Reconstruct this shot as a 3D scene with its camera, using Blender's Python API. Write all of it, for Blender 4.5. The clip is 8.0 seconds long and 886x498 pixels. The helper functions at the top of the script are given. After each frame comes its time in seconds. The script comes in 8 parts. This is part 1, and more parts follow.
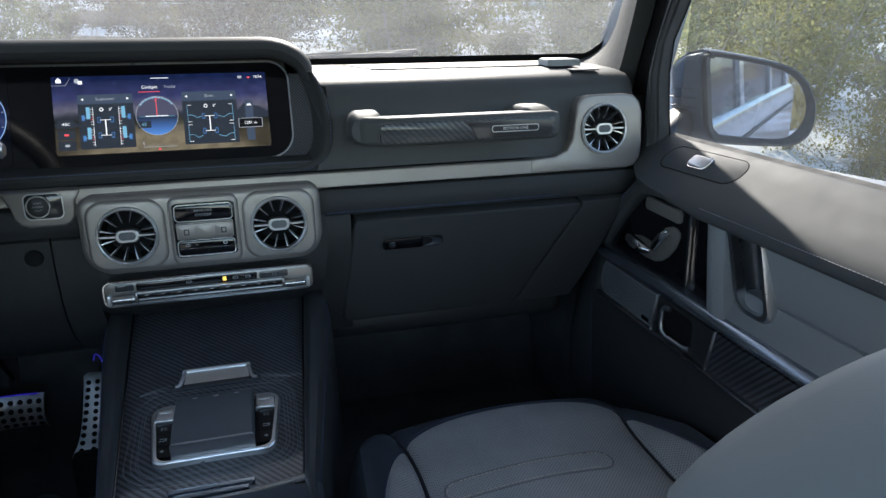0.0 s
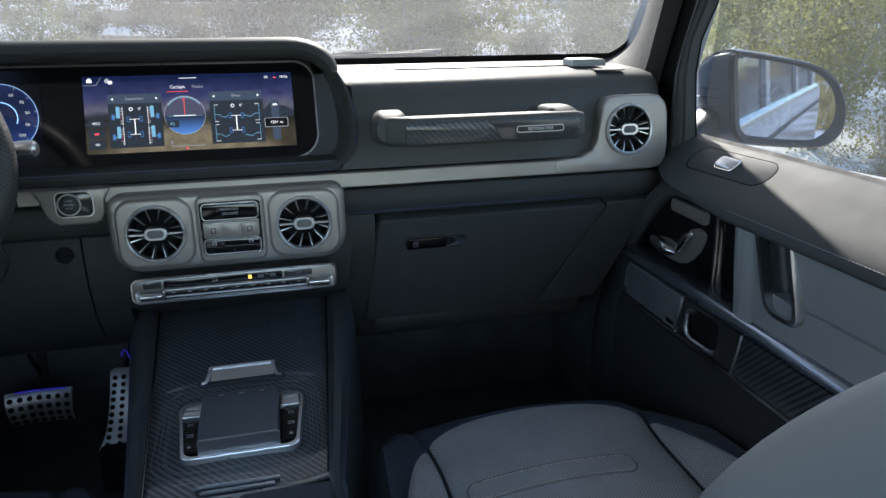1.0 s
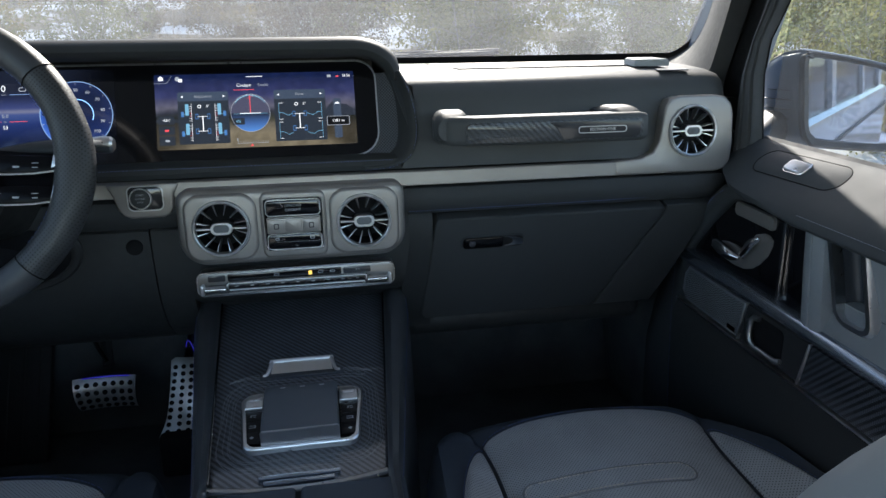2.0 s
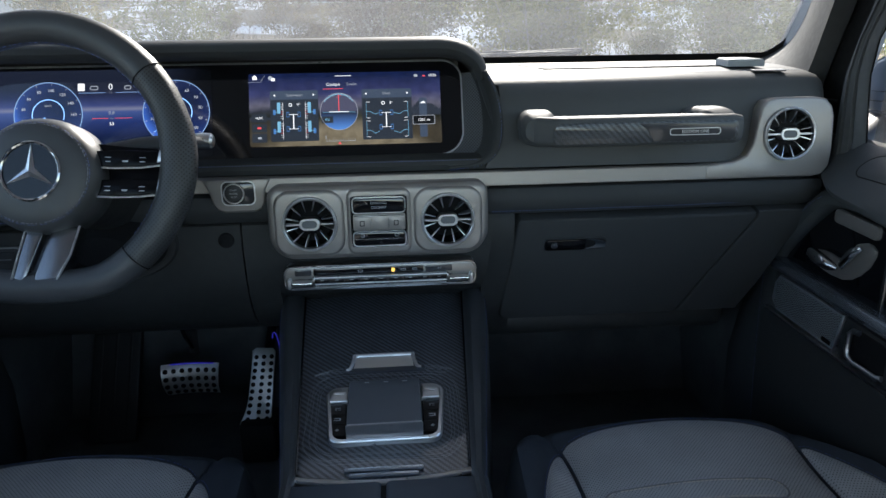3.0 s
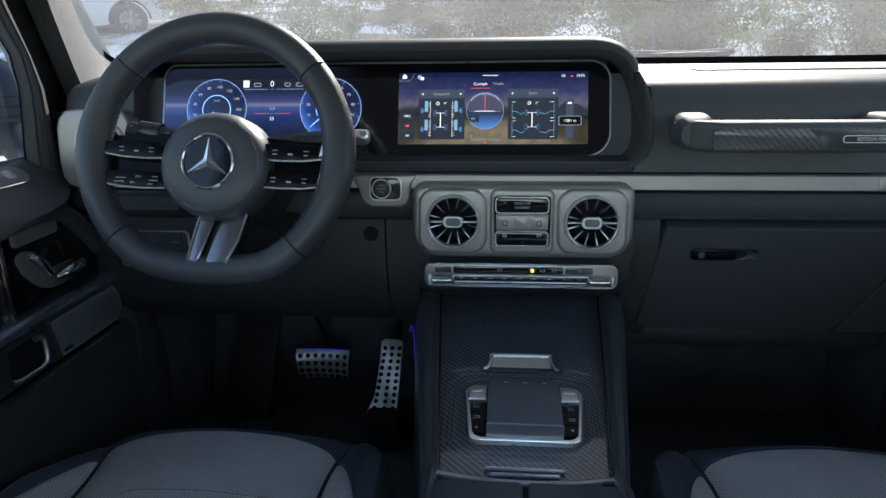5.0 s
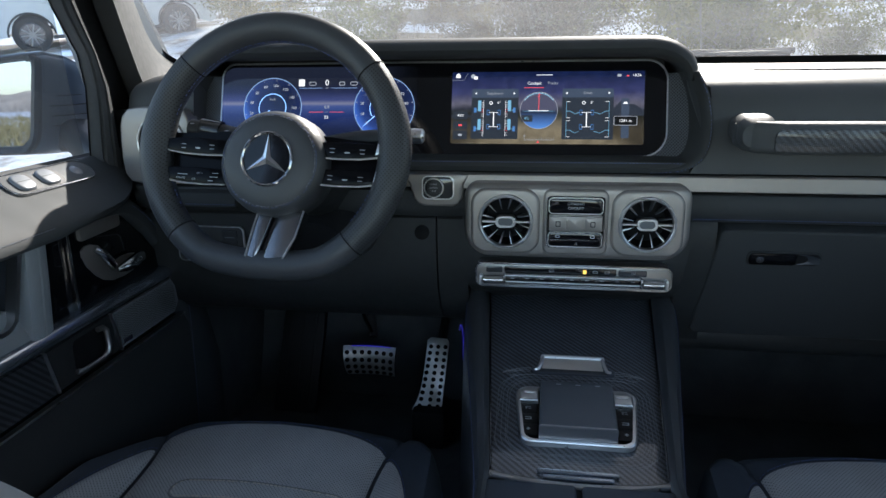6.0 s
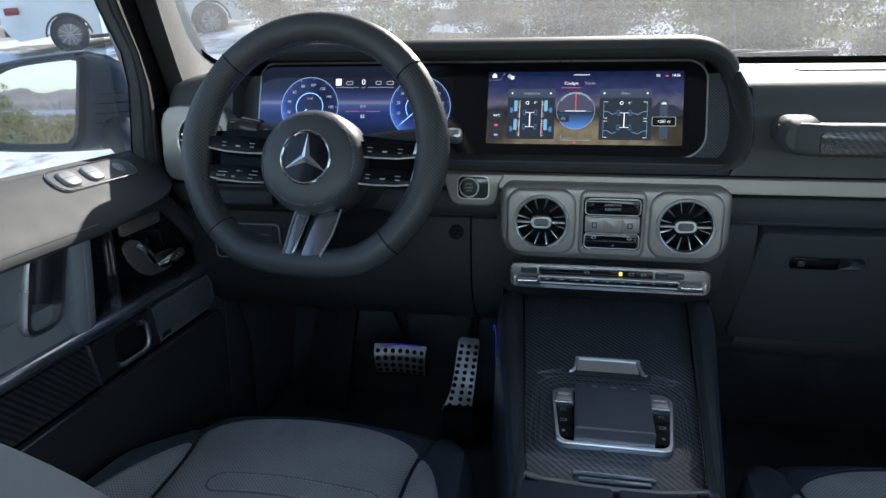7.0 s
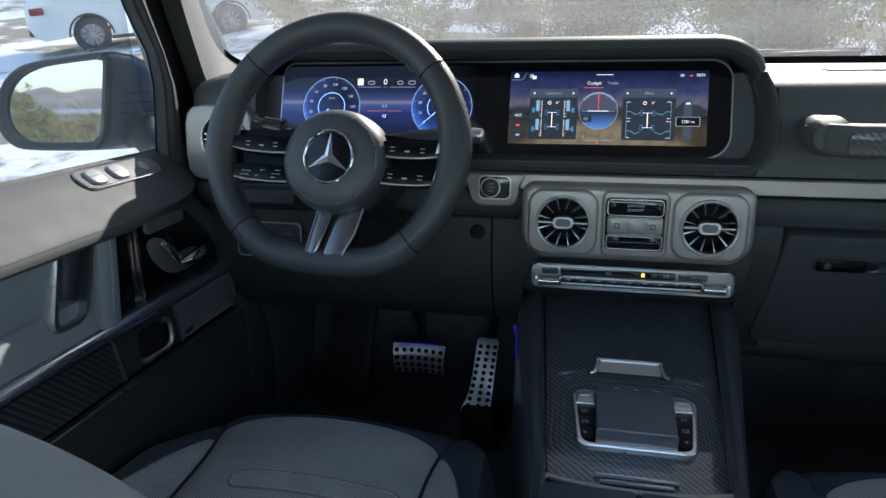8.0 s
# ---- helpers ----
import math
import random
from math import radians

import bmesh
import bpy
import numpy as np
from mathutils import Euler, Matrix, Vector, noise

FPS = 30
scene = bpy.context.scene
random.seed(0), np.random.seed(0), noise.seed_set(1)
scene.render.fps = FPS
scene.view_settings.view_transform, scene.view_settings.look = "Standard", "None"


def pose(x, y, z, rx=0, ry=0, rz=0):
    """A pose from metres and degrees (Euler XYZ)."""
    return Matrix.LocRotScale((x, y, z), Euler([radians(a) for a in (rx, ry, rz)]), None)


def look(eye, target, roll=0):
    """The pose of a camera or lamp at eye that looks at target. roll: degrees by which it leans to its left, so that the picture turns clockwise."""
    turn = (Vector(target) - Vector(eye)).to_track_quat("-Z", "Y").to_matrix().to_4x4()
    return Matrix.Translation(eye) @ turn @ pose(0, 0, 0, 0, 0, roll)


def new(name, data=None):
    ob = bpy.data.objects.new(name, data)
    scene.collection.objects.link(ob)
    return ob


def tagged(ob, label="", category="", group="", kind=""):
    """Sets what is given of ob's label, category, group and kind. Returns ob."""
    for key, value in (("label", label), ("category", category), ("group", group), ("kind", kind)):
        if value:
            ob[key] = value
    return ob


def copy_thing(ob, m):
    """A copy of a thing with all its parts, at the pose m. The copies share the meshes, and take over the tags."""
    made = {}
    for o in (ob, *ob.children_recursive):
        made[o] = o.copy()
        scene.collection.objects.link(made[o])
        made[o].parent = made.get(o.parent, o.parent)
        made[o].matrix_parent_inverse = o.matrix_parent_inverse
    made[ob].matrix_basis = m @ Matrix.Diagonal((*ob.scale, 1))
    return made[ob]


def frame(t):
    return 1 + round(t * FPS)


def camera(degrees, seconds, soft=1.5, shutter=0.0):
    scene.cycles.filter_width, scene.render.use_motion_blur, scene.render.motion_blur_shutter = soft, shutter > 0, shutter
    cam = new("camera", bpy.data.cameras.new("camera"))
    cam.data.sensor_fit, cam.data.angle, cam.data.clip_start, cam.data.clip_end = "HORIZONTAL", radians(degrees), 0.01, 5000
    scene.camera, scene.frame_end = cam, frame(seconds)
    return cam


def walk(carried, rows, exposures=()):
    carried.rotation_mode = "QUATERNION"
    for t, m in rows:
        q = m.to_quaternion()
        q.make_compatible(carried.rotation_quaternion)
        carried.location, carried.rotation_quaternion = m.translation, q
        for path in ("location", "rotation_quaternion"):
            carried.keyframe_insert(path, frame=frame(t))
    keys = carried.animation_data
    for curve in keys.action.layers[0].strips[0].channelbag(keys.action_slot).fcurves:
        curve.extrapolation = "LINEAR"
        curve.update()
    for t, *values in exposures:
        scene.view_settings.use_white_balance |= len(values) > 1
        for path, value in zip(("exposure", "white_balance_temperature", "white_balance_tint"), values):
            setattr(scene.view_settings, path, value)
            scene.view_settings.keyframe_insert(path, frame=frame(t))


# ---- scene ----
cam = camera(67.8, 8.0)
PATH = [
    (0, (0.086, -0.941, 1.57), (0.586, 0.914, 1.015), -1.2),
    (0.5, (0.082, -0.941, 1.57), (0.563, 0.919, 1.015), -1.2),
    (1, (0.078, -0.939, 1.572), (0.525, 0.929, 1.015), -1.2),
    (1.5, (0.069, -0.937, 1.573), (0.467, 0.942, 1.015), -1.1),
    (3, (0.024, -0.93, 1.575), (0.163, 0.986, 1.018), -1.0),
    (3.5, (0.009, -0.929, 1.576), (0.07, 0.991, 1.019), -0.9),
    (4, (-0.007, -0.929, 1.577), (-0.034, 0.992, 1.019), -0.9),
    (4.5, (-0.018, -0.929, 1.576), (-0.125, 0.989, 1.021), -0.8),
    (6, (-0.05, -0.932, 1.577), (-0.338, 0.967, 1.022), -0.7),
    (6.5, (-0.058, -0.933, 1.577), (-0.388, 0.959, 1.021), -0.7),
    (7, (-0.064, -0.935, 1.577), (-0.427, 0.952, 1.022), -0.6),
    (7.5, (-0.069, -0.935, 1.578), (-0.46, 0.946, 1.02), -0.6),
    (8, (-0.071, -0.936, 1.577), (-0.482, 0.941, 1.022), -0.6),
]
walk(cam, [(t, look(eye, target, roll)) for t, eye, target, roll in PATH])

# ---------------------------------------------------------------- light
SUN_EL, SUN_AZ = 34.5, 14.5          # degrees above the horizon, degrees from straight ahead towards +x
world = bpy.data.worlds.new("sky")
scene.world = world
world.use_nodes = True
wn = world.node_tree.nodes
sky = wn.new("ShaderNodeTexSky")
sky.sky_type, sky.sun_disc = "NISHITA", False
sky.sun_elevation, sky.sun_rotation = radians(SUN_EL), radians(SUN_AZ)
world.node_tree.links.new(sky.outputs[0], wn["Background"].inputs[0])
wn["Background"].inputs[1].default_value = 0.15
sun = new("sun", bpy.data.lights.new("sun", "SUN"))
sun.data.energy, sun.data.angle, sun.data.color = 2.0, radians(0.6), (1.0, 0.95, 0.88)
_e, _a = radians(SUN_EL), radians(SUN_AZ)
sun.matrix_world = look((math.sin(_a) * math.cos(_e) * 50, math.cos(_a) * math.cos(_e) * 50, math.sin(_e) * 50), (0, 0, 0))
scene.view_settings.exposure = 2.40


# ---------------------------------------------------------------- tools
def thing(name, at, label, category, group="", kind=""):
    ob = new(name)
    ob.empty_display_size = 0.05
    ob.location = at
    return tagged(ob, label, category, group, kind)


def base_of(ob):
    m = Vector((0, 0, 0))
    while ob is not None:
        m = m + ob.location
        ob = ob.parent
    return m


def part(name, bm, material, parent=None, label="", smooth=40.0):
    """One mesh object from a bmesh in world coordinates, under a thing or a part."""
    if parent is not None:
        bmesh.ops.translate(bm, vec=-base_of(parent), verts=bm.verts[:])
    me = bpy.data.meshes.new(name)
    bm.to_mesh(me)
    bm.free()
    if smooth:
        me.shade_smooth()
        me.set_sharp_from_angle(angle=radians(smooth))
    for m in material if isinstance(material, (list, tuple)) else (material,):
        me.materials.append(m)
    ob = new(name, me)
    ob.parent = parent
    if label:
        ob["label"] = label
    return ob


def structure(name, bm, material, label, smooth=40.0):
    return tagged(part(name, bm, material, None, "", smooth), label, name.split("_")[0], "", "structure")


def fix(bm):
    bmesh.ops.recalc_face_normals(bm, faces=bm.faces[:])
    return bm


def face(x, y, z, tilt=0.0, yaw=0.0):
    """A frame on a panel that faces the cabin: local x to the right, y up, z out of the panel."""
    return pose(x, y, z, 90 - tilt, 0, yaw)


def rrect(w, h, r, n=5, cx=0.0, cy=0.0):
    """Outline of a rounded rectangle; r may be one radius or four (from lower left, anticlockwise)."""
    rs = r if isinstance(r, (list, tuple)) else (r,) * 4
    out = []
    for i, (sx, sy) in enumerate(((-1, -1), (1, -1), (1, 1), (-1, 1))):
        q = max(rs[i], 1e-5)
        for k in range(n + 1):
            a = radians(180 + 90 * i + 90 * k / n)
            out.append((cx + sx * (w / 2 - q) + q * math.cos(a), cy + sy * (h / 2 - q) + q * math.sin(a)))
    return out


def ellipse(rx, ry, n=32, cx=0.0, cy=0.0):
    return [(cx + rx * math.cos(2 * math.pi * k / n), cy + ry * math.sin(2 * math.pi * k / n)) for k in range(n)]


def prism(pts, m, depth, bev=0.0, seg=2, bm=None):
    """A plate: the outline pts in the frame m, from local z = 0 down to -depth, its front edge rounded."""
    bm = bm or bmesh.new()
    a = [bm.verts.new(m @ Vector((x, y, 0))) for x, y in pts]
    b = [bm.verts.new(m @ Vector((x, y, -depth))) for x, y in pts]
    front = bm.faces.new(a)
    back = bm.faces.new(b[::-1])
    made = [front, back]
    for i in range(len(pts)):
        j = (i + 1) % len(pts)
        made.append(bm.faces.new((a[j], a[i], b[i], b[j])))
    bmesh.ops.recalc_face_normals(bm, faces=made)
    if bev > 0:
        bmesh.ops.bevel(bm, geom=list(front.edges), offset=bev, segments=seg, profile=0.5, affect="EDGES", clamp_overlap=True)
    return bm


def ringplate(outer, inner, m, depth, bev=0.0, lift=0.0, bm=None):
    """A frame: two outlines with the same number of points, front at local z = 0; lift raises the inner edge."""
    bm = bm or bmesh.new()
    n = len(outer)
    o = [bm.verts.new(m @ Vector((x, y, -bev))) for x, y in outer]
    cx = sum(p[0] for p in outer) / n
    cy = sum(p[1] for p in outer) / n
    f = []
    for x, y in outer:
        d = math.hypot(x - cx, y - cy) or 1
        f.append(bm.verts.new(m @ Vector((x - (x - cx) / d * bev, y - (y - cy) / d * bev, 0))))
    i = [bm.verts.new(m @ Vector((x, y, lift))) for x, y in inner]
    ob = [bm.verts.new(m @ Vector((x, y, -depth))) for x, y in outer]
    ib = [bm.verts.new(m @ Vector((x, y, -depth))) for x, y in inner]
    for k in range(n):
        j = (k + 1) % n
        for a, b in ((ob, o), (o, f), (f, i), (i, ib), (ib, ob)):
            bm.faces.new((a[k], a[j], b[j], b[k]))
    return fix(bm)


def loft(rings, caps=True, closed=True, bm=None):
    """Skin over rings of equal length."""
    bm = bm or bmesh.new()
    vs = [[bm.verts.new(p) for p in r] for r in rings]
    n = len(rings[0])
    for a, b in zip(vs, vs[1:]):
        for k in range(n if closed else n - 1):
            j = (k + 1) % n
            bm.faces.new((a[k], a[j], b[j], b[k]))
    if caps and closed:
        bm.faces.new(vs[0][::-1])
        bm.faces.new(vs[-1])
    return fix(bm)


def bar(profile, x0, x1, steps=1, bm=None):
    """A closed profile of (y, z) pushed along x."""
    xs = [x0 + (x1 - x0) * i / steps for i in range(steps + 1)]
    return loft([[(x, y, z) for y, z in profile] for x in xs], bm=bm)


def tube(points, radius, n=8, closed=False, bm=None, flat=None):
    """A round tube along points; radius one number or one for each point; flat: (normal, factor) squashes it."""
    bm = bm or bmesh.new()
    pts = [Vector(p) for p in points]
    rings = []
    last = None
    for i, p in enumerate(pts):
        if closed:
            d = pts[(i + 1) % len(pts)] - pts[i - 1]
        else:
            d = pts[min(i + 1, len(pts) - 1)] - pts[max(i - 1, 0)]
        d.normalize()
        ref = last if last is not None else (Vector((0, 0, 1)) if abs(d.z) < 0.9 else Vector((1, 0, 0)))
        u = (ref - d * ref.dot(d)).normalized()
        w = d.cross(u)
        last = u
        r = radius[i] if isinstance(radius, (list, tuple)) else radius
        rings.append([p + (u * math.cos(2 * math.pi * k / n) + w * math.sin(2 * math.pi * k / n)) * r for k in range(n)])
    if flat:
        nv, q = Vector(flat[0]).normalized(), flat[1]
        rings = [[c + ((v - c) - nv * (v - c).dot(nv) * (1 - q)) for v in ring] for ring, c in zip(rings, pts)]
    vs = [[bm.verts.new(p) for p in ring] for ring in rings]
    m = len(vs)
    for i in range(m if closed else m - 1):
        a, b = vs[i], vs[(i + 1) % m]
        for k in range(n):
            j = (k + 1) % n
            bm.faces.new((a[k], a[j], b[j], b[k]))
    if not closed:
        bm.faces.new(vs[0][::-1])
        bm.faces.new(vs[-1])
    return fix(bm)


def lathe(profile, m, n=32, bm=None, squash=(1.0, 1.0)):
    """Profile of (radius, local z) turned about the local z axis of the frame m."""
    bm = bm or bmesh.new()
    rows = []
    for r, z in profile:
        if r < 1e-6:
            rows.append([bm.verts.new(m @ Vector((0, 0, z)))])
        else:
            rows.append([bm.verts.new(m @ Vector((r * squash[0] * math.cos(2 * math.pi * k / n), r * squash[1] * math.sin(2 * math.pi * k / n), z))) for k in range(n)])
    for a, b in zip(rows, rows[1:]):
        for k in range(n):
            j = (k + 1) % n
            if len(a) == 1 and len(b) == 1:
                continue
            if len(a) == 1:
                bm.faces.new((a[0], b[k], b[j]))
            elif len(b) == 1:
                bm.faces.new((a[k], a[j], b[0]))
            else:
                bm.faces.new((a[k], a[j], b[j], b[k]))
    return fix(bm)


def box(x0, x1, y0, y1, z0, z1, bev=0.0, seg=2, bm=None):
    bm = bm or bmesh.new()
    r = bmesh.ops.create_cube(bm, size=1.0)
    for v in r["verts"]:
        v.co = Vector(((x0 + x1) / 2 + v.co.x * (x1 - x0), (y0 + y1) / 2 + v.co.y * (y1 - y0), (z0 + z1) / 2 + v.co.z * (z1 - z0)))
    if bev > 0:
        es = list({e for v in r["verts"] for e in v.link_edges})
        bmesh.ops.bevel(bm, geom=es, offset=bev, segments=seg, profile=0.5, affect="EDGES", clamp_overlap=True)
    return bm


def block(sx, sy, sz, m, bev=0.0, seg=2, bm=None):
    """A box of these sizes centred in the frame m."""
    fresh = box(-sx / 2, sx / 2, -sy / 2, sy / 2, -sz / 2, sz / 2, bev, seg)
    fresh.transform(m)
    if bm is None:
        return fresh
    me = bpy.data.meshes.new("scratch")
    fresh.to_mesh(me)
    fresh.free()
    bm.from_mesh(me)
    bpy.data.meshes.remove(me)
    return bm


def sheet(fn, nu, nv, thick=None, bm=None):
    """A grid surface fn(u, v) for u, v in 0..1; thick: a vector by which a back skin is set off, closed round the rim."""
    bm = bm or bmesh.new()
    g = [[bm.verts.new(fn(i / nu, j / nv)) for j in range(nv + 1)] for i in range(nu + 1)]
    for i in range(nu):
        for j in range(nv):
            bm.faces.new((g[i][j], g[i + 1][j], g[i + 1][j + 1], g[i][j + 1]))
    if thick is not None:
        t = Vector(thick)
        h = [[bm.verts.new(v.co + t) for v in row] for row in g]
        for i in range(nu):
            for j in range(nv):
                bm.faces.new((h[i][j], h[i][j + 1], h[i + 1][j + 1], h[i + 1][j]))
        rim = [(i, 0) for i in range(nu)] + [(nu, j) for j in range(nv)] + [(i, nv) for i in range(nu, 0, -1)] + [(0, j) for j in range(nv, 0, -1)]
        for (a, b), (c, d) in zip(rim, rim[1:] + rim[:1]):
            bm.faces.new((g[a][b], h[a][b], h[c][d], g[c][d]))
    return fix(bm)


def lettering(string, size, m, material, parent, name="lettering", align="CENTER", label=""):
    cu = bpy.data.curves.new("scratch", "FONT")
    cu.body, cu.size, cu.align_x, cu.align_y = string, size, align, "CENTER"
    cu.resolution_u = 2
    ob = bpy.data.objects.new("scratch", cu)
    me = bpy.data.meshes.new_from_object(ob)
    bpy.data.objects.remove(ob)
    bpy.data.curves.remove(cu)
    bm = bmesh.new()
    bm.from_mesh(me)
    bpy.data.meshes.remove(me)
    bm.transform(m)
    return part(name, bm, material, parent, label, 0)


def stitches(points, parent, material, length=0.0035, gap=0.0017, width=0.00045, name="stitching"):
    """A row of short threads along a polyline."""
    bm = bmesh.new()
    pts = [Vector(p) for p in points]
    off = 0.0
    for a, b in zip(pts, pts[1:]):
        d = b - a
        ln = d.length
        if ln < 1e-6:
            continue
        d.normalize()
        u = d.cross(Vector((0.3, -0.8, 0.52))).normalized()
        w = d.cross(u)
        s = off
        while s < ln:
            e = min(s + length, ln)
            p, q = a + d * s, a + d * e
            ring = [[bm.verts.new(c + (u * math.cos(k * math.pi / 2) + w * math.sin(k * math.pi / 2)) * width) for k in range(4)] for c in (p, q)]
            for k in range(4):
                j = (k + 1) % 4
                bm.faces.new((ring[0][k], ring[0][j], ring[1][j], ring[1][k]))
            bm.faces.new(ring[0][::-1])
            bm.faces.new(ring[1])
            s += length + gap
        off = s - ln
    return part(name, bm, material, parent, "", 0)


def cut(bm, *cutters):
    """The solid bm less the solid cutters."""
    def temp(b):
        me = bpy.data.meshes.new("scratch")
        b.to_mesh(me)
        b.free()
        return new("scratch", me)
    a = temp(bm)
    tools = [temp(c) for c in cutters]
    for c in tools:
        mod = a.modifiers.new("cut", "BOOLEAN")
        mod.operation, mod.object, mod.solver = "DIFFERENCE", c, "EXACT"
    me = bpy.data.meshes.new_from_object(a.evaluated_get(bpy.context.evaluated_depsgraph_get()))
    out = bmesh.new()
    out.from_mesh(me)
    bpy.data.meshes.remove(me)
    for ob in (a, *tools):
        bpy.data.objects.remove(ob)
    return out


def plug(m, r, deep, n=40, front=0.05):
    return lathe([(0, front), (r, front), (r, -deep), (0, -deep)], m, n)


def bez(p0, p1, p2, p3, n=12):
    p0, p1, p2, p3 = (Vector(p) for p in (p0, p1, p2, p3))
    return [p0 * (1 - t) ** 3 + p1 * 3 * t * (1 - t) ** 2 + p2 * 3 * t * t * (1 - t) + p3 * t ** 3 for t in [i / n for i in range(n + 1)]]


def smoothline(pts, n=6):
    """A smooth line through points."""
    p = [Vector(q) for q in pts]
    out = []
    for i in range(len(p) - 1):
        a, b, c, d = p[max(i - 1, 0)], p[i], p[i + 1], p[min(i + 2, len(p) - 1)]
        for k in range(n):
            t = k / n
            out.append(0.5 * ((2 * b) + (c - a) * t + (2 * a - 5 * b + 4 * c - d) * t * t + (3 * b - a - 3 * c + d) * t ** 3))
    out.append(p[-1])
    return out


# ---------------------------------------------------------------- materials
def material(name, colour, rough=0.5, metal=0.0, grain=0.0, grain_scale=900.0, vary=0.12, vary_scale=14.0, coat=0.0, kind="noise", spec=0.5, rough_vary=0.1):
    """A surface with a large soft variation of tone and sheen and a fine relief."""
    m = bpy.data.materials.new(name)
    m.use_nodes = True
    nt = m.node_tree
    n, l = nt.nodes, nt.links
    b = n["Principled BSDF"]
    b.inputs["Metallic"].default_value = metal
    b.inputs["Coat Weight"].default_value = coat
    b.inputs["Coat Roughness"].default_value = 0.06
    b.inputs["Specular IOR Level"].default_value = spec
    co = n.new("ShaderNodeTexCoord")
    big = n.new("ShaderNodeTexNoise")
    big.inputs["Scale"].default_value, big.inputs["Detail"].default_value = vary_scale, 5
    l.new(co.outputs["Object"], big.inputs["Vector"])
    ramp = n.new("ShaderNodeMapRange")
    ramp.inputs["From Min"].default_value, ramp.inputs["From Max"].default_value = 0.3, 0.7
    ramp.inputs["To Min"].default_value, ramp.inputs["To Max"].default_value = 1 - vary, 1 + vary
    l.new(big.outputs["Fac"], ramp.inputs["Value"])
    mul = n.new("ShaderNodeVectorMath")
    mul.operation = "SCALE"
    mul.inputs[0].default_value = colour
    l.new(ramp.outputs[0], mul.inputs["Scale"])
    l.new(mul.outputs[0], b.inputs["Base Color"])
    rr = n.new("ShaderNodeMapRange")
    rr.inputs["From Min"].default_value, rr.inputs["From Max"].default_value = 0.3, 0.7
    rr.inputs["To Min"].default_value, rr.inputs["To Max"].default_value = max(rough - rough_vary * rough, 0.02), min(rough + rough_vary * rough, 1)
    fine = n.new("ShaderNodeTexNoise")
    fine.inputs["Scale"].default_value, fine.inputs["Detail"].default_value = vary_scale * 6, 6
    l.new(co.outputs["Object"], fine.inputs["Vector"])
    l.new(fine.outputs["Fac"], rr.inputs["Value"])
    l.new(rr.outputs[0], b.inputs["Roughness"])
    if grain > 0:
        if kind == "leather":
            g = n.new("ShaderNodeTexVoronoi")
            g.inputs["Scale"].default_value = grain_scale
            h = g.outputs["Distance"]
        else:
            g = n.new("ShaderNodeTexNoise")
            g.inputs["Scale"].default_value, g.inputs["Detail"].default_value = grain_scale, 3
            h = g.outputs["Fac"]
        if kind == "brushed":
            mp = n.new("ShaderNodeMapping")
            mp.inputs["Scale"].default_value = (0.03, 1, 1)
            l.new(co.outputs["Object"], mp.inputs["Vector"])
            l.new(mp.outputs[0], g.inputs["Vector"])
        else:
            l.new(co.outputs["Object"], g.inputs["Vector"])
        bp = n.new("ShaderNodeBump")
        bp.inputs["Strength"].default_value, bp.inputs["Distance"].default_value = grain, 0.0006
        l.new(h, bp.inputs["Height"])
        l.new(bp.outputs[0], b.inputs["Normal"])
    return m


def dotted(name, colour, rough, pitch, hole, dark, axes=(0, 1), bump=0.5):
    """A surface with a close grid of small holes, as perforated leather or a punched metal grille."""
    m = material(name, colour, rough, 0, 0.12, 1200, kind="leather")
    nt = m.node_tree
    n, l = nt.nodes, nt.links
    b = n["Principled BSDF"]
    co = next(k for k in n if k.type == "TEX_COORD")
    sep = n.new("ShaderNodeSeparateXYZ")
    l.new(co.outputs["Object"], sep.inputs[0])

    def calc(op, a, c=None, d=None):
        k = n.new("ShaderNodeMath")
        k.operation = op
        for i, v in enumerate((a, c, d)):
            if v is None:
                continue
            if isinstance(v, (int, float)):
                k.inputs[i].default_value = v
            else:
                l.new(v, k.inputs[i])
        return k.outputs[0]
    u, v = sep.outputs[axes[0]], sep.outputs[axes[1]]
    a = calc("DIVIDE", calc("ADD", u, v), pitch)
    c = calc("DIVIDE", calc("SUBTRACT", u, v), pitch)
    fa = calc("SUBTRACT", calc("FRACT", a), 0.5)
    fc = calc("SUBTRACT", calc("FRACT", c), 0.5)
    r = calc("SQRT", calc("ADD", calc("MULTIPLY", fa, fa), calc("MULTIPLY", fc, fc)))
    inside = calc("LESS_THAN", r, hole)
    mix = n.new("ShaderNodeMix")
    mix.data_type = "RGBA"
    l.new(inside, mix.inputs["Factor"])
    src = b.inputs["Base Color"].links[0].from_socket
    l.new(src, mix.inputs["A"])
    mix.inputs["B"].default_value = (*dark, 1)
    l.new(mix.outputs["Result"], b.inputs["Base Color"])
    old = b.inputs["Normal"].links[0].from_node
    b2 = n.new("ShaderNodeBump")
    b2.inputs["Strength"].default_value, b2.inputs["Distance"].default_value = bump, 0.0008
    b2.invert = True
    l.new(inside, b2.inputs["Height"])
    l.new(old.outputs[0], b2.inputs["Normal"])
    l.new(b2.outputs[0], b.inputs["Normal"])
    return m


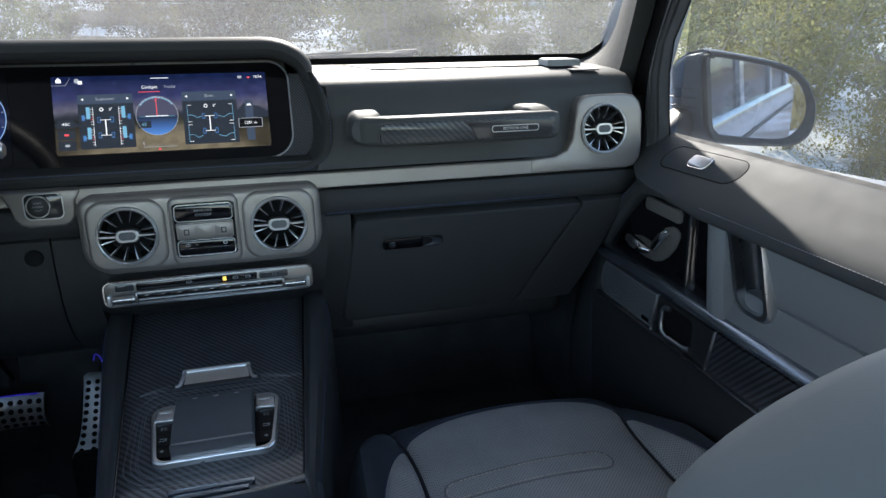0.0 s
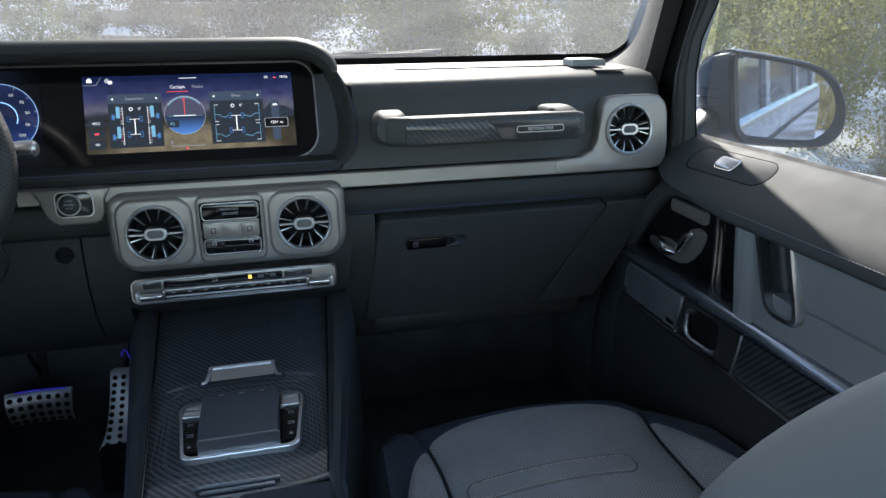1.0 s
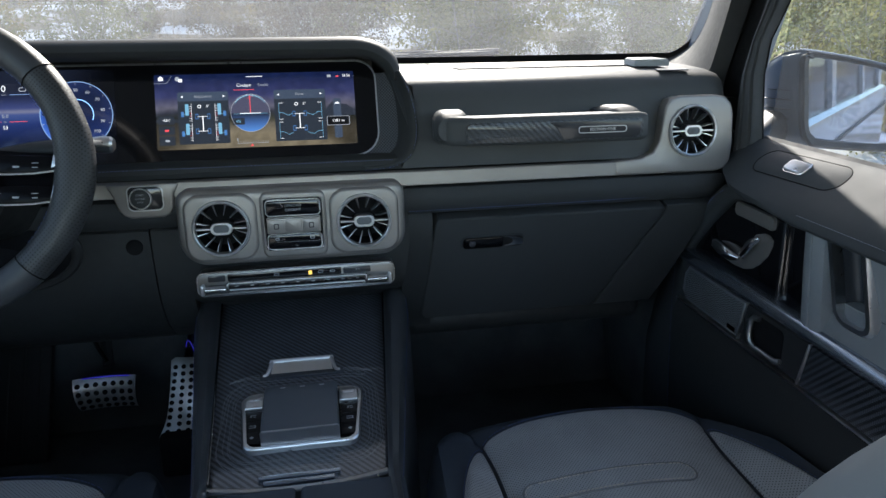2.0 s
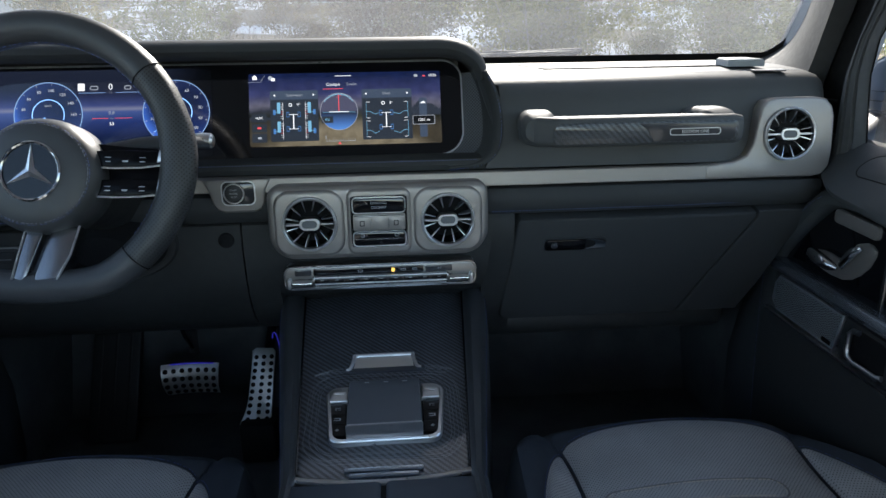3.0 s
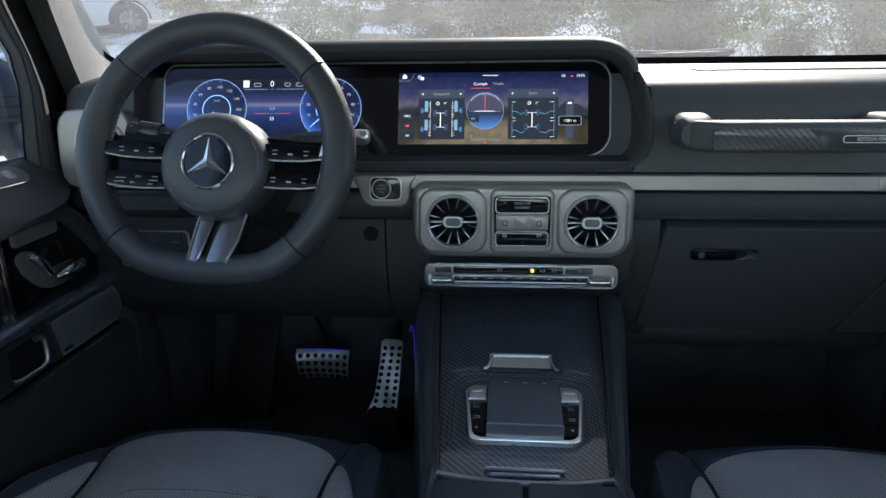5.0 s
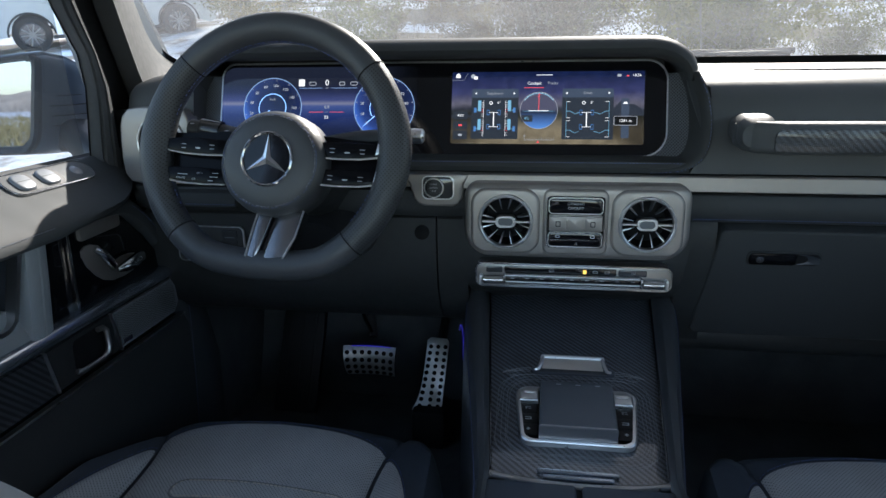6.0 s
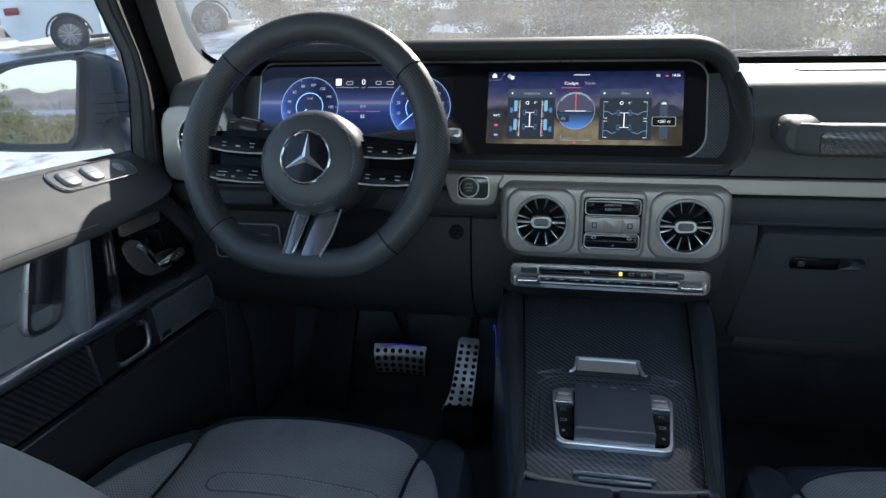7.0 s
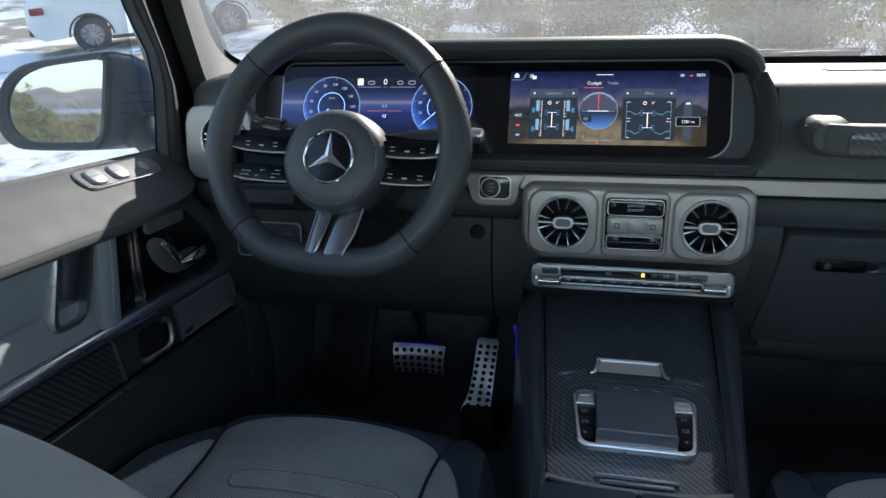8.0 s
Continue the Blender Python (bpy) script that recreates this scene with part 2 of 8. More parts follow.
def carbon(name, cell=0.006, gloss=0.28, coat=0.6, tone=0.012, lift=0.05, axes=(0, 1)):
    """Woven carbon: a 2 by 2 twill of glossy and duller tows."""
    m = bpy.data.materials.new(name)
    m.use_nodes = True
    nt = m.node_tree
    n, l = nt.nodes, nt.links
    b = n["Principled BSDF"]
    co = n.new("ShaderNodeTexCoord")
    sep = n.new("ShaderNodeSeparateXYZ")
    l.new(co.outputs["Object"], sep.inputs[0])

    def calc(op, *vs):
        k = n.new("ShaderNodeMath")
        k.operation = op
        for i, v in enumerate(vs):
            if isinstance(v, (int, float)):
                k.inputs[i].default_value = v
            else:
                l.new(v, k.inputs[i])
        return k.outputs[0]
    u = calc("DIVIDE", sep.outputs[axes[0]], cell)
    v = calc("DIVIDE", sep.outputs[axes[1]], cell)
    s = calc("FLOORED_MODULO", calc("ADD", calc("FLOOR", u), calc("FLOOR", v)), 4.0)
    warp = calc("LESS_THAN", s, 1.5)
    pu = calc("ABSOLUTE", calc("SUBTRACT", calc("FRACT", u), 0.5))
    pv = calc("ABSOLUTE", calc("SUBTRACT", calc("FRACT", v), 0.5))
    hgt = calc("ADD", calc("MULTIPLY", warp, calc("SUBTRACT", 0.5, pu)), calc("MULTIPLY", calc("SUBTRACT", 1.0, warp), calc("SUBTRACT", 0.5, pv)))
    nz = n.new("ShaderNodeTexNoise")
    nz.inputs["Scale"].default_value = 30
    l.new(co.outputs["Object"], nz.inputs["Vector"])
    mix = n.new("ShaderNodeMix")
    mix.data_type = "RGBA"
    l.new(calc("MULTIPLY", warp, calc("ADD", nz.outputs["Fac"], 0.4)), mix.inputs["Factor"])
    mix.inputs["A"].default_value = (tone * 0.92, tone, tone * 1.16, 1)
    mix.inputs["B"].default_value = (lift * 0.92, lift, lift * 1.16, 1)
    l.new(mix.outputs["Result"], b.inputs["Base Color"])
    b.inputs["Roughness"].default_value = gloss
    b.inputs["Coat Weight"].default_value, b.inputs["Coat Roughness"].default_value = coat, 0.05
    bp = n.new("ShaderNodeBump")
    bp.inputs["Strength"].default_value, bp.inputs["Distance"].default_value = 0.6, 0.0008
    l.new(hgt, bp.inputs["Height"])
    l.new(bp.outputs[0], b.inputs["Normal"])
    return m


def glow(name, colour, strength=1.0):
    m = bpy.data.materials.new(name)
    m.use_nodes = True
    b = m.node_tree.nodes["Principled BSDF"]
    b.inputs["Base Color"].default_value = (0.01, 0.01, 0.01, 1)
    b.inputs["Roughness"].default_value = 0.2
    b.inputs["Emission Color"].default_value = (*colour, 1)
    b.inputs["Emission Strength"].default_value = strength
    return m


def pane_material(name, tint, veil=0.0):
    """Glass: see-through tint that dims the view, translucent film for haze, mirror gloss by angle."""
    m = bpy.data.materials.new(name)
    m.use_nodes = True
    nt = m.node_tree
    n, l = nt.nodes, nt.links
    n.remove(n["Principled BSDF"])
    tr = n.new("ShaderNodeBsdfTransparent")
    tr.inputs[0].default_value = (*tint, 1)
    gl = n.new("ShaderNodeBsdfGlossy")
    gl.inputs["Roughness"].default_value = 0.02
    lw = n.new("ShaderNodeLayerWeight")
    pw = n.new("ShaderNodeMath")
    pw.operation, pw.inputs[1].default_value = "POWER", 4.0
    l.new(lw.outputs["Facing"], pw.inputs[0])
    fr = n.new("ShaderNodeMath")
    fr.operation, fr.inputs[1].default_value, fr.inputs[2].default_value = "MULTIPLY_ADD", 0.5, 0.035
    l.new(pw.outputs[0], fr.inputs[0])
    mix = n.new("ShaderNodeMixShader")
    l.new(fr.outputs[0], mix.inputs[0])
    l.new(tr.outputs[0], mix.inputs[1])
    l.new(gl.outputs[0], mix.inputs[2])
    last = mix
    if veil:
        df = n.new("ShaderNodeBsdfTranslucent")
        df.inputs[0].default_value = (0.8, 0.8, 0.8, 1)
        nz = n.new("ShaderNodeTexNoise")
        nz.inputs["Scale"].default_value, nz.inputs["Detail"].default_value = 9, 6
        mr = n.new("ShaderNodeMapRange")
        mr.inputs["To Min"].default_value, mr.inputs["To Max"].default_value = veil * 0.6, veil * 1.4
        l.new(nz.outputs["Fac"], mr.inputs["Value"])
        m2 = n.new("ShaderNodeMixShader")
        l.new(mr.outputs[0], m2.inputs[0])
        l.new(mix.outputs[0], m2.inputs[1])
        l.new(df.outputs[0], m2.inputs[2])
        last = m2
    l.new(last.outputs[0], n["Material Output"].inputs[0])
    return m


LEATHER = material("dark_leather", (0.040, 0.042, 0.043), 0.60, 0, 0.12, 1100, 0.03, 6.0, kind="leather", spec=0.22, rough_vary=0.04)
LEATHER_TOP = material("dash_top_leather", (0.056, 0.059, 0.061), 0.6, 0, 0.14, 1100, 0.03, 6.0, kind="leather", spec=0.4, rough_vary=0.05)
LEATHER_NAVY = material("navy_leather", (0.046, 0.060, 0.080), 0.5, 0, 0.14, 1100, 0.05, kind="leather", rough_vary=0.05)
LEATHER_GREY = material("grey_leather", (0.27, 0.288, 0.30), 0.55, 0, 0.12, 1100, 0.03, 6.0, kind="leather", rough_vary=0.05)
SILL_LEATHER = material("sill_leather", (0.058, 0.063, 0.067), 0.66, 0, 0.14, 1100, 0.03, 6.0, kind="leather", spec=0.25, rough_vary=0.05)
PERFORATED = dotted("perforated_grey_leather", (0.37, 0.38, 0.39), 0.6, 0.0050, 0.2, (0.08, 0.085, 0.09))
RIM_LEATHER = material("rim_leather", (0.044, 0.046, 0.050), 0.42, 0, 0.2, 1300, 0.08, kind="leather")
RIM_PERF = dotted("perforated_rim_leather", (0.040, 0.042, 0.045), 0.45, 0.0050, 0.24, (0.005, 0.005, 0.005), axes=(0, 2))
PLASTIC = material("black_plastic", (0.024, 0.025, 0.026), 0.55, 0, 0.2, 1500, 0.1)
SOFT_BLACK = material("soft_black_trim", (0.020, 0.0215, 0.0215), 0.6, 0, 0.2, 1500, 0.1)
CARPET = material("black_carpet", (0.105, 0.112, 0.116), 0.95, 0, 0.9, 700, 0.2)
RUBBER = material("black_rubber", (0.012, 0.012, 0.013), 0.8, 0, 0.1, 400, 0.1, spec=0.15)
SILVER = material("satin_silver_paint", (0.300, 0.276, 0.258), 0.38, 0.6, 0.05, 1800, 0.05, kind="brushed")
KEY = material("black_key", (0.006, 0.006, 0.007), 0.35, 0, 0, vary=0.1, spec=0.3)
TOUCH = material("matt_touch_surface", (0.080, 0.090, 0.105), 0.45, 0, 0.05, 1500, 0.04)
RAIL = material("sleek_black_leather", (0.046, 0.050, 0.055), 0.36, 0, 0.08, 1100, 0.05, 6.0, coat=0.35, kind="leather", rough_vary=0.08)
ALU = material("satin_aluminium", (0.68, 0.68, 0.69), 0.3, 1.0, 0.05, 900, 0.05, kind="brushed")
CHROME = material("bright_chrome", (0.75, 0.75, 0.76), 0.1, 1.0, 0, vary=0.03)
DARK_CHROME = material("dark_chrome", (0.25, 0.25, 0.26), 0.22, 1.0, 0, vary=0.05)
PIANO = material("piano_black", (0.004, 0.004, 0.005), 0.07, 0, 0, vary=0.1, spec=0.5)
SMOKED = material("smoked_gloss", (0.05, 0.05, 0.053), 0.12, 0.3, 0, vary=0.1)
SATIN_GREY = material("satin_grey_plate", (0.15, 0.155, 0.16), 0.6, 0.0, 0, vary=0.06, spec=0.12)
DIM_PRINT = material("dim_print", (0.22, 0.23, 0.245), 0.5)
PALE_PRINT = material("pale_print", (0.42, 0.43, 0.45), 0.5)
PEDAL = material("brushed_pedal_metal", (0.66, 0.66, 0.64), 0.33, 0.7, 0.1, 600, 0.1, kind="brushed")
CARBON = carbon("console_carbon", 0.0022, 0.34, 0.5, 0.020, 0.13)
CARBON_TRIM = carbon("trim_carbon", 0.0023, 0.3, 0.5, 0.014, 0.055, axes=(0, 2))
CARBON_DOOR = carbon("door_carbon", 0.0027, 0.34, 0.3, 0.008, 0.075, axes=(1, 2))
CUP = material("dark_satin_cup", (0.09, 0.10, 0.115), 0.36, 0.75, 0, vary=0.05)
LEDGE = material("dark_satin_metal", (0.34, 0.38, 0.44), 0.22, 0.9, 0, vary=0.05)
GRILLE = dotted("speaker_grille_metal", (0.19, 0.20, 0.21), 0.4, 0.0050, 0.1, (0.004, 0.004, 0.004), axes=(1, 2))
MESH = dotted("woven_trim_mesh", (0.085, 0.092, 0.105), 0.35, 0.0046, 0.33, (0.006, 0.006, 0.007), axes=(0, 2))
PILLAR = material("grey_pillar_fabric", (0.050, 0.0525, 0.055), 0.8, 0, 0.3, 900, 0.06)
HEADLINER = material("grey_headliner", (0.50, 0.505, 0.51), 0.9, 0, 0.3, 700, 0.05)
THREAD = material("pale_thread", (0.22, 0.24, 0.29), 0.6)
THREAD_TAN = material("tan_thread", (0.55, 0.50, 0.42), 0.6)
GROOVE_SHADE = material("groove_shade_grey", (0.19, 0.195, 0.20), 0.7)
SWITCH_BLACK = material("switch_black", (0.004, 0.004, 0.005), 0.12, 0, 0, vary=0.1, spec=0.10)
THREAD_BLUE = material("blue_thread", (0.09, 0.12, 0.27), 0.6)
PAINT_BLUE = material("blue_grey_car_paint", (0.13, 0.155, 0.19), 0.34, 0.25, 0, vary=0.03, coat=1.0)
PAINT_WHITE = material("white_car_paint", (0.72, 0.73, 0.74), 0.3, 0, 0, vary=0.02, coat=1.0)
# Tint dims the view against the cabin; translucent film puts haze over it.
GLASS = pane_material("windscreen_glass", (0.285, 0.293, 0.280), 0.058)
SIDE_GLASS = pane_material("side_window_glass", (0.44, 0.45, 0.43), 0.028)
REAR_GLASS = pane_material("rear_window_glass", (0.36, 0.37, 0.365), 0.0)
MIRROR = material("mirror_silver", (0.40, 0.46, 0.58), 0.015, 1.0, 0, vary=0.0)
DARK_GLASS = material("dark_window_glass", (0.02, 0.022, 0.025), 0.06, 0, 0, vary=0.1)

# ---------------------------------------------------------------- car shell
CX = -0.010                           # middle of the cabin between the doors
FLOOR_Z = 0.815


def tip(s, y):
    """The doors' small fall towards the rear."""
    return (0.05 if s > 0 else 0.006) * (y + 0.1)


def dx(s, d):
    return CX + s * d


structure("floor", box(dx(1, -0.72), dx(1, 0.72), -2.4, 0.75, FLOOR_Z - 0.06, FLOOR_Z), CARPET, "black carpeted car floor", 0)
structure("firewall", sheet(lambda u, v: Vector((CX - 0.74 + 1.48 * u, 0.42 + 0.10 * math.sin(v * math.pi), FLOOR_Z - 0.03 + 0.74 * v)), 2, 8, (0, 0.05, 0)), CARPET, "black carpeted footwell wall")
# Lining kept pale so that it bounces fill light down into the cabin.
structure("ceiling", loft([[(x, y, z) for y, z in ((-2.45, 1.925), (-0.30, 1.925), (-0.10, 1.90), (0.02, 1.83), (0.10, 1.795), (0.15, 1.795), (0.165, 1.83), (0.13, 2.03), (-2.45, 2.03))] for x in (dx(1, -0.70), dx(1, 0.70))]), HEADLINER, "grey fabric car headliner", 0)
structure("wall_rear", box(dx(1, -0.74), dx(1, 0.74), -2.50, -2.42, FLOOR_Z, 1.45, 0.01), SOFT_BLACK, "black trim behind the rear seats", 0)
for s in (-1, 1):
    structure("wall_footwell", box(min(dx(s, 0.70), dx(s, 0.76)), max(dx(s, 0.70), dx(s, 0.76)), 0.10, 0.60, FLOOR_Z - 0.04, 1.41, 0.004), CARPET, "black carpeted footwell side", 0)
# scuttle below the windscreen
structure("scuttle", box(dx(1, -0.75), dx(1, 0.75), 0.39, 0.50, 1.30, 1.566, 0.01), PLASTIC, "black plastic scuttle below the windscreen", 0)


def windscreen_point(u, v):
    """u across from -1 to 1, v up from 0 to 1."""
    return Vector((CX + u * (0.805 - 0.05 * v), 0.405 - 0.30 * v - 0.03 * u * u, 1.56 + 0.42 * v))


ws = structure("windscreen", sheet(lambda u, v: windscreen_point(1.04 * (2 * u - 1), v), 12, 6), GLASS, "windscreen with a faint white haze")
# The tint darkens only what is seen outside; the sun enters undimmed.
ws.visible_shadow = False
frit = bmesh.new()
sheet(lambda u, v: windscreen_point(2 * u - 1, 0.045 * v - 0.01) + Vector((0, -0.004, 0)), 16, 1, bm=frit)
structure("windscreen_frit", frit, RUBBER, "black band along the windscreen's foot")


def glass_edge(d, z, inset=0.006):
    """A place on the windscreen, d metres from the middle of the cabin on the passenger's side."""
    v = (z - 1.56) / 0.42
    p = windscreen_point(d / (0.805 - 0.05 * v), v)
    return Vector((d, p.y - inset, z))


# three lines up the front pillar: beside the glass, along its crease and along the door gap
EDGE = [glass_edge(d, z) for d, z in ((0.722, 1.556), (0.765, 1.566), (0.788, 1.580), (0.800, 1.598), (0.8045, 1.634), (0.801, 1.674), (0.786, 1.83), (0.770, 1.985))]
CREASE = [Vector(p) + Vector((-0.0155, -0.026, -0.001)) for p in ((0.722, 0.190, 1.495), (0.727, 0.180, 1.515), (0.730, 0.169, 1.535), (0.731, 0.157, 1.558), (0.731, 0.140, 1.600), (0.730, 0.116, 1.659), (0.725, 0.048, 1.83), (0.720, -0.015, 1.985))]
GAP = [Vector(p) for p in ((0.741, 0.163, 1.45), (0.743, 0.155, 1.48), (0.745, 0.146, 1.505), (0.745, 0.137, 1.530), (0.745, 0.116, 1.58), (0.745, 0.086, 1.65), (0.742, 0.015, 1.83), (0.738, -0.050, 1.985))]


def pillar(s):
    """Front pillar: fabric trim round the glass's corner, dark door gap and the ribbed upright of the door frame."""
    flip = Matrix(((s, 0, 0, CX), (0, 1, 0, 0), (0, 0, 1, 0), (0, 0, 0, 1)))
    a, b, c = (smoothline(q, 5) for q in (EDGE, CREASE, GAP))
    n = len(a) - 1

    def trim(u, v):
        i = round(u * n)
        if v < 0.7:
            k = v / 0.7
            p = a[i].lerp(b[i], k) + Vector((-0.010, -0.006, 0.0)) * math.sin(k * math.pi)
        else:
            p = b[i].lerp(c[i], (v - 0.7) / 0.3)
        return flip @ p
    structure("pillar_trim", sheet(trim, n, 10, (s * 0.030, 0.030, 0)), PILLAR, "grey fabric windscreen pillar trim", 50)
    band = [[flip @ (p + Vector((-0.62, 0, 1.0)).normalized() * 0.010 + Vector((0, -0.004, 0))) for p in a], [flip @ (p + Vector((0.62, 0, -1.0)).normalized() * 0.022) for p in a]]
    structure("windscreen_frit", loft(band, caps=False, closed=False), RUBBER, "black band round the windscreen's corner")
    zs = (1.36, 1.447, 1.50, 1.54, 1.59, 1.65, 1.80, 1.985)
    inner = [(0.064, 0.062, 0.060, 0.056, 0.038, 0.0125, -0.048, -0.122)[k] for k in range(8)]
    outer = [(0.010, 0.014, 0.022, 0.027, 0.020, -0.017, -0.082, -0.160)[k] for k in range(8)]
    gap = (0.150, 0.150, 0.146, 0.133, 0.112, 0.086, 0.028, -0.050)
    structure("pillar_seal", loft([[flip @ Vector(p) for p in ((0.752, g + 0.012, z), (0.765, g + 0.04, z), (0.763, i + 0.012, z), (0.745, i - 0.004, z), (0.741, i + 0.006, z), (0.752, i + 0.016, z))] for z, g, i in zip(zs, gap, inner)]), RUBBER, "dark seal beside the windscreen pillar")
    ribs = ((0.0, 0.733), (0.03, 0.726), (0.12, 0.7215), (0.36, 0.7205), (0.40, 0.7245), (0.46, 0.7245), (0.50, 0.7215), (0.70, 0.7245), (0.73, 0.730), (0.80, 0.730), (0.83, 0.7275), (0.95, 0.735), (1.0, 0.744), (-0.05, 0.765), (-0.2, 0.765))
    structure("door_frame", loft([[flip @ Vector((d, i + (o - i) * k, z)) for k, d in ribs] for z, i, o in zip(zs, inner, outer)]), PILLAR, "dark ribbed upright of the door's window frame", 30)
    structure("frame_seal", loft([[flip @ Vector(p) for p in ((0.742, o - 0.003, z), (0.742, o + 0.003, z), (0.760, o + 0.032, z), (0.760, o + 0.026, z))] for z, o in zip(zs, outer)]), RUBBER, "thin rubber edge of the window frame")
    # Black block added where only a dark gap shows beside the dashboard end.
    structure("pillar_foot", loft([[flip @ Vector((d, y, z)) for d, y in ((0.722, 0.105), (0.755, 0.105), (0.790, 0.20), (0.790, 0.40), (0.722, 0.40))] for z in (1.30, 1.500)]), SOFT_BLACK, "black block filling the dark gap between dashboard end and door", 0)
    structure("pillar_outer", loft([[flip @ Vector(p) for p in ((0.766, o + 0.042, z), (0.808, glass_edge(0.79, z).y + 0.01, z), (0.795, glass_edge(0.79, z).y + 0.02, z), (0.766, o + 0.070, z))] for z, o in zip(zs, outer)]), PAINT_BLUE, "blue-grey outer windscreen pillar")


for s in (-1, 1):
    pillar(s)

# outer skin: doors, windows, roof sides; seen only in the wing mirrors
BODY_X = 0.812


def skin(s):
    x = dx(s, BODY_X)
    side_line = ((0.02, 0.40), (0.0, 0.62), (0.0, 1.33), (0.004, 1.395), (0.012, 1.416), (0.028, 1.424), (0.050, 1.415))
    bm = loft([[(x - s * a, y, z) for a, z in side_line] for y in (0.35, -2.55)], caps=False, closed=False)
    structure("body_side", bm, PAINT_BLUE, "blue-grey metallic car side")
    structure("body_moulding", box(min(x, x + s * 0.018), max(x, x + s * 0.018), -2.5, 0.3, 1.02, 1.075, 0.006), PLASTIC, "dark moulding along the car side")
    structure("body_crease", box(min(x, x + s * 0.003), max(x, x + s * 0.003), -2.5, 0.3, 1.338, 1.350, 0.001), PLASTIC, "dark crease along the car side")
    structure("running_board", box(min(x - s * 0.05, x + s * 0.11), max(x - s * 0.05, x + s * 0.11), -2.0, 0.1, 0.42, 0.48, 0.012), ALU, "metal running board")
    xr = dx(s, 0.785)
    for y0, y1 in ((-0.93, -0.85), (-1.75, -1.68), (-2.55, -2.40)):
        structure("side_pillar", loft([[(xr, y0, 1.395), (xr, y1, 1.395), (xr - s * 0.05, y1, 1.395), (xr - s * 0.05, y0, 1.395)], [(xr - s * 0.07, y0, 1.98), (xr - s * 0.07, y1, 1.98), (xr - s * 0.12, y1, 1.98), (xr - s * 0.12, y0, 1.98)]]), PAINT_BLUE, "blue-grey roof pillar", 0)
    structure("roof_side", box(min(dx(s, 0.66), dx(s, 0.755)), max(dx(s, 0.66), dx(s, 0.755)), -2.55, 0.03, 1.93, 2.05, 0.02), PAINT_BLUE, "blue-grey roof edge")
    for y0, y1, nm in ((-0.83, 0.045, "f"), (-1.66, -0.95, "r"), (-2.38, -1.78, "q")):
        g = sheet(lambda u, v: Vector((dx(s, 0.775 - 0.065 * v), y0 + (y1 - y0) * u - (0.13 * v * u if nm == "f" else 0), 1.395 + 0.545 * v)), 1, 2)
        w = structure("side_window", g, SIDE_GLASS if nm == "f" else REAR_GLASS, "side window of the car")
        w.visible_shadow = False
    structure("belt_seal", loft([[(dx(s, 0.750), y, 1.39 + tip(s, y)), (dx(s, 0.750), y, 1.434 + tip(s, y)), (dx(s, 0.756), y, 1.4385 + tip(s, y)), (dx(s, 0.772), y, 1.430 + tip(s, y)), (dx(s, 0.790), y, 1.39 + tip(s, y))] for y in (0.05, -0.4, -0.83)]), PILLAR, "thin dark window seal")
    structure("belt_sill", box(min(dx(s, 0.745), dx(s, 0.80)), max(dx(s, 0.745), dx(s, 0.80)), -2.5, 0.2, 1.30, 1.396, 0.01), PAINT_BLUE, "blue-grey sill below the side windows", 0)
    for y in (-0.72, -1.55):
        h = thing("outer_door_handle", (x, y, 1.19), "blue-grey outer door handle", "door handle", "outer door handles")
        part("grip", tube([(x + s * 0.005, y - 0.09, 1.19), (x + s * 0.04, y - 0.075, 1.19), (x + s * 0.042, y + 0.075, 1.19), (x + s * 0.005, y + 0.09, 1.19)], 0.013, 10), PAINT_BLUE, h)
        part("push_button", lathe([(0, 0.02), (0.014, 0.018), (0.016, 0.0)], pose(x, y + 0.105, 1.19, 0, 90 * s, 0), 16), DARK_CHROME, h)


for s in (-1, 1):
    skin(s)
structure("roof", box(dx(1, -0.74), dx(1, 0.74), -2.55, 0.13, 2.03, 2.06, 0.01), PAINT_BLUE, "blue-grey car roof", 0)
structure("bonnet", box(-0.62, 0.60, 0.52, 1.45, 1.20, 1.36, 0.03), PAINT_BLUE, "blue-grey bonnet")

# ---------------------------------------------------------------- dashboard
dash = thing("dashboard", (0.0, 0.3, 1.2), "dark grey leather car dashboard with silver trim strip", "dashboard")


def shrink(profile, k, c):
    return [(c[0] + (y - c[0]) * k, c[1] + (z - c[1]) * k) for y, z in profile]


PAD = [(0.40, 1.563), (0.30, 1.561), (0.20, 1.556), (0.13, 1.549), (0.10, 1.543), (0.083, 1.533), (0.074, 1.518), (0.066, 1.49), (0.060, 1.45), (0.055, 1.413), (0.10, 1.405), (0.40, 1.405)]
PADC = (0.22, 1.49)


def pad_bar(x_in, x_out, s):
    rings = []
    for x, k in ((x_in, 1.0), (x_out - s * 0.05, 1.0), (x_out - s * 0.03, 0.995), (x_out - s * 0.014, 0.975), (x_out - s * 0.004, 0.93), (x_out, 0.86)):
        lift = 0.022 * max(0.0, 1 - abs(x + 0.600) / 0.12) if s < 0 else 0.0   # the driver's pad rises to the cowl
        rings.append([(x, y, z + lift * max(0.0, (z - 1.45) / 0.1)) for y, z in shrink(PAD, k, PADC)])
    if s > 0:   # its inner end follows the rounded end of the display
        rings[0] = [(x_in - 0.030 * max(0.0, (1.46 - p[2]) / 0.055) ** 1.3 if p[1] < 0.09 else x_in - 0.03, p[1], p[2]) for p in rings[0]]
    return loft(rings)


